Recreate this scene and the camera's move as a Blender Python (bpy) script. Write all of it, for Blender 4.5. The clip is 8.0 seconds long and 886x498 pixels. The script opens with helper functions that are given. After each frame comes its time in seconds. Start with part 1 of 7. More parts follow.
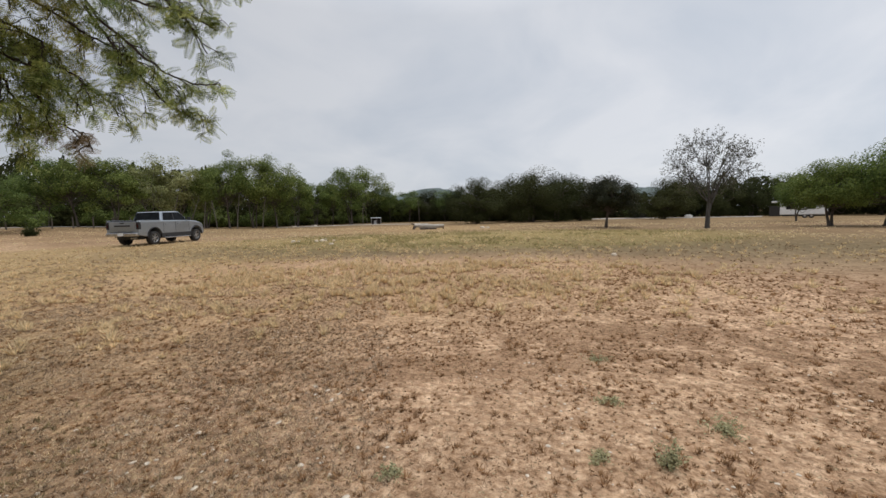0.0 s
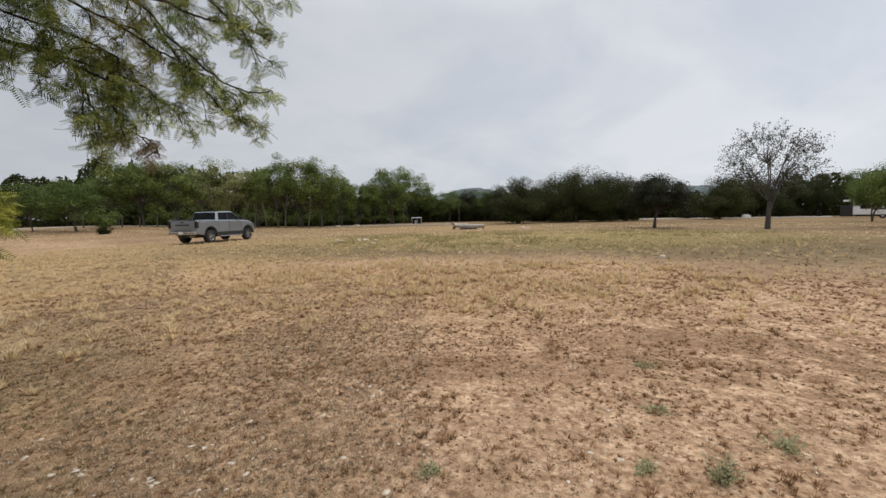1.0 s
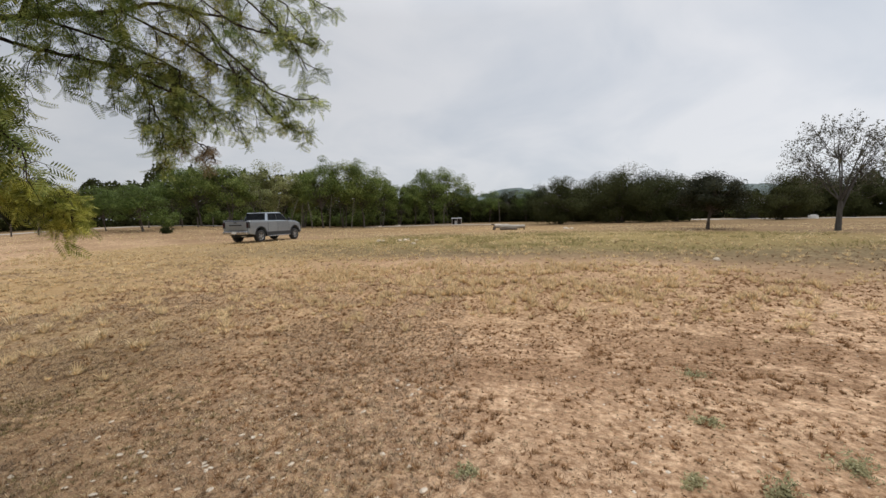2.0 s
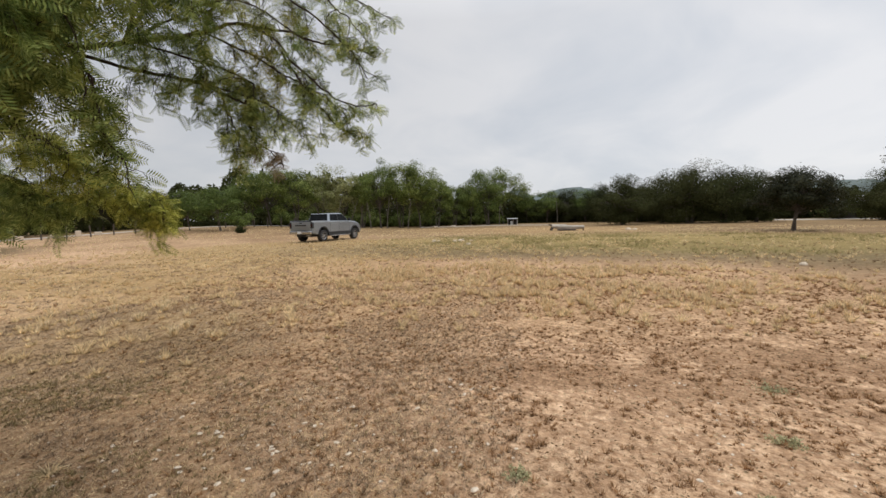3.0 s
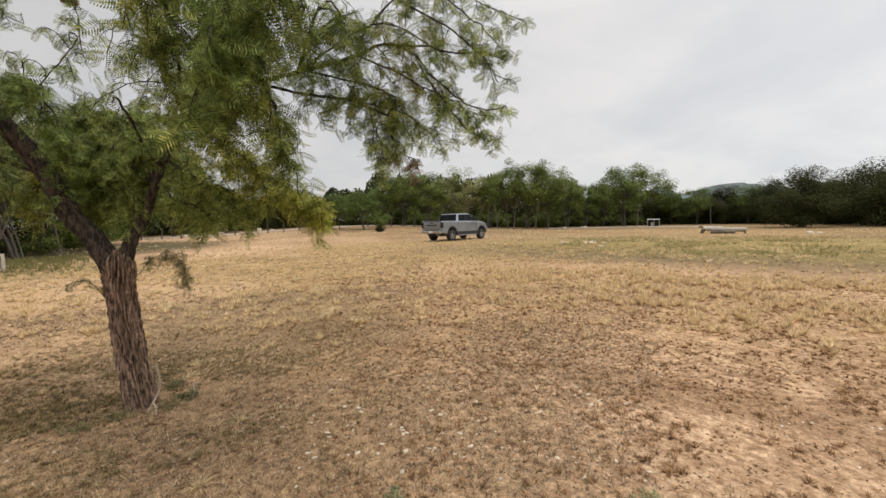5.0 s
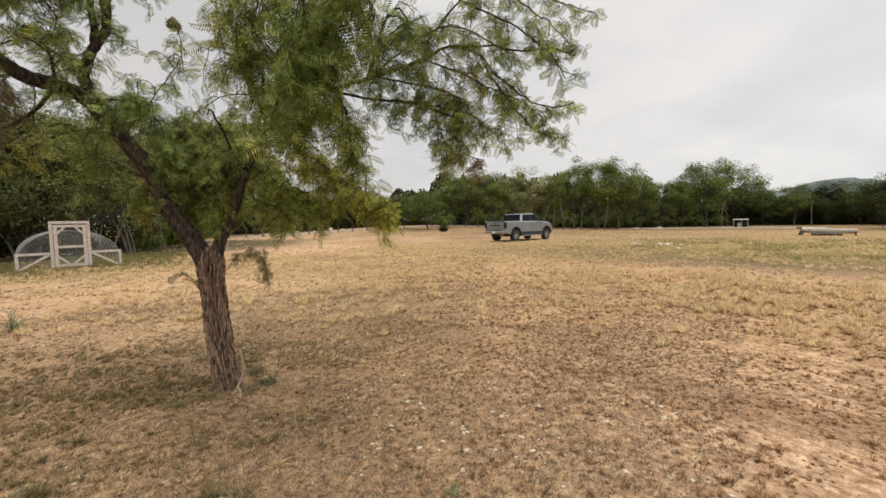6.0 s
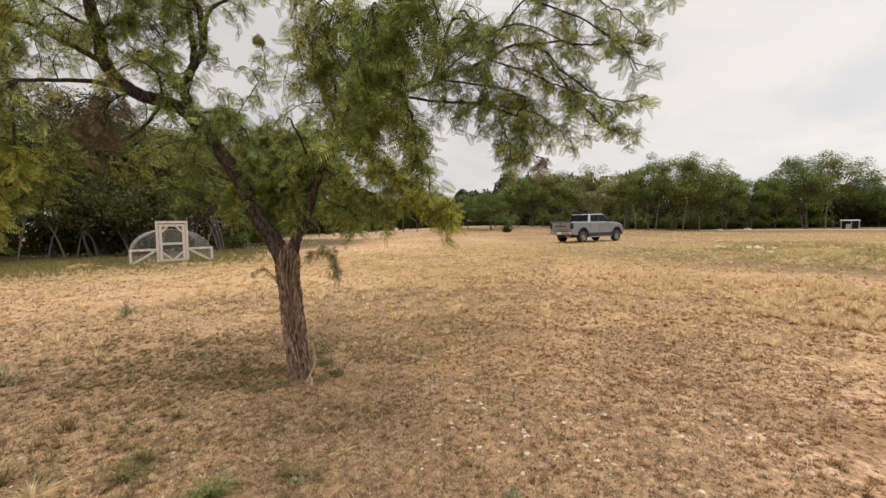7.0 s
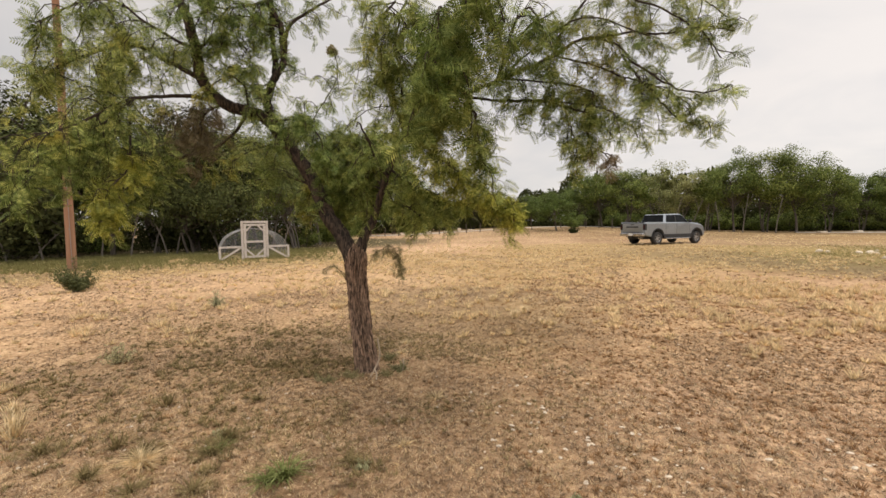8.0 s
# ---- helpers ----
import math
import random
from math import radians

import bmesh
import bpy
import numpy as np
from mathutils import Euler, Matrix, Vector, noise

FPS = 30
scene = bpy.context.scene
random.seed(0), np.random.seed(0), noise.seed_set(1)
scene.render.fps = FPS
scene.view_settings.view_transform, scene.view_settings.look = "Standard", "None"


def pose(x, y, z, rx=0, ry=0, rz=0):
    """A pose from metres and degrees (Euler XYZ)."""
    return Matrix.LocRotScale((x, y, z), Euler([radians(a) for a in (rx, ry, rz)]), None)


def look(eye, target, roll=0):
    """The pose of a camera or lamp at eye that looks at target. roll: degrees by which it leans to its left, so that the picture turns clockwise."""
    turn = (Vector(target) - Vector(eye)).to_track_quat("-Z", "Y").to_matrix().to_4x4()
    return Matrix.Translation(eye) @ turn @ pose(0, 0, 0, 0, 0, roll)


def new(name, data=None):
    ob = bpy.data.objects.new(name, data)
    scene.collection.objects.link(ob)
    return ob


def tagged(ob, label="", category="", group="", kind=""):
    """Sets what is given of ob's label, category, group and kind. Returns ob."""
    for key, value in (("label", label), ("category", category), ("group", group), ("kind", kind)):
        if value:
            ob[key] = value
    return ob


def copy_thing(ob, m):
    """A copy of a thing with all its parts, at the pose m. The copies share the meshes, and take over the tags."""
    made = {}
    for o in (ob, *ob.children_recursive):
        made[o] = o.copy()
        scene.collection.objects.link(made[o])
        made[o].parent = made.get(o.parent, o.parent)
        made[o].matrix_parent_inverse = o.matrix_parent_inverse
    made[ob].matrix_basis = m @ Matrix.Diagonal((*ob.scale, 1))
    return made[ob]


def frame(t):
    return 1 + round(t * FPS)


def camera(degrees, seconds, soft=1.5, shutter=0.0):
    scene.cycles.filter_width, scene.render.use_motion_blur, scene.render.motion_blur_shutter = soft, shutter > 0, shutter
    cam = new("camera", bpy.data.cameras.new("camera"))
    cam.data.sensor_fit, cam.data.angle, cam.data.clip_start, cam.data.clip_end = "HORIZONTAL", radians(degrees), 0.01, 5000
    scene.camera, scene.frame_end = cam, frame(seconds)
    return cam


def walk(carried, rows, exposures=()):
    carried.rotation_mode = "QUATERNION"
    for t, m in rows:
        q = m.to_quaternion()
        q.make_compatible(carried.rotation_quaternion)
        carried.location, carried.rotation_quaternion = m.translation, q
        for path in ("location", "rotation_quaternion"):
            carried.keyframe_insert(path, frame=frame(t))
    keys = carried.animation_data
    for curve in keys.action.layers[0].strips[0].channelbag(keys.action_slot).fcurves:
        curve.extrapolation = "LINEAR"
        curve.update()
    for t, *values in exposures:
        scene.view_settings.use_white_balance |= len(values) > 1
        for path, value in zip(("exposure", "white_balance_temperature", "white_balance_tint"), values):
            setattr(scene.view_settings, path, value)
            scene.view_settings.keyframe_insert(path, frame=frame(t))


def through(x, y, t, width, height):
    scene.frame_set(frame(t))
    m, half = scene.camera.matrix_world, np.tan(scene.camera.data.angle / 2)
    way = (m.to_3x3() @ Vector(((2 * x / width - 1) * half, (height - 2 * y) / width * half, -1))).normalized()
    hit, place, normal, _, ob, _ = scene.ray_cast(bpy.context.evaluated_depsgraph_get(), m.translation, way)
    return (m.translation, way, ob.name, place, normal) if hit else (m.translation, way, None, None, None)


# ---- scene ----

# ---------------------------------------------------------------- camera
cam = camera(94.6, 8.0)
PATH = [
    (0.0, (0.000, 0.000, 1.550), (0.000, 9.964, 0.707), -1.19),
    (0.5, (-0.009, -0.005, 1.554), (-0.532, 9.947, 0.724), -1.17),
    (1.0, (-0.006, -0.011, 1.557), (-0.975, 9.903, 0.730), -1.18),
    (1.5, (-0.003, -0.014, 1.560), (-1.411, 9.854, 0.744), -1.19),
    (3.0, (0.018, -0.038, 1.568), (-3.213, 9.395, 0.810), -1.29),
    (3.5, (0.023, -0.049, 1.569), (-3.930, 9.107, 0.822), -1.28),
    (4.0, (0.027, -0.059, 1.570), (-4.626, 8.760, 0.837), -1.22),
    (4.5, (0.031, -0.065, 1.570), (-5.271, 8.383, 0.864), -1.15),
    (6.0, (0.038, -0.074, 1.571), (-7.053, 6.949, 0.916), -1.04),
    (6.5, (0.045, -0.076, 1.571), (-7.563, 6.384, 0.935), -1.01),
    (7.0, (0.052, -0.078, 1.568), (-8.032, 5.774, 0.951), -0.91),
    (7.5, (0.059, -0.080, 1.565), (-8.455, 5.134, 0.970), -0.84),
    (8.0, (0.068, -0.083, 1.564), (-8.817, 4.468, 0.976), -0.74),
]
EXPOSURES = [(0.0, -0.27, 6350, 10), (3.5, -0.06, 6650, 10), (6.0, 0.10, 7050, 11), (8.0, 0.21, 7250, 13)]
walk(cam, [(t, look(eye, target, roll)) for t, eye, target, roll in PATH], EXPOSURES)

# ---------------------------------------------------------------- light
SUN_EL, SUN_AZ = 72.0, -75.0  # degrees; azimuth counted from +y towards -x


def build_world():
    world = bpy.data.worlds.new("overcast_sky")
    world.use_nodes = True
    scene.world = world
    nt = world.node_tree
    N, Lk = nt.nodes, nt.links
    out = N["World Output"]
    bg = N["Background"]
    sky = N.new("ShaderNodeTexSky")
    sky.sky_type, sky.sun_disc = "NISHITA", False
    sky.sun_elevation, sky.sun_rotation = radians(SUN_EL), radians(-SUN_AZ)
    dim = N.new("ShaderNodeMix")
    dim.data_type, dim.blend_type = "RGBA", "MULTIPLY"
    dim.inputs[0].default_value = 1.0
    Lk.new(sky.outputs[0], dim.inputs[6])
    dim.inputs[7].default_value = (0.12, 0.12, 0.12, 1)
    geo = N.new("ShaderNodeTexCoord")
    sep = N.new("ShaderNodeSeparateXYZ")
    Lk.new(geo.outputs["Generated"], sep.inputs[0])
    # cloud sheet: project the direction on a flat layer so that it tightens towards the horizon
    up = N.new("ShaderNodeMath")
    up.operation = "MAXIMUM"
    Lk.new(sep.outputs[2], up.inputs[0])
    up.inputs[1].default_value = 0.0
    add = N.new("ShaderNodeMath")
    add.operation = "ADD"
    Lk.new(up.outputs[0], add.inputs[0])
    add.inputs[1].default_value = 0.42
    div = N.new("ShaderNodeVectorMath")
    div.operation = "DIVIDE"
    com = N.new("ShaderNodeCombineXYZ")
    for k in range(3):
        Lk.new(add.outputs[0], com.inputs[k])
    Lk.new(geo.outputs["Generated"], div.inputs[0])
    Lk.new(com.outputs[0], div.inputs[1])
    big = N.new("ShaderNodeTexNoise")
    big.inputs["Scale"].default_value, big.inputs["Detail"].default_value = 2.0, 5
    big.inputs["Roughness"].default_value, big.inputs["Distortion"].default_value = 0.5, 0.4
    Lk.new(div.outputs[0], big.inputs["Vector"])
    ramp = N.new("ShaderNodeValToRGB")
    e = ramp.color_ramp.elements
    e[0].position, e[0].color = 0.30, (0.65, 0.692, 0.755, 1)
    e[1].position, e[1].color = 0.60, (0.84, 0.848, 0.874, 1)
    Lk.new(big.outputs["Fac"], ramp.inputs[0])
    # an overcast sky grows brighter towards the zenith
    zen = N.new("ShaderNodeMapRange")
    Lk.new(up.outputs[0], zen.inputs["Value"])
    zen.inputs["From Min"].default_value, zen.inputs["From Max"].default_value = 0.42, 1.0
    zen.inputs["To Min"].default_value, zen.inputs["To Max"].default_value = 0.98, 2.6
    # and towards the veiled sun
    glow = N.new("ShaderNodeVectorMath")
    glow.operation = "DOT_PRODUCT"
    Lk.new(geo.outputs["Generated"], glow.inputs[0])
    glow.inputs[1].default_value = (-math.sin(radians(SUN_AZ)), math.cos(radians(SUN_AZ)), 0.0)
    side = N.new("ShaderNodeMapRange")
    Lk.new(glow.outputs["Value"], side.inputs["Value"])
    side.inputs["From Min"].default_value, side.inputs["From Max"].default_value = -1.0, 1.0
    side.inputs["To Min"].default_value, side.inputs["To Max"].default_value = 0.74, 1.18
    level = N.new("ShaderNodeMath")
    level.operation = "MULTIPLY"
    Lk.new(zen.outputs[0], level.inputs[0])
    Lk.new(side.outputs[0], level.inputs[1])
    cloud = N.new("ShaderNodeVectorMath")
    cloud.operation = "SCALE"
    Lk.new(ramp.outputs[0], cloud.inputs[0])
    Lk.new(level.outputs[0], cloud.inputs["Scale"])
    mix = N.new("ShaderNodeMix")
    mix.data_type = "RGBA"
    mix.inputs[0].default_value = 0.92
    Lk.new(dim.outputs[2], mix.inputs[6])
    Lk.new(cloud.outputs[0], mix.inputs[7])
    Lk.new(mix.outputs[2], bg.inputs["Color"])
    bg.inputs["Strength"].default_value = 1.0
    Lk.new(bg.outputs[0], out.inputs[0])


build_world()
sun = new("sun", bpy.data.lights.new("sun", "SUN"))
sun.data.energy, sun.data.angle, sun.data.color = 1.0, radians(25), (1.0, 0.95, 0.88)
_a, _e = radians(SUN_AZ), radians(SUN_EL)
sun.matrix_world = look((-40 * math.sin(_a), 40 * math.cos(_a), 50), (-40 * math.sin(_a) + math.sin(_a) * math.cos(_e), 40 * math.cos(_a) - math.cos(_a) * math.cos(_e), 50 - math.sin(_e)))


# ---------------------------------------------------------------- materials
class Mat:
    """A small builder of node materials on one Principled shader."""

    def __init__(self, name, rough=0.8, metal=0.0, spec=0.5):
        self.m = bpy.data.materials.new(name)
        self.m.use_nodes = True
        self.N, self.L = self.m.node_tree.nodes, self.m.node_tree.links
        self.b = self.N["Principled BSDF"]
        self.b.inputs["Roughness"].default_value = rough
        self.b.inputs["Metallic"].default_value = metal
        self.b.inputs["Specular IOR Level"].default_value = spec
        self.co = self.N.new("ShaderNodeTexCoord")

    def noise(self, scale, detail=4, rough=0.55, stretch=None, space="Object", distort=0.0):
        n = self.N.new("ShaderNodeTexNoise")
        n.inputs["Scale"].default_value, n.inputs["Detail"].default_value = scale, detail
        n.inputs["Roughness"].default_value, n.inputs["Distortion"].default_value = rough, distort
        src = self.co.outputs[space]
        if stretch:
            mp = self.N.new("ShaderNodeMapping")
            mp.inputs["Scale"].default_value = stretch
            self.L.new(src, mp.inputs[0])
            src = mp.outputs[0]
        self.L.new(src, n.inputs["Vector"])
        return n.outputs["Fac"]

    def ramp(self, fac, stops):
        r = self.N.new("ShaderNodeValToRGB")
        els = r.color_ramp.elements
        while len(els) < len(stops):
            els.new(0.5)
        for el, (p, c) in zip(els, stops):
            el.position, el.color = p, (*c, 1) if len(c) == 3 else c
        self.L.new(fac, r.inputs[0])
        return r.outputs[0]

    def mix(self, fac, a, b, mode="MIX"):
        x = self.N.new("ShaderNodeMix")
        x.data_type, x.blend_type = "RGBA", mode
        for sock, v in ((x.inputs[0], fac), (x.inputs[6], a), (x.inputs[7], b)):
            if isinstance(v, (int, float)):
                sock.default_value = v
            elif isinstance(v, tuple):
                sock.default_value = (*v, 1)
            else:
                self.L.new(v, sock)
        return x.outputs[2]

    def math(self, op, a, b=0.0):
        x = self.N.new("ShaderNodeMath")
        x.operation = op
        for sock, v in ((x.inputs[0], a), (x.inputs[1], b)):
            if isinstance(v, (int, float)):
                sock.default_value = v
            else:
                self.L.new(v, sock)
        return x.outputs[0]

    def island(self):
        return self.N.new("ShaderNodeNewGeometry").outputs["Random Per Island"]

    def random(self):
        return self.N.new("ShaderNodeObjectInfo").outputs["Random"]

    def color(self, c):
        if isinstance(c, tuple):
            self.b.inputs["Base Color"].default_value = (*c, 1)
        else:
            self.L.new(c, self.b.inputs["Base Color"])
        return self

    def bump(self, height, strength=0.5, dist=0.01):
        u = self.N.new("ShaderNodeBump")
        u.inputs["Strength"].default_value, u.inputs["Distance"].default_value = strength, dist
        self.L.new(height, u.inputs["Height"])
        self.L.new(u.outputs[0], self.b.inputs["Normal"])
        return self

    def leafy(self, amount, tint):
        """Thin leaves let light through."""
        t = self.N.new("ShaderNodeBsdfTranslucent")
        if isinstance(tint, tuple):
            t.inputs[0].default_value = (*tint, 1)
        else:
            self.L.new(tint, t.inputs[0])
        x = self.N.new("ShaderNodeMixShader")
        x.inputs[0].default_value = amount
        self.L.new(self.b.outputs[0], x.inputs[1])
        self.L.new(t.outputs[0], x.inputs[2])
        self.L.new(x.outputs[0], self.N["Material Output"].inputs[0])
        return self


def plain(name, color, rough=0.6, metal=0.0, var=0.25, scale=8.0, spec=0.5):
    """One paint or metal with slight mottling."""
    m = Mat(name, rough, metal, spec)
    lo, hi = tuple(c * (1 - var) for c in color), tuple(min(1, c * (1 + var * 0.6)) for c in color)
    m.color(m.ramp(m.noise(scale, 5), [(0.3, lo), (0.7, hi)]))
    m.bump(m.noise(scale * 12, 3), 0.08, 0.004)
    return m.m


def make_ground():
    m = Mat("dry_pasture_soil", 0.95, spec=0.15)
    fine = m.noise(16, 9, 0.7)
    mid = m.noise(3.2, 8, 0.62, distort=0.3)
    wide = m.noise(0.22, 5, 0.55)
    huge = m.noise(0.035, 3, 0.5)
    soil = m.ramp(fine, [(0.32, (0.28, 0.168, 0.095)), (0.45, (0.54, 0.37, 0.24)), (0.60, (0.73, 0.54, 0.378))])
    thatch = m.ramp(m.noise(38, 8, 0.75), [(0.3, (0.16, 0.095, 0.055)), (0.5, (0.34, 0.22, 0.135)), (0.68, (0.52, 0.37, 0.235))])
    straw = m.ramp(m.noise(22, 8, 0.75), [(0.3, (0.22, 0.13, 0.06)), (0.5, (0.47, 0.325, 0.165)), (0.7, (0.68, 0.52, 0.30))])
    green = m.ramp(m.noise(7, 7, 0.7), [(0.3, (0.16, 0.14, 0.05)), (0.55, (0.34, 0.285, 0.105)), (0.75, (0.52, 0.42, 0.18))])
    sep = m.N.new("ShaderNodeSeparateXYZ")
    m.L.new(m.co.outputs["Object"], sep.inputs[0])
    X, Y = sep.outputs[0], sep.outputs[1]

    def spot(cx, cy, rx, ry, soft=0.55):
        """1 inside an oval with a ragged edge, 0 outside."""
        a = m.math("POWER", m.math("DIVIDE", m.math("SUBTRACT", X, cx), rx), 2.0)
        b = m.math("POWER", m.math("DIVIDE", m.math("SUBTRACT", Y, cy), ry), 2.0)
        d = m.math("ADD", m.math("ADD", a, b), m.math("MULTIPLY", m.math("SUBTRACT", mid, 0.5), 1.6))
        r = m.N.new("ShaderNodeMapRange")
        r.interpolation_type = "SMOOTHSTEP"
        m.L.new(d, r.inputs["Value"])
        r.inputs["From Min"].default_value, r.inputs["From Max"].default_value = 1.0 - soft, 1.0 + soft
        r.inputs["To Min"].default_value, r.inputs["To Max"].default_value = 1.0, 0.0
        return r.outputs[0]

    cover = m.math("ADD", m.math("MULTIPLY", mid, 0.62), m.math("MULTIPLY", wide, 0.42))
    c = m.mix(m.ramp(cover, [(0.47, (0, 0, 0)), (0.56, (0.95, 0.95, 0.95))]), soil, thatch)
    bare = m.mix(m.math("MULTIPLY", spot(1.0, 3.1, 1.9, 1.3), 0.4), c, soil)
    for cx, cy, rx, ry in ((0.7, 4.15, 0.8, 0.36), (-0.7, 4.05, 0.95, 0.36), (2.3, 5.2, 1.0, 0.4)):
        bare = m.mix(m.math("MULTIPLY", spot(cx, cy, rx, ry), 0.7), bare, thatch)
    c = m.mix(m.math("MULTIPLY", spot(-1.9, 1.5, 1.4, 1.1), 0.55), bare, soil)
    c = m.mix(m.math("MULTIPLY", spot(-5.0, 0.5, 4.0, 3.0), 0.25), c, straw)
    # brown-grey matted turf; its dark tone also carries tree shade lying there
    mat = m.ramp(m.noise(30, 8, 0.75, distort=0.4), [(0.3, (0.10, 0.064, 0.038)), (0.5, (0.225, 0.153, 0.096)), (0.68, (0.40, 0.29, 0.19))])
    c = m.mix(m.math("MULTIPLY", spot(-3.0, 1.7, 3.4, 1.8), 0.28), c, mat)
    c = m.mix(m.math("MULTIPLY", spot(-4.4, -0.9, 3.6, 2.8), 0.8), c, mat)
    # straw beyond some metres, greener band further on, pale mown field at the back
    c = m.mix(m.math("MULTIPLY", spot(-12.0, 7.0, 9.0, 6.0), 0.62), c, m.mix(0.3, straw, green))
    c = m.mix(m.math("MULTIPLY", spot(-11.0, -1.0, 8.0, 6.5), 0.78), c, m.mix(0.35, soil, straw))
    c = m.mix(m.math("MULTIPLY", spot(-1.5, 10.0, 7.0, 4.2, 0.95), 0.6), c, m.mix(0.45, soil, straw))
    c = m.mix(m.math("MULTIPLY", spot(-3.5, 7.0, 4.5, 2.6), 0.35), c, m.mix(0.4, soil, straw))
    c = m.mix(m.math("MULTIPLY", spot(-14.0, 19.0, 10.0, 7.5), 0.6), c, m.mix(0.55, straw, green))
    c = m.mix(m.math("MULTIPLY", spot(3.0, 26.0, 15.0, 8.5, 0.95), 0.65), c, green)
    c = m.mix(m.math("MULTIPLY", spot(-21.0, -3.0, 5.0, 9.0), 0.5), c, green)
    olive = m.ramp(m.noise(2.2, 8, 0.7), [(0.3, (0.085, 0.07, 0.038)), (0.5, (0.175, 0.145, 0.08)), (0.7, (0.30, 0.25, 0.145))])
    c = m.mix(m.math("MULTIPLY", spot(9.0, 20.0, 17.0, 6.0, 0.95), 0.82), c, olive)
    c = m.mix(m.math("MULTIPLY", spot(-7.0, 19.0, 9.0, 4.0, 0.95), 0.6), c, olive)
    c = m.mix(m.math("MULTIPLY", spot(15.0, 15.0, 9.0, 7.0, 0.95), 0.74), c, olive)
    c = m.mix(m.math("MULTIPLY", spot(24.0, 26.0, 16.0, 9.0), 0.65), c, m.mix(0.4, olive, thatch))
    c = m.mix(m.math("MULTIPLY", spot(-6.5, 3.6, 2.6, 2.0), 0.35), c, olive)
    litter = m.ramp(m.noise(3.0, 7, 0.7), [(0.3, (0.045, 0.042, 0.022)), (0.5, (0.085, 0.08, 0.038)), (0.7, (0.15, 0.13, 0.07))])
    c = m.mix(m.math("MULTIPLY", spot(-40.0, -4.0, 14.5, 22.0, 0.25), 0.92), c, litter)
    back = m.N.new("ShaderNodeMapRange")
    m.L.new(Y, back.inputs["Value"])
    back.inputs["From Min"].default_value, back.inputs["From Max"].default_value = 14.0, 42.0
    mown = m.ramp(m.noise(0.16, 6, 0.65, (0.35, 1.6, 1)), [(0.34, (0.11, 0.086, 0.046)), (0.50, (0.18, 0.142, 0.077)), (0.66, (0.26, 0.206, 0.118))])
    mown = m.mix(0.30, mown, m.ramp(m.noise(1.1, 6, 0.7), [(0.35, (0.2, 0.17, 0.12)), (0.65, (0.8, 0.72, 0.6))]), "OVERLAY")
    mown = m.mix(0.15, mown, straw)
    c = m.mix(m.math("MULTIPLY", back.outputs[0], 0.85), c, mown)
    c = m.mix(m.math("MULTIPLY", spot(4.0, 27.0, 16.0, 9.0), 0.5), c, green)
    c = m.mix(m.math("MULTIPLY", spot(-6.0, 47.0, 13.0, 10.0, 0.95), 0.45), c, straw)
    flecks = m.ramp(m.noise(13, 6, 0.8, distort=0.5), [(0.40, (0.50, 0.45, 0.41)), (0.50, (0.90, 0.88, 0.86)), (0.58, (1.17, 1.17, 1.17))])
    c = m.mix(0.8, c, flecks, "MULTIPLY")
    c = m.mix(0.35, c, m.ramp(huge, [(0.35, (0.36, 0.25, 0.16)), (0.65, (0.62, 0.5, 0.36))]), "SOFT_LIGHT")
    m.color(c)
    h = m.math("ADD", m.math("MULTIPLY", fine, 0.6), m.math("MULTIPLY", m.noise(70, 4, 0.7), 0.4))
    m.bump(h, 0.9, 0.03)
    return m.m


def make_leaf(name, dark, mid, light, through=0.35, patch=None, patch_scale=1.2, rough=0.55, sprays=0.0, gloss=0.12):
    m = Mat(name, rough, spec=gloss)
    c = m.ramp(m.island(), [(0.0, dark), (0.5, mid), (1.0, light)])
    c = m.mix(m.ramp(m.noise(0.9, 3), [(0.35, (0, 0, 0)), (0.65, (1, 1, 1))]), c, m.mix(0.5, c, dark))
    if patch:
        f = m.ramp(m.noise(patch_scale, 3, 0.5), [(0.58, (0, 0, 0)), (0.72, (1, 1, 1))])
        c = m.mix(m.math("MULTIPLY", f, 0.55), c, m.ramp(m.island(), [(0.0, tuple(v * 0.6 for v in patch)), (1.0, patch)]))
    if sprays:
        f = m.ramp(m.noise(sprays, 2, 0.5), [(0.40, (0.46, 0.51, 0.42)), (0.52, (0.97, 0.97, 0.95)), (0.62, (1.3, 1.27, 1.2))])
        c = m.mix(1.0, c, f, "MULTIPLY")
    vary = m.ramp(m.random(), [(0.0, (0.74, 0.80, 0.70)), (1.0, (1.2, 1.10, 0.98))])
    c = m.mix(1.0, c, vary, "MULTIPLY")
    m.color(c).leafy(through, c)
    return m.m


def make_bark(name, dark, light, scale=9.0, stretch=(1, 1, 0.16), lo=0.32, hi=0.68):
    m = Mat(name, 0.92, spec=0.2)
    ridge = m.noise(scale, 8, 0.65, stretch, distort=0.6)
    c = m.ramp(ridge, [(lo, dark), ((lo + hi) / 2, tuple((a + b) / 2 for a, b in zip(dark, light))), (hi, light)])
    c = m.mix(m.math("MULTIPLY", m.noise(2.2, 4), 0.22), c, m.mix(0.5, c, (0.30, 0.27, 0.23)))
    m.color(c).bump(ridge, 0.9, 0.03)
    return m.m


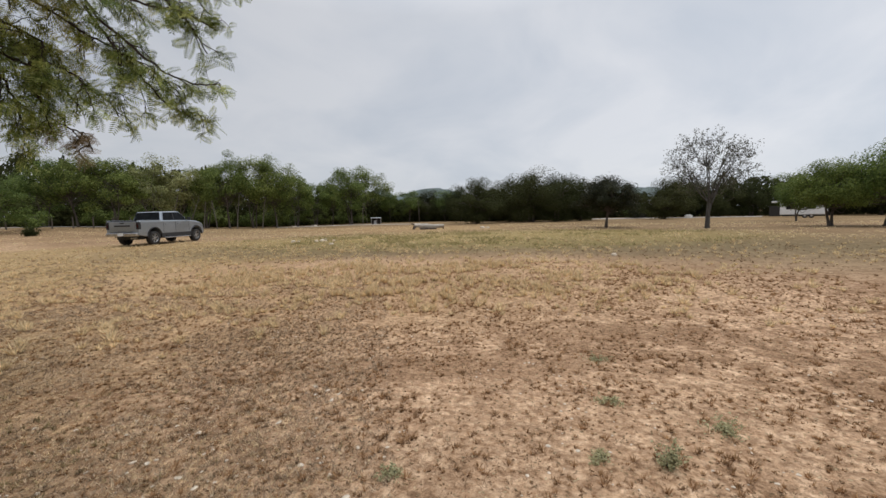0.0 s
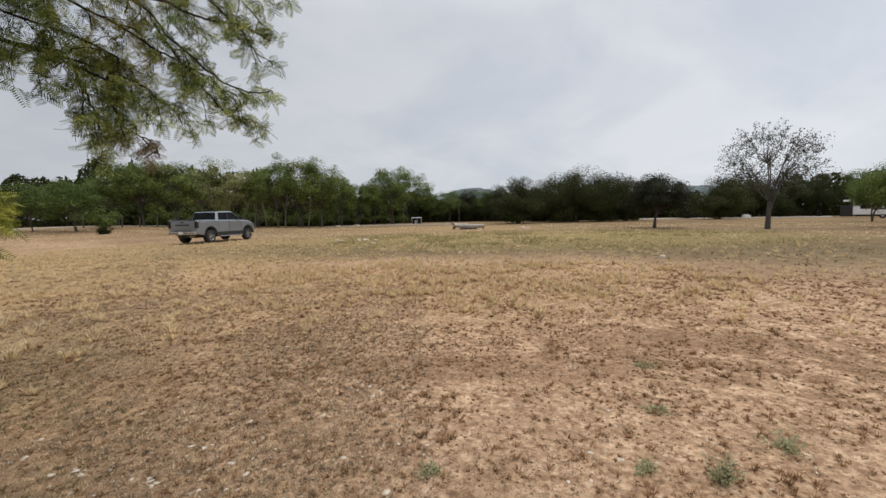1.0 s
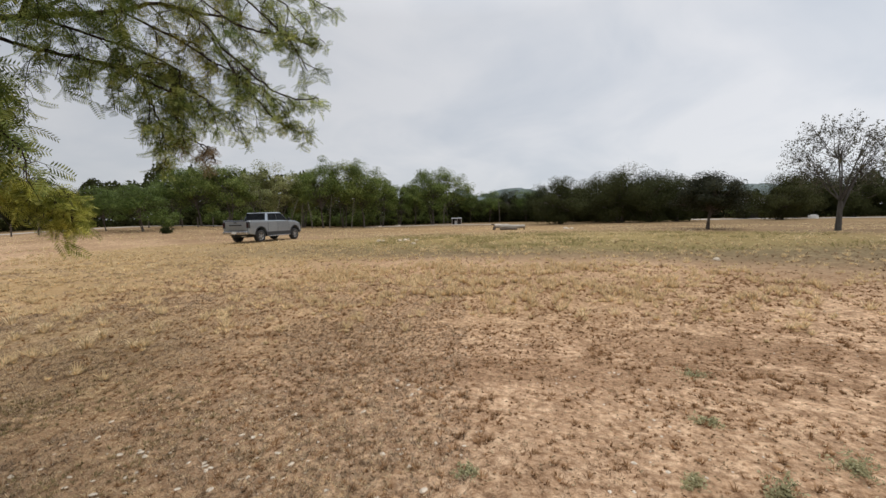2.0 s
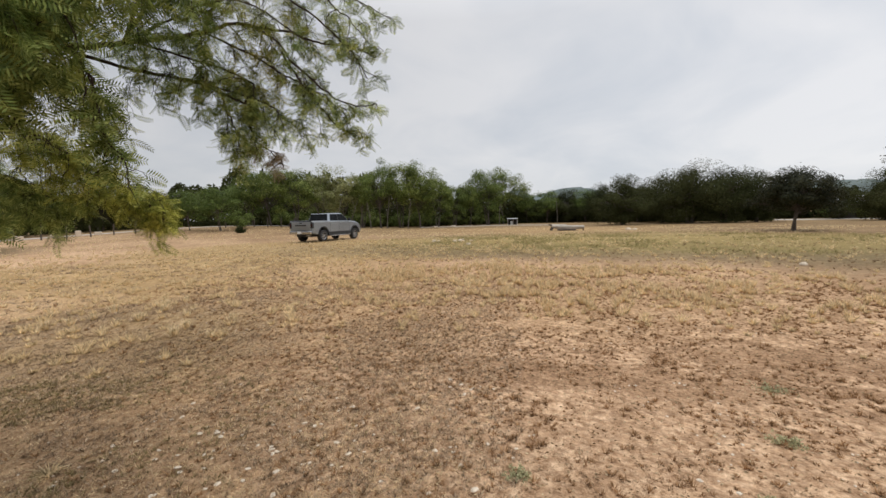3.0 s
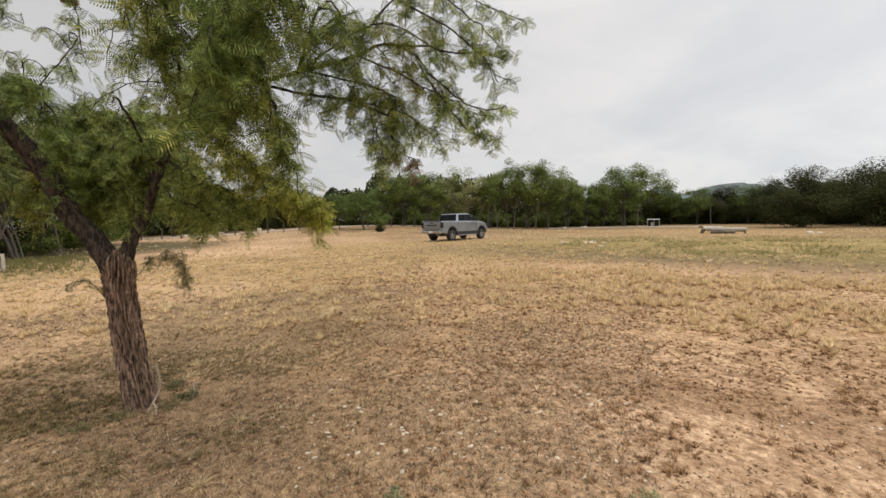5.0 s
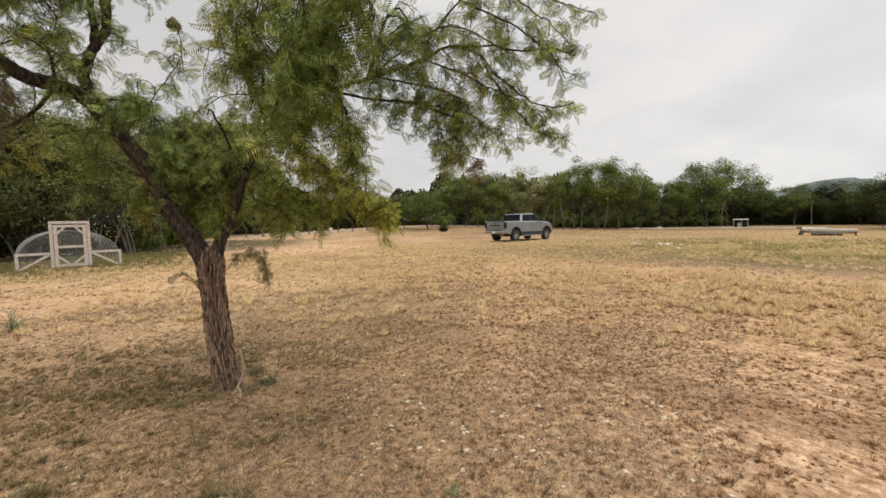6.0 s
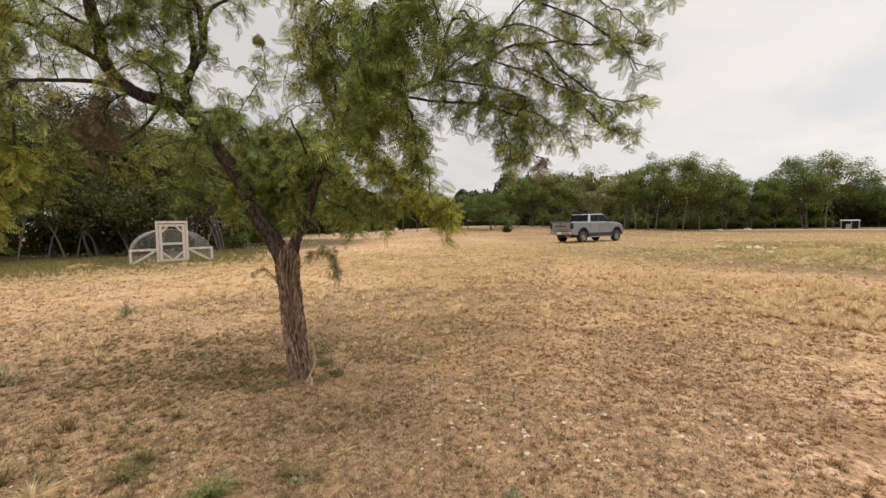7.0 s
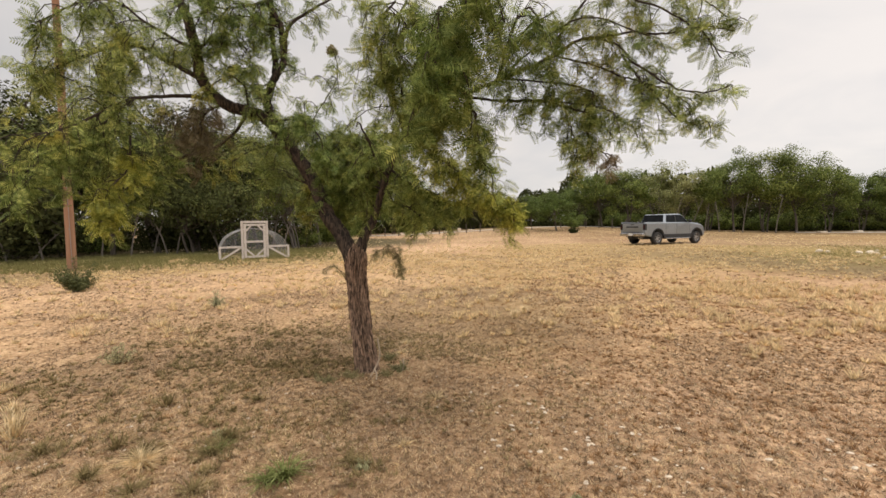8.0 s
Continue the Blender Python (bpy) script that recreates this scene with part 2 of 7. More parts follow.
def make_grass(name, dark, light, through=0.25):
    m = Mat(name, 0.95, spec=0.03)
    c = m.ramp(m.island(), [(0.0, dark), (0.55, tuple((a + b) / 2 for a, b in zip(dark, light))), (1.0, light)])
    c = m.mix(m.ramp(m.noise(0.5, 4), [(0.35, (0, 0, 0)), (0.65, (1, 1, 1))]), c, m.mix(0.5, c, dark))
    f = m.ramp(m.noise(15, 3, 0.6), [(0.36, (0.55, 0.53, 0.51)), (0.5, (1.0, 1.0, 1.0)), (0.64, (1.3, 1.3, 1.3))])
    c = m.mix(1.0, c, f, "MULTIPLY")
    m.color(c).leafy(through, c)
    return m.m


def make_glass():
    m = Mat("tinted_window_glass", 0.10, spec=0.06)
    m.color(m.ramp(m.noise(3, 3), [(0.3, (0.006, 0.007, 0.008)), (0.7, (0.016, 0.018, 0.02))]))
    return m.m


def make_paint():
    m = Mat("silver_metallic_paint", 0.32, metal=0.75)
    c = m.ramp(m.noise(220, 2), [(0.35, (0.31, 0.345, 0.385)), (0.65, (0.42, 0.46, 0.505))])
    dust = m.ramp(m.noise(2.4, 6, 0.65), [(0.45, (0, 0, 0)), (0.75, (1, 1, 1))])
    c = m.mix(m.math("MULTIPLY", dust, 0.10), c, (0.42, 0.37, 0.30))
    m.color(c)
    m.L.new(m.math("ADD", m.math("MULTIPLY", dust, 0.25), 0.28), m.b.inputs["Roughness"])
    m.b.inputs["Coat Weight"].default_value = 0.6
    m.b.inputs["Coat Roughness"].default_value = 0.12
    return m.m


def make_film():
    """Cloudy greenhouse sheet: partly see-through."""
    m = Mat("cloudy_plastic_sheet", 0.35, spec=0.4)
    m.color(m.ramp(m.noise(2.5, 5), [(0.3, (0.50, 0.52, 0.50)), (0.7, (0.72, 0.73, 0.72))]))
    t = m.N.new("ShaderNodeBsdfTransparent")
    x = m.N.new("ShaderNodeMixShader")
    m.L.new(m.math("ADD", m.math("MULTIPLY", m.noise(1.6, 5, 0.65), 0.08), 0.005), x.inputs[0])
    m.L.new(t.outputs[0], x.inputs[1])
    m.L.new(m.b.outputs[0], x.inputs[2])
    m.L.new(x.outputs[0], m.N["Material Output"].inputs[0])
    return m.m


M_GROUND = make_ground()
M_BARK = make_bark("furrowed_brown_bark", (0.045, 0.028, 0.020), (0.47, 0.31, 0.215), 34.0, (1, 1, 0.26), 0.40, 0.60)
# limb barks are darker than the trunk's to stand in for crown shade
M_LIMB_SHADE = make_bark("shaded_limb_bark", (0.008, 0.006, 0.005), (0.075, 0.050, 0.038), 40.0, (1, 1, 0.4), 0.44, 0.6)
M_FORK_SHADE = make_bark("shaded_furrowed_limb_bark", (0.009, 0.007, 0.006), (0.105, 0.074, 0.056), 42.0, (1, 1, 0.3), 0.43, 0.60)
M_PECAN = make_bark("dark_grey_pecan_bark", (0.03, 0.028, 0.026), (0.105, 0.098, 0.09), 8.0)
M_TWIG = make_bark("twig_bark", (0.016, 0.011, 0.008), (0.075, 0.054, 0.04), 30.0)
M_BARK_FAR = make_bark("grey_brown_bark", (0.04, 0.032, 0.026), (0.15, 0.125, 0.105), 5.0)
M_BARK_PALE = make_bark("pale_grey_bark", (0.075, 0.064, 0.052), (0.21, 0.183, 0.155), 5.0)
M_MESQ = make_leaf("mesquite_leaflets", (0.125, 0.175, 0.052), (0.285, 0.35, 0.112), (0.53, 0.585, 0.23), 0.36, (0.56, 0.44, 0.085), 1.5, 0.55, 11.0, gloss=0.16)
M_MESQ_YELLOW = make_leaf("yellowing_mesquite_leaflets", (0.23, 0.255, 0.058), (0.42, 0.44, 0.105), (0.63, 0.63, 0.20), 0.47, (0.74, 0.62, 0.11), 2.5, 0.5, 11.0, gloss=0.16)
M_MESQ_DRY = make_leaf("dry_brown_leaflets", (0.12, 0.095, 0.06), (0.22, 0.18, 0.115), (0.32, 0.27, 0.18), 0.35)
M_LEAF_ELM = make_leaf("elm_leaves", (0.056, 0.082, 0.022), (0.15, 0.20, 0.052), (0.33, 0.39, 0.118), 0.32)
M_LEAF_YARD = make_leaf("shade_tree_leaves", (0.07, 0.105, 0.028), (0.135, 0.19, 0.047), (0.24, 0.305, 0.088), 0.38)
# near-woods leaves: a separate tone standing in for the light on those trees
M_LEAF_NEAR_LIT = make_leaf("near_woods_lit_leaves", (0.09, 0.113, 0.038), (0.155, 0.183, 0.064), (0.25, 0.272, 0.106), 0.32)
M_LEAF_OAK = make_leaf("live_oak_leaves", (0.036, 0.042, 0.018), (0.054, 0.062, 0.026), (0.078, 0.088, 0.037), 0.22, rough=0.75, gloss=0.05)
M_LEAF_LIGHT = make_leaf("pale_brush_leaves", (0.16, 0.18, 0.075), (0.26, 0.28, 0.125), (0.38, 0.39, 0.19), 0.32)
M_LEAF_RUST = make_leaf("juniper_sprays", (0.020, 0.024, 0.012), (0.040, 0.043, 0.02), (0.078, 0.070, 0.034), 0.25)
M_LEAF_PECAN = make_leaf("dull_pecan_leaves", (0.07, 0.066, 0.05), (0.125, 0.118, 0.085), (0.19, 0.175, 0.125), 0.3)
M_SHRUB = make_leaf("grey_green_shrub_leaves", (0.20, 0.18, 0.10), (0.33, 0.30, 0.17), (0.47, 0.43, 0.27), 0.4)
M_DRYSHRUB = make_leaf("dull_shrub_leaves", (0.08, 0.088, 0.04), (0.165, 0.172, 0.082), (0.30, 0.295, 0.155), 0.4)
M_TUFT = make_grass("dark_dead_tufts", (0.20, 0.105, 0.05), (0.50, 0.31, 0.16), 0.25)
M_HAY = make_grass("matted_dead_grass", (0.10, 0.06, 0.036), (0.74, 0.57, 0.39))
M_STRAW = make_grass("straw_grass", (0.62, 0.48, 0.275), (0.96, 0.81, 0.55), 0.55)
M_TUSSOCK = make_grass("golden_tussock_grass", (0.56, 0.415, 0.225), (0.95, 0.79, 0.51), 0.55)
M_BROWN = make_grass("brown_dead_grass", (0.13, 0.075, 0.042), (0.56, 0.39, 0.235))
M_WEED = make_leaf("pale_weed_leaves", (0.28, 0.285, 0.18), (0.43, 0.43, 0.28), (0.60, 0.60, 0.41), 0.4)
M_GREENGRASS = make_grass("sparse_green_weeds", (0.20, 0.175, 0.075), (0.56, 0.48, 0.23))
M_GREENTUFT = make_grass("fresh_green_grass", (0.12, 0.145, 0.045), (0.32, 0.345, 0.14))
M_EDGE = make_grass("dull_green_grass", (0.13, 0.13, 0.05), (0.37, 0.33, 0.145))
M_OLIVE = make_grass("olive_dry_grass", (0.15, 0.12, 0.055), (0.40, 0.31, 0.155))
M_LITTER = make_grass("dry_leaf_litter", (0.20, 0.13, 0.07), (0.66, 0.52, 0.33), 0.1)
M_STONE = plain("white_limestone", (0.66, 0.56, 0.44), 0.95, var=0.35, scale=30, spec=0.1)
M_PAINT = make_paint()
M_GLASS = make_glass()
M_FILM = make_film()
M_BLACK = plain("black_trim_plastic", (0.022, 0.022, 0.023), 0.6)
M_TYRE = plain("tyre_rubber", (0.03, 0.028, 0.026), 0.9, var=0.4, scale=20)
M_RIM = plain("machined_rim_metal", (0.55, 0.55, 0.56), 0.3, 0.85)
M_CHROME = plain("bumper_chrome", (0.60, 0.60, 0.61), 0.22, 0.9)
M_LAMP = plain("dark_red_lamp_lens", (0.045, 0.005, 0.005), 0.2)
M_CLEAR = plain("clear_lamp_lens", (0.55, 0.56, 0.58), 0.1)
M_PLATE = plain("plate_white", (0.72, 0.73, 0.72), 0.5)
M_WOOD = plain("weathered_pale_timber", (0.50, 0.45, 0.405), 0.85, var=0.3, scale=14)
M_PIPE = plain("grey_pipe", (0.24, 0.24, 0.235), 0.5)
M_POLE = make_bark("stained_pole_wood", (0.21, 0.108, 0.064), (0.345, 0.185, 0.112), 7.0, (1, 1, 0.05))
M_STEM = plain("pale_dry_stem", (0.40, 0.32, 0.23), 0.85)
M_LOG = make_bark("bleached_log_wood", (0.22, 0.195, 0.16), (0.66, 0.60, 0.52), 5.0, (0.2, 1, 1))
M_WHITE = plain("white_painted_siding", (0.74, 0.75, 0.75), 0.6, var=0.12, scale=2)
M_ROOF = plain("pale_sheet_roof", (0.60, 0.62, 0.64), 0.45, 0.3, var=0.15, scale=2)
# near-black for painted shade in openings, also the farmhouse wall and trailer skirt
M_DARK = plain("shade_and_dark_wall", (0.03, 0.028, 0.026), 0.9)
M_ROAD = plain("pale_gravel_drive", (0.44, 0.405, 0.36), 0.95, var=0.22, scale=1.2)
# distance haze is put into the hill's grey-green colour
M_HILL = plain("hazed_wooded_hill", (0.145, 0.172, 0.165), 1.0, var=0.3, scale=0.02, spec=0.0)


# ---------------------------------------------------------------- mesh helpers
RNG = np.random.default_rng(7)


def mesh_np(name, verts, faces, smooth=False):
    """A mesh from arrays; faces all with the same number of corners."""
    verts, faces = np.asarray(verts, np.float32).reshape(-1, 3), np.asarray(faces, np.int32)
    me = bpy.data.meshes.new(name)
    n, k = faces.shape
    me.vertices.add(len(verts))
    me.vertices.foreach_set("co", verts.ravel())
    me.loops.add(n * k)
    me.loops.foreach_set("vertex_index", faces.ravel())
    me.polygons.add(n)
    me.polygons.foreach_set("loop_start", np.arange(0, n * k, k, dtype=np.int32))
    me.polygons.foreach_set("loop_total", np.full(n, k, np.int32))
    if smooth:
        me.polygons.foreach_set("use_smooth", np.ones(n, bool))
    me.update(calc_edges=True)
    return me


def put(name, me, material, parent=None, label=""):
    ob = new(name, me)
    me.materials.append(material)
    if parent:
        ob.parent = parent
    if label:
        ob["label"] = label
    return ob


def part(name, bm, material, parent=None, label="", smooth=False):
    me = bpy.data.meshes.new(name)
    if smooth:
        for f in bm.faces:
            f.smooth = True
    bm.to_mesh(me)
    bm.free()
    return put(name, me, material, parent, label)


def empty(name, m=None):
    ob = new(name)
    ob.empty_display_size = 0.2
    if m is not None:
        ob.matrix_basis = m
    return ob


def box(size, at=(0, 0, 0), bevel=0.0, turn=None):
    bm = bmesh.new()
    bmesh.ops.create_cube(bm, size=1.0)
    bmesh.ops.scale(bm, vec=size, verts=bm.verts)
    if bevel:
        bmesh.ops.bevel(bm, geom=list(bm.edges), offset=bevel, segments=2, affect="EDGES", profile=0.6)
    if turn is not None:
        bmesh.ops.transform(bm, matrix=turn, verts=bm.verts)
    bmesh.ops.translate(bm, vec=at, verts=bm.verts)
    return bm


def rod(a, b, r, sides=8, r2=None):
    """A round bar from a to b."""
    a, b = Vector(a), Vector(b)
    bm = bmesh.new()
    bmesh.ops.create_cone(bm, cap_ends=True, segments=sides, radius1=r, radius2=r if r2 is None else r2, depth=(b - a).length)
    bmesh.ops.transform(bm, matrix=Matrix.Translation((a + b) / 2) @ (b - a).to_track_quat("Z", "Y").to_matrix().to_4x4(), verts=bm.verts)
    return bm


def join(*bms):
    out = bms[0]
    for b in bms[1:]:
        tmp = bpy.data.meshes.new("tmp")
        b.to_mesh(tmp)
        b.free()
        out.from_mesh(tmp)
        bpy.data.meshes.remove(tmp)
    return out


def spline(points, per=8):
    """A smooth line through the points."""
    p = np.array(points, float)
    p = np.vstack([2 * p[0] - p[1], p, 2 * p[-1] - p[-2]])
    out = []
    for i in range(1, len(p) - 2):
        for s in np.linspace(0, 1, per, endpoint=False):
            out.append(0.5 * (2 * p[i] + (p[i + 1] - p[i - 1]) * s + (2 * p[i - 1] - 5 * p[i] + 4 * p[i + 1] - p[i + 2]) * s**2 + (3 * p[i] - p[i - 1] - 3 * p[i + 1] + p[i + 2]) * s**3))
    out.append(p[-2])
    return np.array(out)


def tube_arrays(line, radii, sides=8, knobs=0.0, rng=RNG):
    """Vertices and quads of a tapered tube along a line."""
    line, radii = np.asarray(line, float), np.asarray(radii, float)
    tan = np.gradient(line, axis=0)
    tan /= np.linalg.norm(tan, axis=1)[:, None] + 1e-9
    ref = np.where(np.abs(tan[:, 2:3]) < 0.9, [[0, 0, 1.0]], [[1.0, 0, 0]])
    if len(line) > 2:
        ref[:] = ref[0]
        bad = np.abs((ref * tan).sum(1)) > 0.98
        ref[bad] = [0.3, 0.9, 0.3]
    u = np.cross(ref, tan)
    u /= np.linalg.norm(u, axis=1)[:, None] + 1e-9
    v = np.cross(tan, u)
    ang = np.arange(sides) * 2 * np.pi / sides
    r = radii[:, None] * (1 + knobs * rng.normal(size=(len(line), sides)))
    ring = line[:, None] + r[..., None] * (np.cos(ang)[None, :, None] * u[:, None] + np.sin(ang)[None, :, None] * v[:, None])
    n = len(line)
    i, j = np.meshgrid(np.arange(n - 1), np.arange(sides), indexing="ij")
    a, b = i * sides + j, i * sides + (j + 1) % sides
    return ring.reshape(-1, 3), np.stack([a, b, b + sides, a + sides], -1).reshape(-1, 4)


def stack(pieces):
    """Join (verts, faces) pairs into one."""
    vs, fs, n = [], [], 0
    for v, f in pieces:
        vs.append(v)
        fs.append(f + n)
        n += len(v)
    return np.vstack(vs), np.vstack(fs)


_TAB = np.random.default_rng(3).random((256, 256))


def vnoise(x, y, scale):
    """Smooth value noise on the plane, 0 to 1."""
    x, y = np.asarray(x) / scale, np.asarray(y) / scale
    i, j = np.floor(x).astype(int), np.floor(y).astype(int)
    fx, fy = x - i, y - j
    fx, fy = fx * fx * (3 - 2 * fx), fy * fy * (3 - 2 * fy)
    t = lambda a, b: _TAB[a % 256, b % 256]
    return (t(i, j) * (1 - fx) + t(i + 1, j) * fx) * (1 - fy) + (t(i, j + 1) * (1 - fx) + t(i + 1, j + 1) * fx) * fy


def height(x, y):
    """The lie of the land: almost flat, a rise to the north-west, small lumps."""
    x, y = np.asarray(x, float), np.asarray(y, float)
    d = np.hypot(x, y)
    az = np.degrees(np.arctan2(-x, y))
    s = np.clip((d - 34) / 30, 0, 1)
    s = s * s * (3 - 2 * s)
    far = np.clip(1 - (d - 120) / 300, 0, 1)
    rise = 1.05 * np.exp(-(((az - 46) / 15) ** 2)) * s * far
    swell = 0.10 * np.exp(-(((x + 17.5) ** 2 + (y - 26) ** 2) / 60))
    near = np.clip(1 - d / 60, 0, 1)
    lumps = 0.030 * (vnoise(x + 50, y + 70, 0.9) - 0.5) + 0.010 * (vnoise(x + 9, y + 31, 0.28) - 0.5) + 0.10 * (vnoise(x + 5, y + 8, 7.0) - 0.5) * np.clip(d / 8, 0, 1)
    return rise + swell + lumps * near


def polar(az, d):
    return (-math.sin(radians(az)) * d, math.cos(radians(az)) * d)


def on_ground(x, y, sink=0.0):
    return (x, y, float(height(x, y)) - sink)


# ---------------------------------------------------------------- ground
def build_ground():
    n = 400
    u = np.linspace(-1, 1, n)
    line = 1.6 * np.sinh(7.6 * u)
    line *= 2600 / line[-1]
    X, Y = np.meshgrid(line - 1.5, line + 4.0, indexing="ij")
    V = np.stack([X, Y, height(X, Y)], -1).reshape(-1, 3)
    i, j = np.meshgrid(np.arange(n - 1), np.arange(n - 1), indexing="ij")
    a = i * n + j
    F = np.stack([a, a + n, a + n + 1, a + 1], -1).reshape(-1, 4)
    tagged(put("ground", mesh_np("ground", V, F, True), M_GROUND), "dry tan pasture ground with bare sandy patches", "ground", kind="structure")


def strip(name, a0, a1, d, width, label):
    """A pale drive that follows the lie of the land between two azimuths."""
    az = np.linspace(a0, a1, 40)
    dd = np.interp(np.linspace(0, 1, 40), np.linspace(0, 1, len(d)), d)
    rows = []
    for k in (-0.5, -0.2, 0.2, 0.5):
        x, y = -np.sin(np.radians(az)) * (dd + k * width), np.cos(np.radians(az)) * (dd + k * width)
        rows.append(np.stack([x, y, height(x, y) + (0.05 if abs(k) < 0.3 else 0.012)], -1))
    V = np.stack(rows, 1).reshape(-1, 3)
    i, j = np.meshgrid(np.arange(39), np.arange(3), indexing="ij")
    a = i * 4 + j
    tagged(put(name, mesh_np(name, V, np.stack([a, a + 1, a + 5, a + 4], -1).reshape(-1, 4), True), M_ROAD), label, "road", kind="structure")


build_ground()
strip("road_west", 34, 74, (64, 70, 62), 5.0, "pale gravel road along the edge of the woods")
strip("road_middle", 22, 2, (66, 74, 70), 2.6, "pale worn gravel track across the mown field")
strip("road_east", -15, -38, (88, 90, 94), 9.0, "pale gravel drive before the far trees")


def build_hill(name, az, d, el, half, seed):
    """A far hill: a broad ridge with a lumpy, wooded skyline."""
    n, k = 90, 12
    rng = np.random.default_rng(seed)
    a = np.linspace(-1, 1, n)
    prof = np.exp(-(a * 1.9) ** 2) * (1 + 0.06 * np.sin(a * 9 + seed)) + 0.008 * rng.normal(size=n)
    prof = np.maximum(prof - 0.03, 0)
    top = d * math.tan(radians(el))
    V = []
    for r in range(k):
        s = r / (k - 1)
        for q in range(n):
            x, y = polar(az + a[q] * half, d + 260 * s)
            V.append((x, y, -4 + (top + 4) * prof[q] * math.sin(s * math.pi / 2) ** 0.8 + 1.2 * rng.normal() * s))
    i, j = np.meshgrid(np.arange(k - 1), np.arange(n - 1), indexing="ij")
    b = i * n + j
    tagged(put(name, mesh_np(name, V, np.stack([b, b + 1, b + n + 1, b + n], -1).reshape(-1, 4), True), M_HILL), "low far wooded hill with haze put into its colour", "hill", kind="structure")


build_hill("hill_1", 2.0, 1500, 4.35, 18, 3)
build_hill("hill_2", 8.6, 1700, 4.2, 8, 8)
build_hill("hill_3", -25.5, 1700, 3.7, 14, 5)


# ---------------------------------------------------------------- far trees
def leaf_quads(centres, size, rng, flat=0.0, up=0.0, out=None):
    """Small pointed leaf faces at the centres, turned at random, held rather flat to the sky, or facing out of their clump."""
    n = len(centres)
    a = rng.normal(size=(n, 3))
    a[:, 2] *= 1 - flat
    a /= np.linalg.norm(a, axis=1)[:, None]
    b = np.cross(a, rng.normal(size=(n, 3)))
    if up:
        face = rng.normal(size=(n, 3)) * (1.0 if out is None else 0.5) + [0, 0, up]
        if out is not None:
            face += out
        a = np.cross(face, a)
        a /= np.linalg.norm(a, axis=1)[:, None] + 1e-9
        b = np.cross(face, a)
    b /= np.linalg.norm(b, axis=1)[:, None] + 1e-9
    s = size * rng.uniform(0.6, 1.35, n)[:, None]
    V = np.stack([centres - a * s, centres + b * s * 0.45, centres + a * s, centres - b * s * 0.45], 1)
    F = np.arange(4 * n).reshape(n, 4)
    return V.reshape(-1, 3), F


def tree_mesh(name, tall, wide, base, clumps, leaves, leaf, seed, trunk_r, bark, foliage, lean=0.0, stems=1, spread=0.34, droop=0.0, low=0.0):
    """A tree of unit parts: trunk with limbs, and a crown of leaf clumps with gaps. Returns the two meshes."""
    rng = np.random.default_rng(seed)
    mid = (tall + base) / 2
    cz = (tall - base) / 2
    wood, cents, outs = [], [], []
    starts = []
    for s in range(stems):
        off = np.array([rng.normal() * 0.18 * (stems > 1), rng.normal() * 0.18 * (stems > 1), 0])
        tip = np.array([lean * tall + rng.normal() * 0.10 * tall, rng.normal() * 0.10 * tall, tall * 0.62])
        line = spline([off, off * 1.5 + tip * 0.3 * [0.6, 0.6, 1] + rng.normal(size=3) * [0.1, 0.1, 0], tip * 0.65 + off + rng.normal(size=3) * 0.15, tip + off * 2], 5)
        r = np.linspace(trunk_r / math.sqrt(stems), trunk_r * 0.28 / math.sqrt(stems), len(line))
        r[0] *= 1.35
        wood.append(tube_arrays(line, r, 7, 0.05, rng))
        starts.append(line)
    k = 0
    while k < clumps:
        d = rng.normal(size=3)
        d /= np.linalg.norm(d)
        if d[2] < -0.75 + low:
            continue
        rr = rng.uniform(0.35, 1.0) ** 0.5 * rng.uniform(0.74, 1.20)
        taper = 1.0 - 0.25 * max(d[2], 0)
        c = np.array([d[0] * wide * rr * taper, d[1] * wide * rr * taper, mid + d[2] * cz * rr * 0.92])
        line = starts[rng.integers(len(starts))]
        q = line[min(len(line) - 1, int(len(line) * rng.uniform(0.45, 1.0)))]
        bend = (q + c) / 2 + [0, 0, -0.06 * tall] + rng.normal(size=3) * 0.12
        b = spline([q, bend, c], 4)
        wood.append(tube_arrays(b, np.linspace(trunk_r * 0.22, 0.012, len(b)), 4, 0.0, rng))
        rad = spread * wide * rng.uniform(0.55, 1.15)
        m = int(leaves * rng.uniform(0.6, 1.4))
        g = rng.normal(size=(m, 3))
        g *= np.minimum(1, 1.7 / (np.linalg.norm(g, axis=1) + 1e-9))[:, None]
        pts = g * rad * [0.68, 0.68, 0.48] + c
        # a few shoots that stick out of the clump
        away = c - np.array([0, 0, mid])
        away = away / (np.linalg.norm(away) + 1e-9) + [0, 0, 0.35]
        shoot = rng.random(m) < 0.06
        ray = away + np.repeat(rng.normal(size=(m // 8 + 1, 3)) * 0.35, 8, axis=0)[:m]
        pts[shoot] = c + (ray * rng.uniform(0.2, 0.65, m)[:, None] * rad)[shoot]
        pts[:, 2] -= droop * np.linalg.norm(pts[:, :2] - c[:2], axis=1)
        cents.append(pts)
        ray = pts - c + 0.35 * (c - np.array([0, 0, mid]))
        outs.append(ray / (np.linalg.norm(ray, axis=1)[:, None] + 1e-9))
        k += 1
    cents, outs = np.vstack(cents), np.vstack(outs)
    outs, cents = outs[cents[:, 2] > 0.15], cents[cents[:, 2] > 0.15]
    V, F = leaf_quads(cents, leaf, rng, up=0.5, out=outs)
    return mesh_np(name + "_trunk", *stack(wood), True), mesh_np(name + "_crown", V, F), bark, foliage


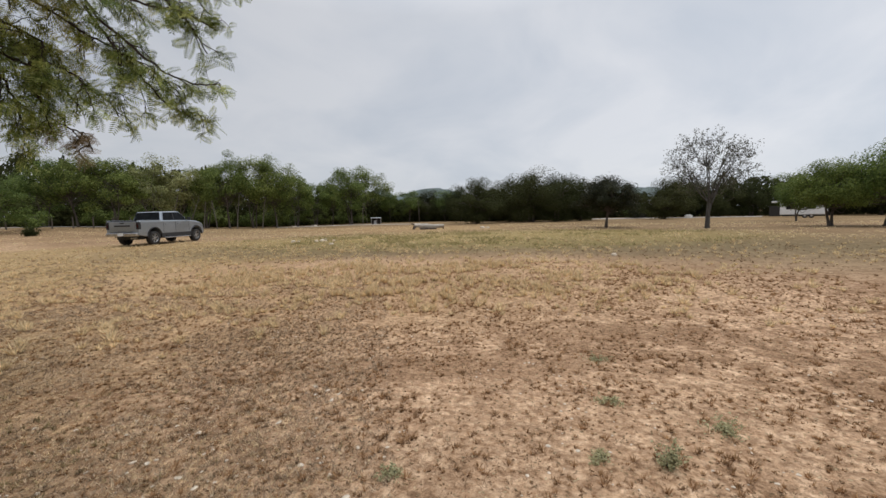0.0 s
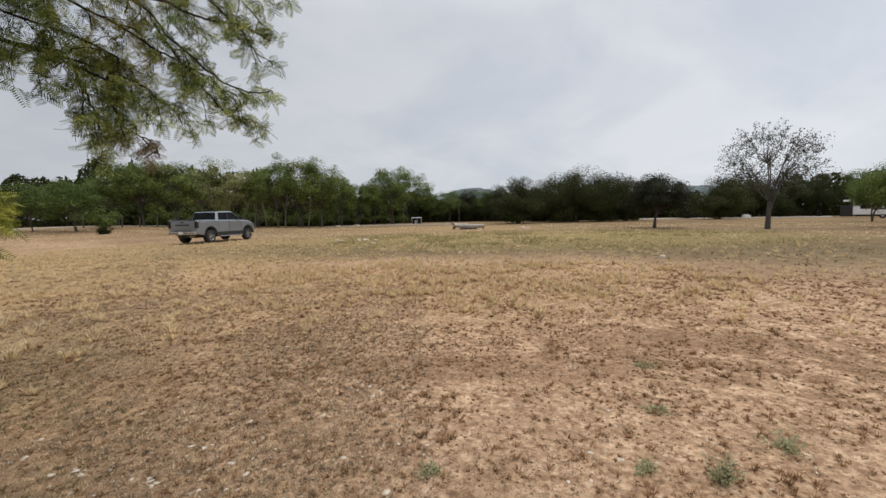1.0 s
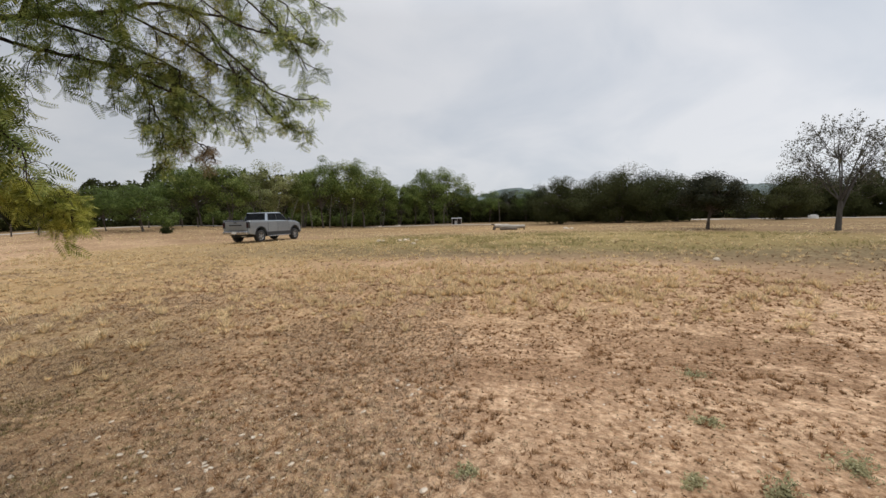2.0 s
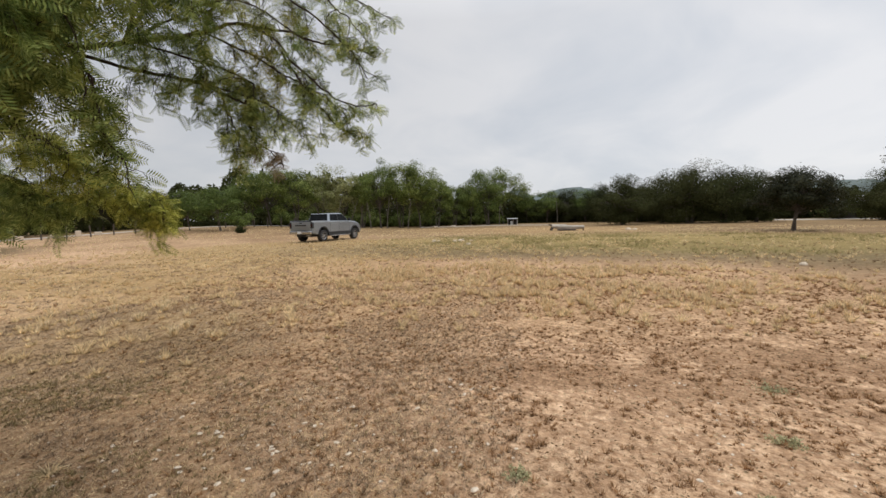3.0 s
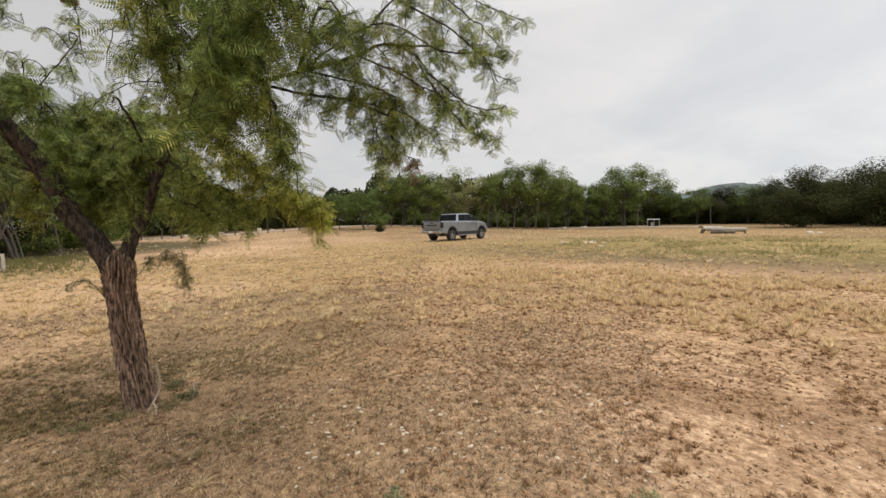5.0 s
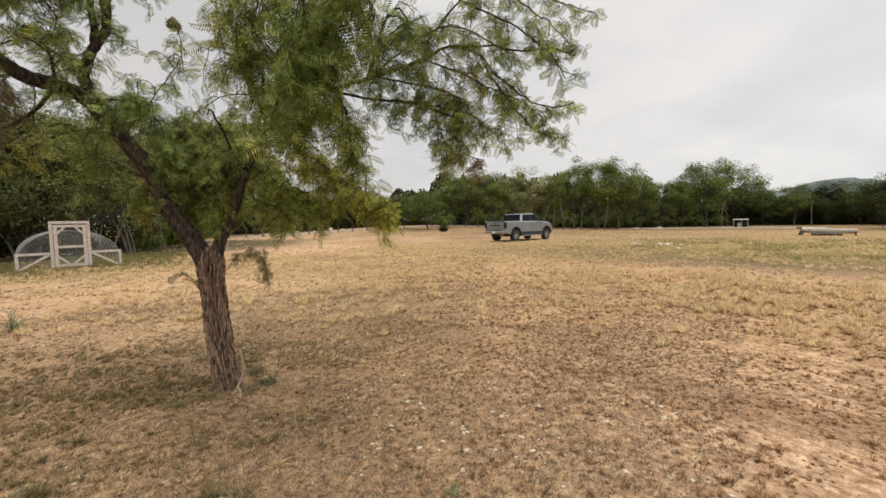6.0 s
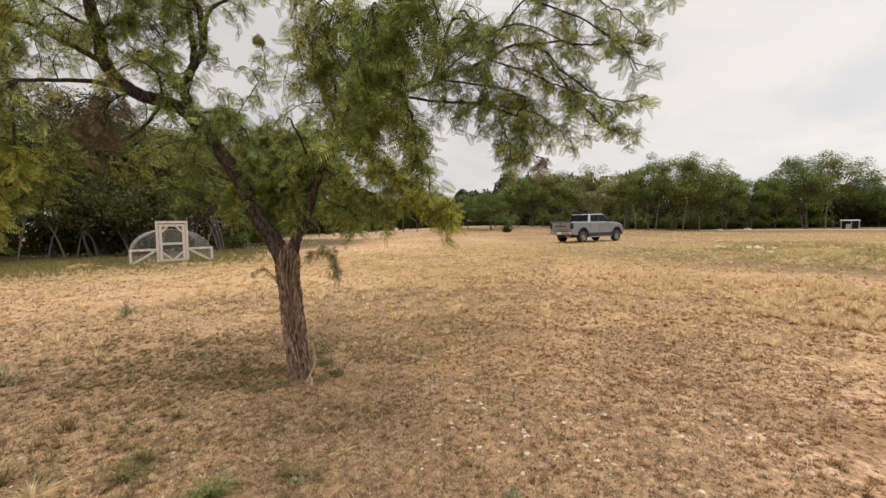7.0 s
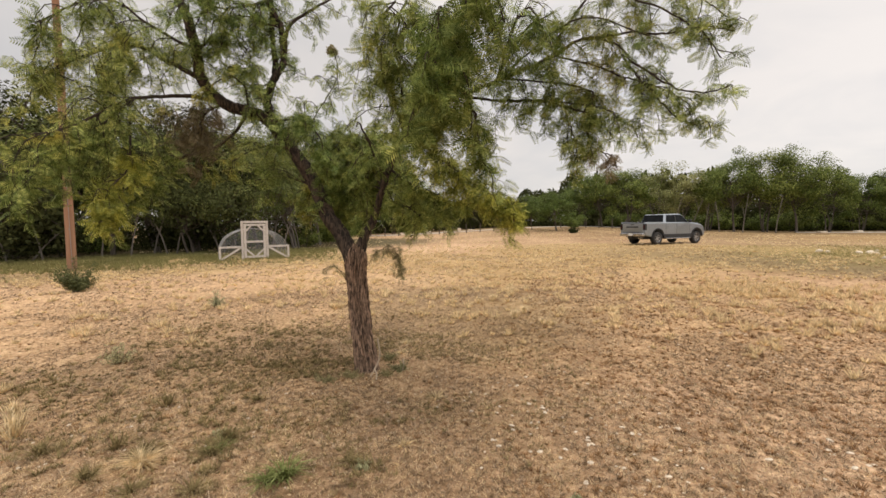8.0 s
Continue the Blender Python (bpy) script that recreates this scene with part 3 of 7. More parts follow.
def thing_tree(kind, meshes, label, category, group):
    t = empty(kind)
    put("trunk", meshes[0], meshes[2], t)
    put("crown", meshes[1], meshes[3], t)
    return tagged(t, label, category, group)


PROTOS = {}


def proto(key, kind, label, category, group, **kw):
    PROTOS[key] = [thing_tree(kind, tree_mesh(key, **kw), label, category, group), kw["tall"], 0]


def plant(key, az, d, tall, wide=1.0, turn=None):
    """Set a tree of this kind at an azimuth and distance, scaled to its height."""
    src, h0, used = PROTOS[key]
    x, y = polar(az, d)
    s = tall / h0
    rz = turn if turn is not None else RNG.uniform(0, 360)
    m = Matrix.LocRotScale(on_ground(x, y, 0.05), Euler((0, 0, radians(rz))), (s * wide, s * wide, s))
    if not used:
        src.matrix_basis, PROTOS[key][2] = m, 1
        return src
    ob = copy_thing(src, pose(0, 0, 0))
    ob.matrix_basis = m
    return ob


W = "trees of the far tree line"
proto("elm_a", "elm_tree", "tall leafy green elm at the edge of the woods", "tree", W, tall=11, wide=3.9, base=2.5, clumps=58, leaves=250, leaf=0.11, spread=0.29, seed=11, trunk_r=0.16, bark=M_BARK_FAR, foliage=M_LEAF_ELM)
proto("elm_b", "elm_tree", "bushy green elm with several thin stems", "tree", W, tall=10, wide=3.6, base=1.1, clumps=60, leaves=240, leaf=0.11, spread=0.30, seed=12, trunk_r=0.15, bark=M_BARK_FAR, foliage=M_LEAF_ELM, stems=3)
proto("brush_a", "brush_tree", "pale green brushy tree with grey stems", "tree", W, tall=8.5, wide=3.0, base=1.6, clumps=36, leaves=190, leaf=0.115, spread=0.28, seed=13, trunk_r=0.15, bark=M_BARK_PALE, foliage=M_LEAF_LIGHT, stems=3)
proto("oak_a", "live_oak", "dark spreading live oak with a low crown", "tree", W, tall=8.5, wide=5.0, base=-0.5, clumps=110, leaves=270, leaf=0.112, seed=14, trunk_r=0.32, bark=M_BARK_FAR, foliage=M_LEAF_OAK, stems=2, spread=0.26, low=-0.3)
proto("oak_b", "live_oak", "dark dense live oak beside the drive", "tree", W, tall=8.0, wide=4.2, base=-0.4, clumps=95, leaves=270, leaf=0.112, seed=15, trunk_r=0.28, bark=M_BARK_FAR, foliage=M_LEAF_OAK, spread=0.28, low=-0.3)
proto("juniper", "juniper_tree", "dark rusty-green juniper on a short split trunk", "tree", "lone trees of the field", tall=4.9, wide=2.2, base=1.05, clumps=90, leaves=230, leaf=0.075, seed=16, trunk_r=0.16, bark=M_BARK_FAR, foliage=M_LEAF_RUST, stems=2, spread=0.27)
proto("yard", "yard_tree", "rounded green shade tree on a short trunk", "tree", "lone trees of the field", tall=5.2, wide=2.5, base=0.95, clumps=85, leaves=260, leaf=0.072, seed=17, trunk_r=0.16, bark=M_BARK_FAR, foliage=M_LEAF_YARD, stems=2, spread=0.3, droop=0.12)
proto("under", "understorey_shrub", "leafy green shrub under the trees", "shrub", "shrubs of the woods", tall=2.6, wide=1.6, base=0.1, clumps=26, leaves=120, leaf=0.10, seed=18, trunk_r=0.05, bark=M_BARK_FAR, foliage=M_LEAF_ELM, stems=4, low=-0.3)

# near-woods trees, with the light on them put into their leaf tone
proto("near_a", "hackberry_tree", "light green tree of the near woods, leaf tone set for its light", "tree", "trees of the near woods", tall=9, wide=3.6, base=2.7, clumps=54, leaves=210, leaf=0.085, spread=0.28, seed=22, trunk_r=0.2, bark=M_BARK_FAR, foliage=M_LEAF_NEAR_LIT, stems=2)
proto("near_b", "hackberry_tree", "bushy grey-stemmed tree of the near woods, leaf tone set for its light", "tree", "trees of the near woods", tall=8, wide=3.4, base=1.9, clumps=54, leaves=210, leaf=0.08, spread=0.28, seed=23, trunk_r=0.16, bark=M_BARK_PALE, foliage=M_LEAF_NEAR_LIT, stems=3)
# the line behind the truck, from west to north
for az, d, h, key, w in (
    (47.4, 52, 5.2, "elm_b", 1.25), (44.0, 66, 8.4, "elm_b", 1.1), (41.6, 64, 8.6, "elm_a", 1.1), (38.6, 62, 8.8, "elm_b", 1.1), (35.4, 64, 8.8, "brush_a", 1.1), (32.6, 66, 8.8, "brush_a", 1.2), (29.8, 66, 9.4, "elm_b", 1.0),
    (27.4, 64, 10.2, "elm_a", 1.0), (24.6, 66, 10.8, "elm_b", 1.0), (22.0, 66, 10.4, "elm_a", 1.0), (19.6, 70, 9.0, "elm_b", 0.95), (17.2, 76, 8.0, "elm_b", 1.0), (15.0, 78, 8.4, "elm_a", 0.9), (12.6, 80, 11.4, "elm_b", 1.1),
    (10.4, 88, 11.6, "elm_a", 1.15),
):
    plant(key, az, d, h, w)
# the dark oaks and elms of the north-east
for az, d, h, key, w in (
    (7.2, 92, 7.2, "elm_b", 1.0), (4.6, 90, 7.4, "elm_b", 1.0), (2.0, 94, 7.2, "oak_b", 1.1), (-0.4, 92, 7.4, "elm_b", 1.1), (-2.6, 88, 7.6, "oak_b", 1.0), (-6.8, 82, 7.4, "oak_a", 0.9), (-9.4, 76, 7.6, "oak_b", 1.1),
    (-12.2, 70, 8.8, "oak_a", 1.05), (-15.6, 71, 8.3, "oak_a", 1.0), (-18.6, 73, 7.2, "oak_b", 1.05), (-20.6, 101, 8.2, "oak_b", 1.0), (-29.6, 92, 7.4, "oak_b", 1.0), (-31.0, 96, 8.0, "oak_a", 0.9), (-34.0, 96, 7.6, "oak_b", 1.1),
    (-37.0, 98, 7.4, "oak_a", 0.9), (-40.0, 100, 8.4, "elm_b", 1.1), (-43.5, 102, 8.0, "oak_a", 1.0), (-47.0, 98, 8.6, "oak_b", 1.2), (-50.5, 98, 8.6, "oak_a", 1.0),
):
    plant(key, az, d, h, w)
# the far edge of the field in the west
for az, d, h, key, w in (
    (50.6, 56, 5.0, "elm_b", 1.2), (49.6, 96, 7.0, "elm_b", 1.2), (52.6, 104, 7.2, "oak_b", 1.3), (55.6, 100, 7.6, "elm_b", 1.3), (58.8, 92, 7.6, "oak_a", 1.1), (62.4, 84, 8.0, "elm_b", 1.2), (66.0, 78, 8.2, "oak_b", 1.2),
    (69.8, 70, 8.6, "elm_b", 1.1), (73.4, 62, 8.6, "elm_a", 1.1),
):
    plant(key, az, d, h, w)
# the woods close behind the tunnel and the pole
for az, d, h, key, w in (
    (76.4, 44, 8.2, "near_b", 1.1), (79.6, 36, 8.0, "brush_a", 1.2), (83.0, 31, 7.8, "near_b", 1.0), (86.6, 31, 8.6, "near_a", 1.0), (90.4, 30, 8.2, "near_b", 1.0), (94.2, 30, 8.8, "oak_b", 0.9), (98.0, 31, 8.4, "near_b", 1.0), (101.8, 30, 9.0, "near_a", 1.0), (105.6, 31, 8.2, "near_b", 1.0), (109.6, 30, 8.8, "oak_b", 0.9), (113.6, 31, 8.6, "near_b", 1.0),
    (85.0, 40, 10.0, "near_a", 1.1), (90.0, 41, 10.4, "near_b", 1.1), (95.6, 42, 10.4, "near_a", 1.1), (101.0, 41, 10.6, "near_b", 1.1), (107.0, 42, 10.4, "near_a", 1.1), (113.0, 42, 10.6, "near_b", 1.1), (80.0, 50, 9.4, "near_b", 1.2), (85.6, 29.5, 5.6, "near_b", 1.1), (91.4, 28.5, 5.2, "near_b", 1.1), (94.6, 28.0, 4.6, "near_a", 1.1),
):
    plant(key, az, d, h, w)
for az, d, h in ((78.0, 38, 2.4), (81.6, 34, 1.6), (92.6, 36, 2.0), (96.4, 37, 2.2), (103.6, 35, 2.0), (108.0, 36, 2.4), (112.0, 33, 1.8), (88.4, 36, 1.8), (45.2, 56, 2.2), (40.0, 72, 2.6), (36.6, 70, 3.0), (33.6, 71, 2.6), (31.0, 72, 3.2), (28.6, 72, 2.8), (22.4, 73, 3.0), (20.6, 76, 2.6), (16.0, 83, 2.6), (11.4, 87, 2.4), (25.0, 72, 2.4), (18.0, 80, 2.6), (14.0, 85, 2.6), (6.0, 96, 2.6), (1.0, 98, 2.4), (-4.6, 88, 2.2)):
    plant("under", az, d, h, 1.1)
plant("juniper", -22.1, 41.4, 4.8, 1.2, 40)
plant("oak_b", -28.5, 78, 6.6, 1.05, 130)
plant("yard", -43.5, 45, 5.3, 1.0, 10)
plant("yard", -47.6, 45.4, 6.2, 1.05, 100)
plant("yard", -40.9, 60, 4.7, 0.85, 60)
plant("oak_b", -25.2, 88, 5.6, 0.8, 70)
plant("oak_b", -4.8, 64.8, 7.0, 1.12, 200)
plant("under", -25.0, 97, 2.4, 1.4, 30)
plant("under", -27.0, 97, 2.2, 1.3, 70)


# ---------------------------------------------------------------- bare pecan
def build_pecan():
    """A thinly leaved pecan: upswept limbs that divide into fine twigs, leaves dotted at the tips."""
    rng = np.random.default_rng(21)
    x, y = polar(-32.9, 39.5)
    t = empty("pecan_tree", pose(*on_ground(x, y, 0.05)))
    wood = []
    tips = rng.normal(size=(620, 3))
    tips *= (rng.uniform(0.25, 1, 620) ** 0.45 / np.linalg.norm(tips, axis=1))[:, None]
    tips = tips * [3.35, 3.35, 2.75] * (1 + 0.08 * rng.normal(size=(620, 1))) + [0.1, 0, 5.15]
    tips = tips[tips[:, 2] > 2.6]

    def nearest(pts, to):
        return np.argmin(((pts[:, None] - to[None]) ** 2).sum(-1), axis=1)

    mains = np.array([(-1.5, 0.3, 4.6), (-0.6, -0.8, 5.6), (0.1, 0.6, 6.0), (0.9, -0.4, 5.6), (1.7, 0.5, 4.8), (0.3, -1.6, 4.7), (-0.4, 1.6, 4.8)])
    subs = tips[rng.choice(len(tips), 70, replace=False)] * 0.78 + np.array([0.1, 0, 4.2]) * 0.22
    own = nearest(subs, mains)
    fork = np.array([0.06, 0.0, 2.1])
    bend = lambda a, b, k: spline([a, a * 0.5 + b * 0.5 + [0, 0, k * np.linalg.norm(b - a)] + rng.normal(size=3) * 0.04, b], 5)
    trunk = spline([(0, 0, 0), (0.03, 0, 1.0), tuple(fork)], 6)
    wood.append(tube_arrays(trunk, np.linspace(0.20, 0.13, len(trunk)), 10, 0.03, rng))
    second = spline([(0.05, 0, 1.2), (0.22, 0, 1.8), (0.52, 0.02, 2.6), (1.1, 0.2, 3.7)], 6)
    wood.append(tube_arrays(second, np.linspace(0.10, 0.05, len(second)), 8, 0.03, rng))
    for mpt in mains:
        l = bend(fork, mpt, -0.10 if abs(mpt[0]) > 1 else 0.0)
        wood.append(tube_arrays(l, np.linspace(0.062, 0.026, len(l)), 7, 0.02, rng))
    for k, q in enumerate(subs):
        start = mains[own[k]] * 0.75 + fork * 0.25
        l = bend(start, q, -0.05)
        wood.append(tube_arrays(l, np.linspace(0.03, 0.012, len(l)), 5, 0.0, rng))
    near = nearest(tips, subs)
    for k, q in enumerate(tips):
        l = bend(subs[near[k]], q, -0.04)
        wood.append(tube_arrays(l, np.linspace(0.011, 0.005, len(l)), 3, 0.0, rng))
    put("trunk", mesh_np("pecan_wood", *stack(wood), True), M_PECAN, t)
    pts = np.repeat(tips, 8, axis=0) + rng.normal(size=(len(tips) * 8, 3)) * 0.12
    tagged(put("crown", mesh_np("pecan_leaves", *leaf_quads(pts, 0.075, rng)), M_LEAF_PECAN, t, "sparse dull leaves at the twig tips"), kind="stuff")
    tagged(t, "thinly leaved grey pecan tree standing in the mown field", "tree", "lone trees of the field")


build_pecan()


# ---------------------------------------------------------------- woods behind the tree lines
def belt(name, az0, az1, dist, tall, leaf, count, material, label, seed, low=0.0):
    """A thick belt of wood that nobody could count: leaf clumps in a wandering band."""
    rng = np.random.default_rng(seed)
    az = rng.uniform(az0, az1, count)
    d = np.interp(az, [p[0] for p in dist], [p[1] for p in dist]) + rng.normal(size=count) * 1.6
    top = np.interp(az, [p[0] for p in tall], [p[1] for p in tall]) * (0.72 + 0.42 * vnoise(az * 3.0 + 40, d * 0 + 5, 1.5 + 2 * leaf) + 0.12 * vnoise(az * 11, d * 0 + 9, 1.2))
    x, y = -np.sin(np.radians(az)) * d, np.cos(np.radians(az)) * d
    z = height(x, y) + low + (top - low) * rng.uniform(0, 1, count) ** 1.15
    V, F = leaf_quads(np.stack([x, y, z], -1), leaf, rng)
    tagged(put(name, mesh_np(name, V, F), material), label, "woods", kind="stuff")


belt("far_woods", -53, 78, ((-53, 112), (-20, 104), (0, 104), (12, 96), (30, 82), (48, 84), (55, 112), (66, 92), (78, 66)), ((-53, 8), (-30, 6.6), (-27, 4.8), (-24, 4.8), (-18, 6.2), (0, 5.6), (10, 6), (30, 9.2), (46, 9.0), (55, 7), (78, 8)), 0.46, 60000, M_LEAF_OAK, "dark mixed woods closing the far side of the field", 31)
# undergrowth belts take the dark oak leaf colour to stand in for canopy shade
belt("undergrowth", -20, 46, ((-20, 84), (-10, 84), (0, 99), (12, 92), (22, 77), (46, 75)), ((-20, 2.6), (0, 3.4), (20, 4.6), (46, 4.6)), 0.27, 50000, M_LEAF_OAK, "brushy undergrowth, coloured dark for the shade under the trees", 32)
belt("woods_undergrowth", 76, 117, ((76, 49), (84, 38.5), (117, 38)), ((76, 2.8), (117, 3.0)), 0.095, 40000, M_LEAF_OAK, "tangled undergrowth of the near woods, coloured dark for its shade", 33)
belt("woods_depth", 74, 119, ((74, 60), (84, 47), (119, 46)), ((74, 9), (119, 10.5)), 0.12, 62000, M_LEAF_ELM, "deep green woods behind the front trees", 34)


def slender_stems():
    """Bare grey stems that stand out in front of the dark woods, each a sapling of its own."""
    rng = np.random.default_rng(35)
    for az, d, h, lean in ((97.0, 28.0, 3.4, -0.35), (96.2, 28.2, 3.2, 0.25), (89.0, 28.6, 3.6, 0.3), (100.5, 28.5, 3.0, 0.2), (107.5, 28.0, 3.6, -0.2), (84.5, 28.5, 3.0, 0.35), (23.7, 61.0, 4.4, 0.12), (28.8, 60.0, 3.8, -0.12), (30.2, 60.5, 3.6, 0.1), (33.4, 60.0, 4.2, 0.2), (11.0, 76.0, 4.0, 0.05), (3.2, 84.0, 5.0, -0.05), (26.6, 60.5, 4.6, 0.10), (31.6, 60.5, 4.0, 0.30), (91.8, 29.0, 3.2, -0.2), (98.4, 29.0, 3.6, 0.3), (103.0, 28.6, 3.4, 0.15), (110.0, 28.4, 3.4, -0.25), (82.4, 30.0, 3.2, -0.2), (108.5, 28.0, 3.3, 1.0)):
        x, y = polar(az, d)
        side = Vector((math.cos(radians(az)), math.sin(radians(az)), 0))
        p = [Vector((0, 0, 0)), side * lean * h * 0.3 + Vector((0, 0, h * 0.4)), side * lean * h + Vector((0, 0, h))]
        line = spline([tuple(v) for v in p], 6)
        pieces = [tube_arrays(line, np.linspace(0.06, 0.022, len(line)) * (d / 40) ** 0.35, 6, 0.05, rng)]
        for k in (6, 9):
            q = line[k]
            end = q + np.array([rng.normal() * 0.5, rng.normal() * 0.5, 0.9 + rng.random()])
            pieces.append(tube_arrays(spline([q, (q + end) / 2 + rng.normal(size=3) * 0.1, end], 4), np.linspace(0.03, 0.012, 9), 4, 0, rng))
        ob = put("sapling", mesh_np("sapling", *stack(pieces), True), M_BARK_PALE)
        ob.matrix_basis = pose(*on_ground(x, y, 0.05))
        tagged(ob, "bare pale grey sapling stem before the dark woods", "tree", "saplings of the woods")


slender_stems()


# ---------------------------------------------------------------- mesquite
def pinna_template(pairs=9):
    """One feathery leaf arm, 1 long along +x: a thin rib that arches over, and paired narrow leaflets that sweep forward."""
    V, F = [], []
    for i in range(pairs):
        s = 0.12 + 0.86 * i / (pairs - 1)
        drop = -0.30 * s * s
        ln = 0.24 * math.sin(math.pi * (0.25 + 0.62 * s)) + 0.07
        for side in (-1, 1):
            b = len(V)
            V += [(s, 0, drop), (s + ln * 0.22 - 0.024, side * ln * 0.5, drop - 0.01), (s + ln * 0.50, side * ln, drop - 0.06), (s + ln * 0.30 + 0.024, side * ln * 0.5, drop - 0.03)]
            F.append((b, b + 1, b + 2, b + 3))
    for s0, s1 in ((0.0, 0.5), (0.5, 1.0)):
        b = len(V)
        V += [(s0, 0.010, -0.30 * s0 * s0), (s0, -0.010, -0.30 * s0 * s0), (s1, -0.006, -0.30 * s1 * s1), (s1, 0.006, -0.30 * s1 * s1)]
        F.append((b, b + 1, b + 2, b + 3))
    return np.array(V), np.array(F)


def spread_pinnae(place, ahead, size, rng):
    """Copies of the leaf arm at the places, pointing ahead, rolled a little."""
    T, F = pinna_template()
    n = len(place)
    a = ahead / (np.linalg.norm(ahead, axis=1)[:, None] + 1e-9)
    up = np.array([[0, 0, 0.35]]) + rng.normal(size=(n, 3)) * 0.8
    b = np.cross(up, a)
    b /= np.linalg.norm(b, axis=1)[:, None] + 1e-9
    c = np.cross(a, b)
    s = size[:, None, None]
    V = place[:, None] + s * (T[None, :, 0:1] * a[:, None] + T[None, :, 1:2] * b[:, None] + T[None, :, 2:3] * c[:, None])
    FF = F[None] + (np.arange(n) * len(T))[:, None, None]
    return V.reshape(-1, 3), FF.reshape(-1, 4)


def zigzag(p, d, length, rng, droop, steps=6):
    """A twig that bends at each node and sinks under its leaves."""
    pts, d = [p], d / np.linalg.norm(d)
    for k in range(steps):
        d = d + rng.normal(size=3) * 0.22 + [0, 0, -droop * (k + 1) / steps]
        d /= np.linalg.norm(d)
        pts.append(pts[-1] + d * length / steps)
    return np.array(pts)


def bark_trunk(line, radii, sides=128, rings=170):
    """The trunk with deep upright furrows, flared at the foot."""
    line = np.asarray(line, float)
    s = np.linspace(0, len(line) - 1, rings)
    L = np.stack([np.interp(s, np.arange(len(line)), line[:, k]) for k in range(3)], -1)
    R = np.interp(s, np.arange(len(radii)), radii)
    V, F = tube_arrays(L, R, sides)
    V = V.reshape(rings, sides, 3)
    ang = np.arange(sides)[None] / sides * 2 * np.pi + 0 * s[:, None]
    hgt = np.linspace(0, 1.35, rings)[:, None] + 0 * ang
    wob = ang + 0.30 * (vnoise(hgt * 1.0 + 3, ang * 0.6, 0.22) - 0.5)
    furrow = np.abs(np.sin(wob * 13 + 2.2 * vnoise(hgt, wob * 1.1, 0.33))) ** 0.7
    plates = vnoise(hgt + 9, wob * 1.3, 0.11)
    step = np.abs(np.sin(hgt * 34 + 5 * vnoise(hgt * 2 + 1, wob * 1.6, 0.35))) ** 0.4
    out = (furrow - 0.6) * 0.050 + (plates - 0.5) * 0.030 + (step - 0.8) * 0.012 * furrow
    core = L[:, None]
    n = V - core
    n /= np.linalg.norm(n, axis=2)[..., None]
    V = V + n * out[..., None]
    return V.reshape(-1, 3), F


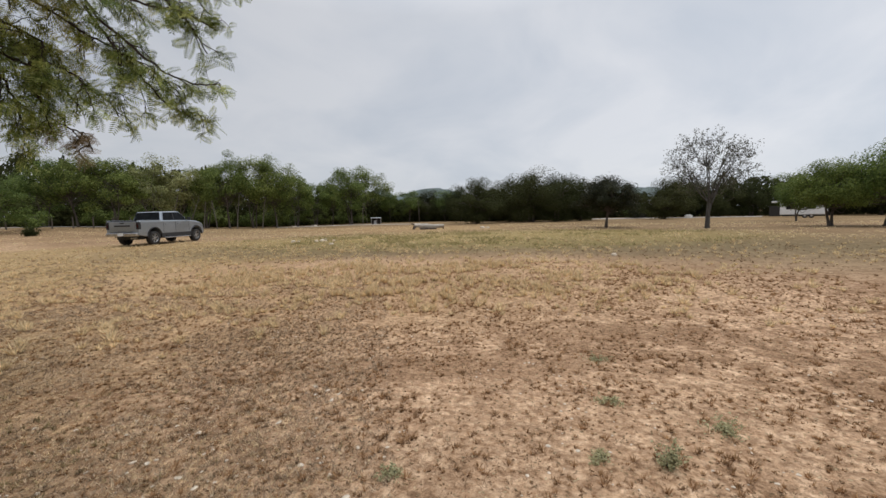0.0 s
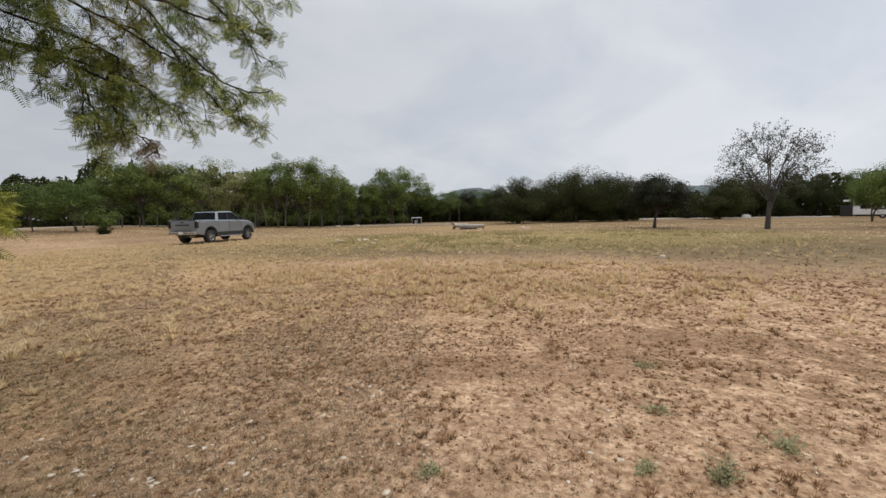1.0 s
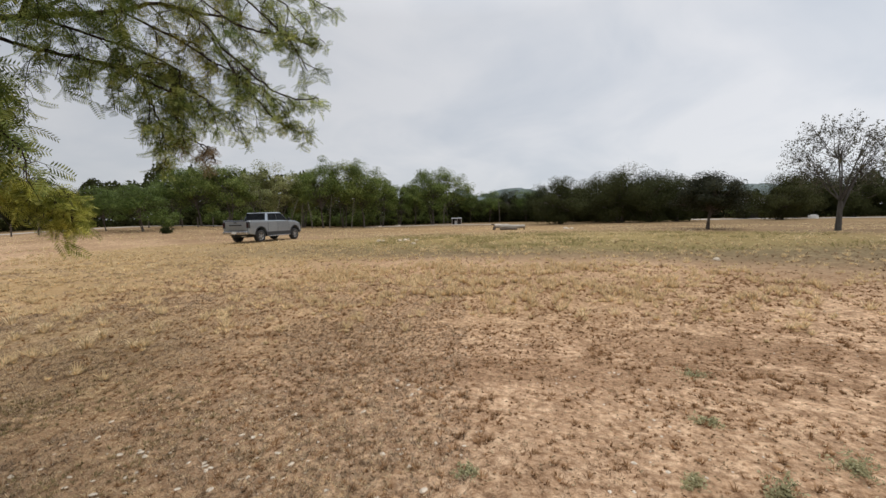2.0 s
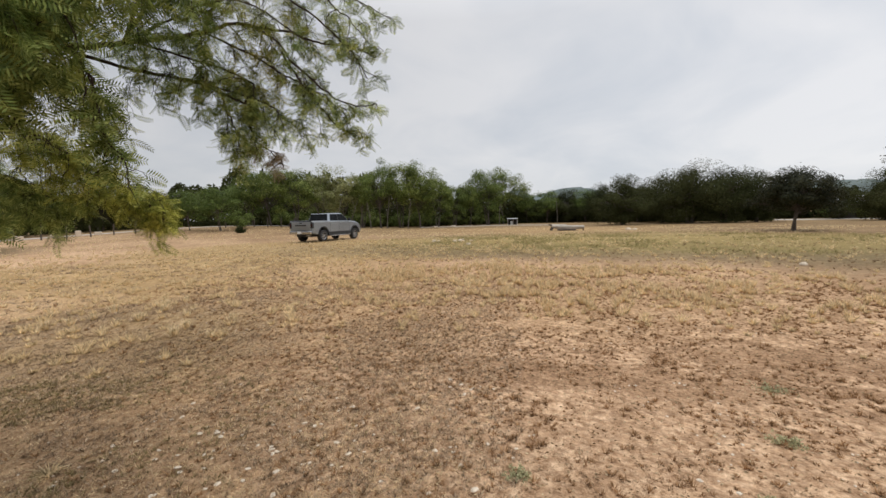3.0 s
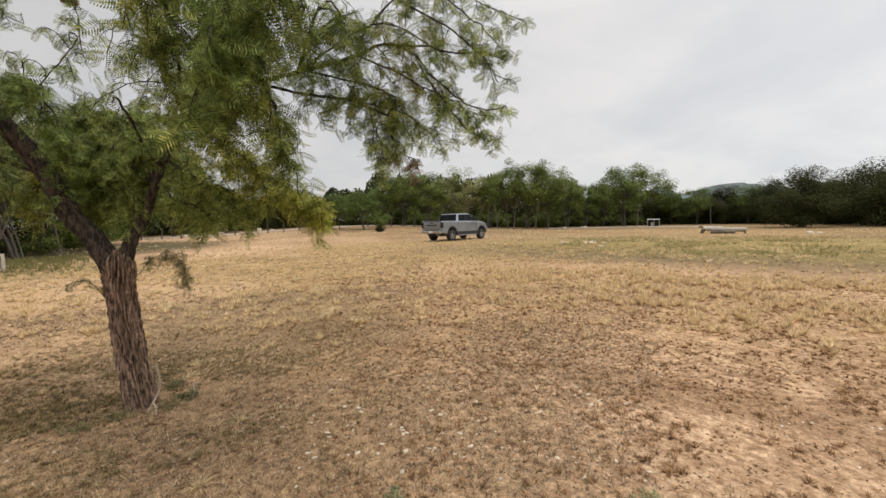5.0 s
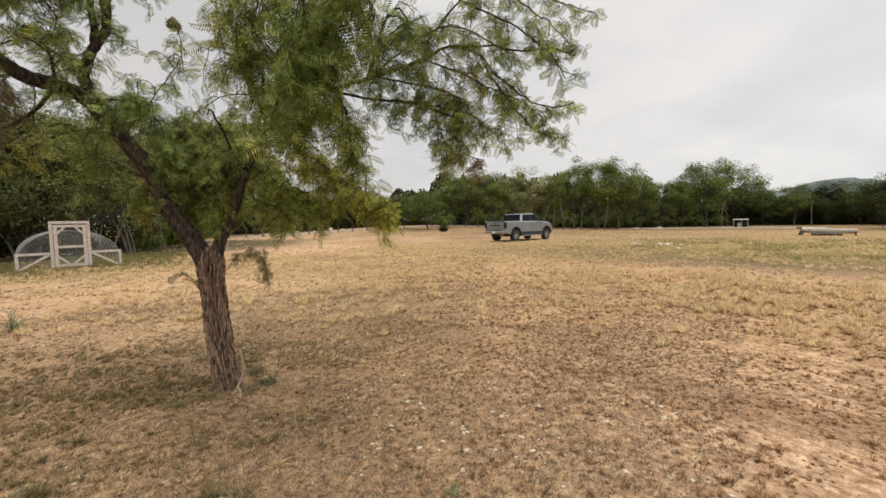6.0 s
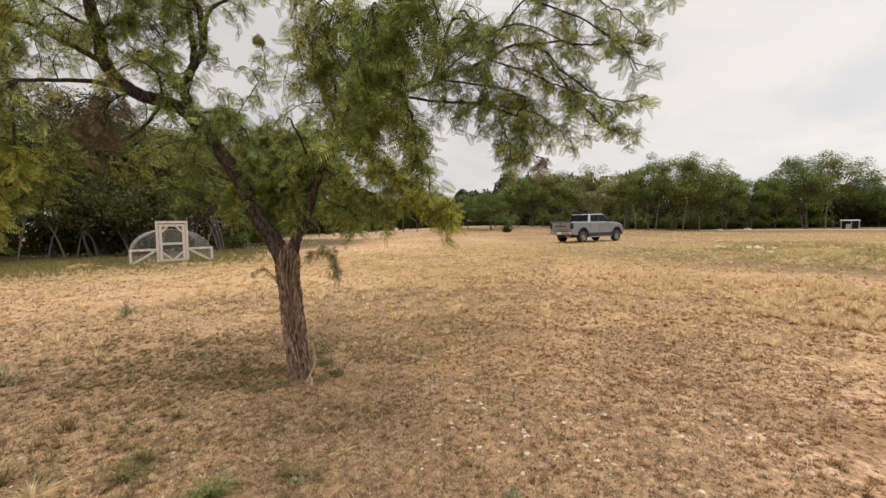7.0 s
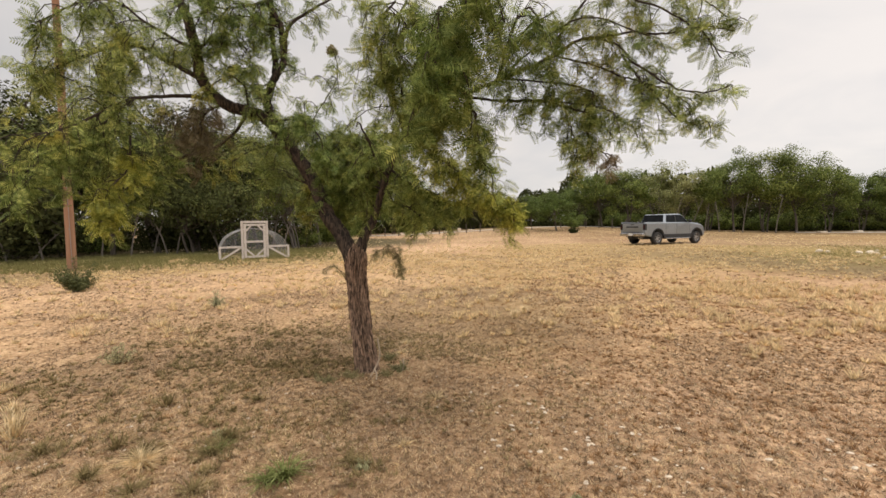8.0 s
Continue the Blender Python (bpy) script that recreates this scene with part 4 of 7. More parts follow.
def build_mesquite():
    rng = np.random.default_rng(41)
    foot = on_ground(-4.27, 1.18)
    t = empty("mesquite_tree", pose(*foot))
    F0 = np.array(foot)
    trunk = spline([(-4.25, 1.18, -0.08), (-4.30, 1.15, 0.32), (-4.36, 1.13, 0.69), (-4.38, 1.11, 1.05), (-4.38, 1.12, 1.37)], 10) - F0
    rad = np.interp(np.linspace(0, 1, len(trunk)), [0, 0.06, 0.25, 0.70, 0.87, 0.95, 1], [0.148, 0.112, 0.092, 0.091, 0.106, 0.082, 0.02])
    put("trunk", mesh_np("mesquite_trunk", *bark_trunk(trunk, rad), True), M_BARK, t)
    lines = {}

    def limb(key, points, r0, r1, name="limb", knobs=0.05, sides=10, taper=0.75):
        line = spline(points, 9) - F0
        n = len(line)
        wig = np.stack([np.convolve(rng.normal(size=n + 8), np.ones(9) / 9, "valid") for _ in range(3)], -1) * 0.035 * np.sin(np.linspace(0, math.pi, n))[:, None]
        line = line + wig
        lines[key] = line
        r = r0 + (r1 - r0) * np.linspace(0, 1, n) ** taper
        put(name, mesh_np(name, *tube_arrays(line, r, sides, knobs, rng), True), M_FORK_SHADE if r0 > 0.06 else M_LIMB_SHADE if r0 > 0.035 else M_TWIG, t)

    # the two limbs of the fork
    limb("right", [(-4.39, 1.13, 1.16), (-4.33, 1.20, 1.44), (-4.27, 1.29, 1.63), (-4.11, 1.35, 1.95), (-3.96, 1.41, 2.26), (-3.73, 1.45, 2.48), (-3.44, 1.50, 2.60), (-3.05, 1.62, 2.66), (-2.64, 1.80, 2.70), (-2.19, 1.97, 2.74), (-1.99, 2.03, 2.79), (-1.77, 2.09, 2.68), (-1.68, 2.11, 2.55)], 0.092, 0.004, sides=16, taper=0.32)
    limb("left", [(-4.38, 1.10, 1.14), (-4.49, 0.99, 1.47), (-4.59, 0.86, 1.70), (-4.71, 0.74, 2.02), (-4.79, 0.55, 2.42), (-4.86, 0.34, 2.73), (-4.88, 0.12, 2.82), (-4.88, -0.12, 2.88), (-4.83, -0.32, 3.08), (-4.73, -0.34, 3.31), (-4.62, -0.38, 3.53), (-4.62, -0.46, 3.72), (-4.51, -0.57, 3.99)], 0.088, 0.034, sides=16, taper=1.05)
    # branches of the right limb, reaching out over the field
    limb("r2", [(-3.05, 1.62, 2.66), (-2.75, 1.82, 2.57), (-2.41, 1.94, 2.48), (-2.14, 2.02, 2.39), (-1.90, 2.04, 2.27), (-1.78, 2.09, 2.10)], 0.013, 0.004, "branch")
    limb("r3", [(-3.44, 1.50, 2.60), (-3.18, 1.58, 2.98), (-2.93, 1.72, 3.33), (-2.70, 1.90, 3.65)], 0.030, 0.008, "branch")
    limb("r4", [(-2.19, 1.97, 2.74), (-2.10, 1.99, 2.93), (-1.94, 2.08, 3.10), (-1.68, 2.17, 3.12)], 0.012, 0.004, "branch")
    limb("r5", [(-1.99, 2.03, 2.79), (-1.62, 2.15, 2.69), (-1.37, 2.20, 2.65), (-1.18, 2.27, 2.55)], 0.009, 0.003, "branch")
    limb("r6", [(-1.68, 2.11, 2.55), (-1.49, 2.18, 2.37), (-1.33, 2.24, 2.29), (-1.20, 2.27, 2.27)], 0.007, 0.003, "branch")
    limb("r7", [(-1.74, 2.11, 2.61), (-1.61, 2.15, 2.39), (-1.48, 2.20, 2.20), (-1.33, 2.27, 2.09)], 0.007, 0.003, "branch")
    limb("r8", [(-2.14, 2.02, 2.39), (-2.11, 2.06, 2.22), (-2.08, 2.08, 2.06)], 0.008, 0.004, "branch")
    limb("r9", [(-3.73, 1.45, 2.48), (-3.47, 1.78, 2.16), (-3.21, 2.03, 1.87), (-3.05, 2.19, 1.76), (-3.00, 2.27, 1.66)], 0.016, 0.004, "branch")
    limb("r10", [(-4.02, 1.40, 2.15), (-3.78, 1.61, 1.94), (-3.60, 1.77, 1.82), (-3.50, 1.88, 1.74)], 0.014, 0.004, "branch")
    limb("r11", [(-3.44, 1.50, 2.60), (-2.83, 1.50, 2.45), (-2.50, 1.53, 2.26), (-2.40, 1.57, 2.08)], 0.014, 0.004, "branch")
    limb("r12", [(-3.44, 1.50, 2.60), (-2.86, 1.20, 2.76), (-2.49, 1.17, 2.82), (-2.30, 1.19, 2.66)], 0.016, 0.004, "branch")
    limb("r13", [(-3.96, 1.41, 2.26), (-4.43, 1.29, 2.38), (-4.85, 1.13, 2.29), (-4.89, 0.99, 2.04)], 0.018, 0.005, "branch")
    limb("r14", [(-3.73, 1.45, 2.48), (-3.31, 1.16, 2.77), (-2.96, 0.95, 3.01), (-2.73, 1.00, 3.15)], 0.022, 0.006, "branch")
    limb("r15", [(-3.05, 1.62, 2.66), (-2.62, 1.25, 2.46), (-2.48, 1.02, 2.33)], 0.012, 0.004, "branch")
    limb("r16", [(-2.64, 1.80, 2.70), (-2.30, 1.76, 2.89), (-2.08, 1.87, 2.97)], 0.012, 0.004, "branch")
    limb("r17", [(-4.05, 1.36, 2.08), (-3.80, 1.15, 2.30), (-3.50, 0.95, 2.45), (-3.30, 0.85, 2.38)], 0.016, 0.004, "branch")
    # branches of the left limb
    limb("l2", [(-4.86, 0.34, 2.73), (-4.82, 0.31, 2.96), (-4.81, 0.39, 3.23), (-4.80, 0.49, 3.43), (-4.70, 0.45, 3.68), (-4.67, 0.31, 3.92), (-4.62, 0.19, 4.26)], 0.052, 0.022, "branch")
    limb("l2b", [(-4.80, 0.49, 3.43), (-4.69, 0.54, 3.72), (-4.55, 0.80, 3.91), (-4.36, 1.18, 4.09)], 0.026, 0.008, "branch")
    limb("l3", [(-4.83, -0.32, 3.08), (-4.91, -0.54, 3.21), (-4.97, -0.86, 3.37), (-5.00, -1.27, 3.22), (-4.90, -1.61, 2.86)], 0.030, 0.006, "branch")
    limb("l4", [(-4.88, -0.12, 2.88), (-4.91, -0.50, 2.90), (-4.86, -0.92, 2.79), (-4.67, -1.34, 2.46), (-4.48, -1.61, 2.33)], 0.026, 0.005, "branch")
    limb("l5", [(-4.88, 0.12, 2.82), (-5.13, -0.11, 2.53), (-5.22, -0.50, 2.36), (-5.27, -0.93, 2.12), (-5.22, -1.20, 1.78)], 0.020, 0.004, "branch")
    limb("l6", [(-4.71, 0.74, 2.02), (-5.20, 0.47, 2.16), (-5.73, 0.17, 2.16)], 0.016, 0.004, "branch")
    limb("l7", [(-4.66, 0.36, 3.93), (-4.53, -0.06, 3.66), (-4.42, -0.38, 3.69)], 0.014, 0.004, "branch")
    limb("l8", [(-4.79, 0.55, 2.42), (-4.65, 0.79, 2.82), (-4.55, 1.02, 3.19), (-4.52, 0.96, 3.47)], 0.007, 0.003, "branch")
    limb("l9", [(-4.73, -0.34, 3.31), (-4.69, -0.72, 3.49), (-4.63, -1.08, 3.58), (-4.53, -1.47, 3.26)], 0.016, 0.004, "branch")
    limb("l10", [(-4.86, -0.92, 2.79), (-4.95, -1.20, 2.50), (-4.90, -1.45, 2.25), (-4.80, -1.60, 2.05)], 0.012, 0.004, "branch")
    limb("l11", [(-4.88, -0.12, 2.88), (-4.98, -0.35, 2.72), (-5.00, -0.52, 2.50)], 0.010, 0.004, "branch")
    limb("l12", [(-4.79, 0.55, 2.42), (-5.13, 0.39, 2.53), (-5.44, 0.13, 2.49), (-5.38, -0.10, 2.31)], 0.012, 0.004, "branch")
    limb("r18", [(-4.11, 1.35, 1.95), (-4.64, 1.21, 2.09), (-5.20, 1.02, 2.14), (-5.26, 0.78, 1.96)], 0.012, 0.004, "branch")
    limb("r19", [(-4.25, 1.30, 1.70), (-4.50, 1.34, 1.99), (-4.71, 1.30, 2.16), (-4.58, 1.18, 2.03)], 0.012, 0.004, "branch")
    limb("r20", [(-1.68, 2.17, 3.12), (-1.47, 2.19, 2.92), (-1.33, 2.23, 2.78), (-1.22, 2.27, 2.64)], 0.005, 0.003, "branch")
    limb("r21", [(-1.94, 2.08, 3.10), (-1.60, 2.17, 3.10), (-1.30, 2.27, 2.90), (-1.09, 2.31, 2.78)], 0.005, 0.002, "branch")
    limb("r22", [(-4.09, 1.37, 1.98), (-3.96, 1.43, 1.80), (-3.80, 1.55, 1.72), (-3.72, 1.61, 1.66)], 0.010, 0.004, "branch")
    limb("l13", [(-4.73, -0.34, 3.31), (-4.63, -0.07, 3.49), (-4.63, 0.13, 3.30), (-4.63, 0.07, 3.07)], 0.012, 0.004, "branch")
    limb("l14", [(-4.70, 0.45, 3.68), (-4.63, 0.09, 3.69), (-4.63, -0.17, 3.42)], 0.010, 0.004, "branch")
    # branches that lean away to the far side of the crown
    limb("b1", [(-4.11, 1.35, 1.95), (-4.75, 1.62, 2.25), (-5.35, 1.92, 2.55), (-5.85, 2.20, 2.55)], 0.020, 0.004, "branch")
    limb("b2", [(-4.11, 1.35, 1.95), (-4.75, 1.80, 2.75), (-5.25, 2.20, 3.35), (-5.60, 2.42, 3.75)], 0.026, 0.005, "branch")
    limb("b3", [(-4.79, 0.55, 2.42), (-5.35, 0.64, 2.75), (-5.90, 0.75, 3.00), (-6.35, 0.85, 3.00)], 0.020, 0.004, "branch")
    limb("b4", [(-4.86, 0.34, 2.73), (-5.45, 0.30, 3.15), (-6.00, 0.25, 3.55), (-6.40, 0.25, 3.70)], 0.020, 0.004, "branch")
    limb("b5", [(-4.97, -0.86, 3.37), (-5.60, -1.10, 3.45), (-6.15, -1.35, 3.30), (-6.45, -1.60, 3.00)], 0.016, 0.004, "branch")
    # sprays that hang on the near side of the crown
    limb("c1", [(-3.05, 1.62, 2.66), (-2.50, 1.39, 2.84), (-2.17, 1.26, 2.99), (-1.97, 1.28, 2.97), (-1.93, 1.36, 2.73)], 0.014, 0.004, "branch")
    limb("c2", [(-3.18, 1.58, 2.98), (-2.50, 1.31, 2.93), (-2.24, 1.11, 2.90), (-2.24, 1.06, 2.59), (-2.30, 1.03, 2.31)], 0.014, 0.004, "branch")
    limb("c3", [(-3.44, 1.50, 2.60), (-2.75, 1.33, 2.63), (-2.39, 1.31, 2.49), (-2.30, 1.37, 2.30), (-2.29, 1.42, 1.97)], 0.013, 0.004, "branch")
    limb("c4", [(-2.64, 1.80, 2.70), (-2.21, 1.63, 2.84), (-2.02, 1.64, 2.91), (-2.00, 1.72, 2.70)], 0.012, 0.004, "branch")
    limb("c5", [(-3.73, 1.45, 2.48), (-2.93, 1.30, 2.46), (-2.60, 1.17, 2.36), (-2.53, 1.08, 2.19)], 0.013, 0.004, "branch")
    limb("l2c", [(-4.81, 0.39, 3.23), (-4.89, 0.40, 3.44), (-4.83, 0.38, 3.73), (-4.70, 0.36, 4.11)], 0.036, 0.022, "branch")
    limb("l15", [(-4.88, -0.12, 2.88), (-4.81, -0.28, 2.74), (-4.80, -0.37, 2.53), (-4.79, -0.40, 2.31)], 0.012, 0.004, "branch")
    limb("l16", [(-4.86, 0.34, 2.73), (-4.58, 0.52, 2.70), (-4.37, 0.69, 2.60), (-4.30, 0.79, 2.35), (-4.34, 0.80, 2.11)], 0.014, 0.004, "branch")
    limb("l17", [(-4.88, 0.12, 2.82), (-4.65, 0.09, 2.98), (-4.52, -0.06, 3.05), (-4.51, -0.24, 2.91)], 0.014, 0.004, "branch")
    limb("c6", [(-3.73, 1.45, 2.48), (-3.21, 1.21, 2.77), (-2.96, 1.06, 2.96), (-2.69, 1.06, 3.14), (-2.65, 1.14, 2.91)], 0.014, 0.004, "branch")
    limb("b6", [(-4.11, 1.35, 1.95), (-4.56, 1.70, 2.23), (-4.67, 2.02, 2.02), (-4.72, 1.94, 1.66)], 0.016, 0.004, "branch")
    limb("b7", [(-4.59, 0.86, 1.70), (-4.85, 1.13, 2.17), (-5.10, 1.01, 1.96), (-5.10, 1.10, 1.64)], 0.014, 0.004, "branch")
    limb("b8", [(-4.11, 1.35, 1.95), (-4.52, 1.38, 2.47), (-4.79, 1.32, 2.24), (-4.89, 1.45, 1.91)], 0.014, 0.004, "branch")
    limb("e1", [(-2.64, 1.80, 2.70), (-2.04, 1.83, 2.80), (-1.77, 1.94, 2.80), (-1.53, 2.09, 2.63)], 0.007, 0.003, "branch")
    limb("e2", [(-2.19, 1.97, 2.74), (-1.77, 2.10, 2.50), (-1.56, 2.18, 2.38), (-1.41, 2.26, 2.24)], 0.007, 0.003, "branch")
    limb("e3", [(-2.41, 1.94, 2.48), (-1.88, 2.07, 2.32), (-1.74, 2.16, 2.20), (-1.67, 2.18, 2.09)], 0.007, 0.003, "branch")
    limb("e4", [(-1.94, 2.08, 3.10), (-1.49, 2.18, 2.77), (-1.34, 2.23, 2.61), (-1.25, 2.29, 2.44)], 0.007, 0.003, "branch")
    limb("e5", [(-2.64, 1.80, 2.70), (-2.01, 2.09, 2.50), (-1.99, 2.04, 2.32), (-1.95, 2.06, 2.13)], 0.008, 0.003, "branch")
    limb("e6", [(-2.08, 2.08, 2.06), (-1.97, 2.28, 2.04), (-1.94, 2.32, 1.94)], 0.005, 0.003, "branch")
    limb("l18", [(-4.86, -0.92, 2.79), (-4.77, -0.93, 2.18), (-4.67, -1.07, 1.90), (-4.61, -1.15, 1.60)], 0.012, 0.004, "branch")
    limb("b9", [(-4.11, 1.35, 1.95), (-4.59, 1.21, 2.50), (-4.81, 1.07, 2.63), (-4.87, 0.94, 2.48)], 0.012, 0.004, "branch")
    limb("sprout", [(-4.33, 1.22, 1.12), (-4.23, 1.34, 1.30), (-4.12, 1.46, 1.33), (-4.07, 1.50, 1.20), (-4.06, 1.52, 1.05)], 0.0026, 0.0016, "shoot")
    limb("sprout2", [(-4.45, 1.03, 0.94), (-4.43, 0.90, 1.10), (-4.42, 0.76, 1.10)], 0.004, 0.003, "shoot")

    def leaves_on(key, first, gap, reach, droop, keep=1.0, dry=False, leaf=0.125, name="foliage", look=None, hang=0.75, thick=1.0):
        """Side twigs along a branch from the share `first` of its length on, each hung with paired leaf arms."""
        line = lines[key]
        seg = np.linalg.norm(np.diff(line, axis=0), axis=1)
        cum = np.r_[0, np.cumsum(seg)]
        wood, place, ahead, size = [], [], [], []
        s = cum[-1] * first
        while s < cum[-1]:
            p = np.array([np.interp(s, cum, line[:, k]) for k in range(3)])
            k = min(len(line) - 2, int(np.searchsorted(cum, s)))
            axis = line[k + 1] - line[max(0, k - 1)]
            axis /= np.linalg.norm(axis) + 1e-9
            d = axis * rng.uniform(0.1, 0.9) + rng.normal(size=3) * 0.6 + [0, 0, 0.12]
            ln = reach * rng.uniform(0.5, 1.25) * (1.0 - 0.35 * s / cum[-1])
            sub = zigzag(p, d, ln, rng, droop)
            wood.append(tube_arrays(sub, thick * np.linspace(0.0052, 0.0026, len(sub)), 4))
            for q in range(1, len(sub)):
                if rng.random() > keep:
                    continue
                tw = zigzag(sub[q], (sub[q] - sub[q - 1]) + rng.normal(size=3) * 0.05, ln * rng.uniform(0.22, 0.5), rng, droop * 1.3, 4)
                wood.append(tube_arrays(tw, thick * np.linspace(0.0030, 0.0014, len(tw)), 3))
                for v in tw[1:]:
                    out = rng.normal(size=3)
                    out[2] = out[2] * 0.5 - hang
                    for _ in range(0 if rng.random() < 0.22 else 1):
                        place.append(v)
                        ahead.append(out + rng.normal(size=3) * 0.55)
                        size.append(leaf * rng.uniform(0.7, 1.25))
            s += gap * 1.75 * rng.uniform(0.6, 1.4)
        tagged(put("twig_spray", mesh_np("twig_spray", *stack(wood), True), M_TWIG, t), kind="stuff")
        if place:
            tagged(put(name, mesh_np(name, *spread_pinnae(np.array(place), np.array(ahead), np.array(size), rng)), M_MESQ_DRY if dry else look or M_MESQ, t, "dry brown leaf sprays" if dry else "feathery green leaf sprays"), kind="stuff")

    leaves_on("right", 0.42, 0.036, 0.34, 0.5, 0.7, leaf=0.085, hang=0.45, thick=0.6)
    leaves_on("left", 0.46, 0.085, 0.45, 0.35, 0.7)
    leaves_on("r2", 0.2, 0.042, 0.32, 0.8, 0.75, leaf=0.085, hang=0.6, thick=0.6)
    leaves_on("r3", 0.1, 0.050, 0.55, 0.5, 0.9, leaf=0.105)
    leaves_on("r4", 0.1, 0.050, 0.30, 0.5, 0.7, leaf=0.075, hang=0.3, thick=0.6)
    leaves_on("r5", 0.05, 0.044, 0.24, 0.6, 0.7, leaf=0.078, hang=0.4, thick=0.6)
    leaves_on("r6", 0.05, 0.044, 0.22, 0.6, 0.7, leaf=0.078, hang=0.4, thick=0.6)
    leaves_on("r7", 0.1, 0.044, 0.22, 0.7, 0.7, leaf=0.078, hang=0.4, thick=0.6)
    leaves_on("r8", 0.1, 0.022, 0.30, 1.0, 0.85, leaf=0.085, thick=0.6)
    leaves_on("r9", 0.25, 0.016, 0.36, 0.9, leaf=0.120, look=M_MESQ_YELLOW)
    leaves_on("r10", 0.2, 0.020, 0.28, 0.9)
    leaves_on("r11", 0.2, 0.060, 0.38, 0.9, 0.8, leaf=0.100)
    leaves_on("r12", 0.2, 0.065, 0.50, 0.6, leaf=0.140)
    leaves_on("r13", 0.1, 0.012, 0.46, 0.6)
    leaves_on("r14", 0.1, 0.034, 0.50, 0.5, 0.8)
    leaves_on("r15", 0.2, 0.065, 0.42, 0.8, leaf=0.150)
    leaves_on("r16", 0.1, 0.055, 0.46, 0.6, 0.9, leaf=0.095, hang=0.5, thick=0.6)
    leaves_on("r17", 0.3, 0.20, 0.45, 0.7)
    leaves_on("r18", 0.15, 0.011, 0.45, 0.7)
    leaves_on("r19", 0.15, 0.032, 0.33, 0.7)
    leaves_on("c1", 0.25, 0.050, 0.40, 0.7, leaf=0.135)
    leaves_on("c2", 0.25, 0.048, 0.40, 0.7, leaf=0.150)
    leaves_on("c3", 0.3, 0.055, 0.34, 0.9, leaf=0.140)
    leaves_on("c4", 0.2, 0.070, 0.36, 0.7, leaf=0.110, hang=0.5)
    leaves_on("c5", 0.35, 0.044, 0.30, 0.8, leaf=0.150)
    leaves_on("l2", 0.25, 0.040, 0.40, 0.4, 0.7, leaf=0.10, hang=0.4)
    leaves_on("l2b", 0.3, 0.050, 0.42, 0.5, 0.75, leaf=0.10, hang=0.4)
    leaves_on("l2c", 0.2, 0.040, 0.42, 0.5, 0.75, leaf=0.10, hang=0.4)
    leaves_on("l3", 0.2, 0.023, 0.60, 0.6)
    leaves_on("l4", 0.3, 0.028, 0.60, 0.7, 0.9)
    leaves_on("l5", 0.45, 0.045, 0.45, 0.9)
    leaves_on("l6", 0.2, 0.09, 0.45, 0.6)
    leaves_on("l7", 0.1, 0.024, 0.45, 0.5, 0.8, hang=0.4)
    leaves_on("l8", 0.2, 0.06, 0.42, 0.5, 0.75, leaf=0.09)
    leaves_on("l9", 0.1, 0.034, 0.55, 0.6, 0.9)
    leaves_on("l10", 0.2, 0.022, 0.52, 0.7)
    leaves_on("l11", 0.1, 0.040, 0.40, 0.8, 0.8, True)
    leaves_on("l15", 0.1, 0.030, 0.36, 0.8, 0.8, True)
    leaves_on("l12", 0.1, 0.08, 0.46, 0.6)
    leaves_on("r20", 0.05, 0.044, 0.22, 0.6, 0.7, leaf=0.075, hang=0.4, thick=0.6)
    leaves_on("r21", 0.05, 0.045, 0.15, 0.7, 0.7, leaf=0.070, hang=0.4, thick=0.6)
    leaves_on("r22", 0.2, 0.045, 0.26, 0.9)
    leaves_on("l13", 0.1, 0.036, 0.45, 0.6, 0.8, hang=0.4)
    leaves_on("l14", 0.1, 0.036, 0.45, 0.6, 0.8, hang=0.4)
    leaves_on("b1", 0.25, 0.024, 0.50, 0.6, 0.9)
    leaves_on("b2", 0.25, 0.032, 0.50, 0.5, 0.8)
    leaves_on("b3", 0.25, 0.05, 0.50, 0.6, 0.8)
    leaves_on("b4", 0.25, 0.060, 0.50, 0.5, 0.7)
    leaves_on("b5", 0.2, 0.03, 0.50, 0.7, 0.9)
    leaves_on("l16", 0.15, 0.028, 0.36, 0.6, 0.9)
    leaves_on("l17", 0.15, 0.08, 0.40, 0.5, 0.8)
    leaves_on("c6", 0.2, 0.032, 0.42, 0.6, 0.9, leaf=0.11)
    leaves_on("b6", 0.2, 0.016, 0.40, 0.7)
    leaves_on("b7", 0.2, 0.016, 0.40, 0.7)
    leaves_on("b8", 0.2, 0.018, 0.40, 0.7)
    leaves_on("e1", 0.15, 0.042, 0.24, 0.6, 0.75, leaf=0.080, hang=0.4, thick=0.6)
    leaves_on("e2", 0.15, 0.042, 0.24, 0.6, 0.75, leaf=0.080, hang=0.4, thick=0.6)
    leaves_on("e3", 0.15, 0.042, 0.24, 0.6, 0.75, leaf=0.080, hang=0.4, thick=0.6)
    leaves_on("e4", 0.15, 0.042, 0.24, 0.6, 0.75, leaf=0.080, hang=0.4, thick=0.6)
    leaves_on("e5", 0.15, 0.024, 0.30, 0.7, 0.85, leaf=0.090, thick=0.6)
    leaves_on("e6", 0.2, 0.030, 0.14, 0.8, 0.8, True, leaf=0.07)
    leaves_on("l18", 0.35, 0.028, 0.32, 0.9, 0.9, look=M_MESQ_YELLOW)
    leaves_on("b9", 0.3, 0.014, 0.40, 0.6)
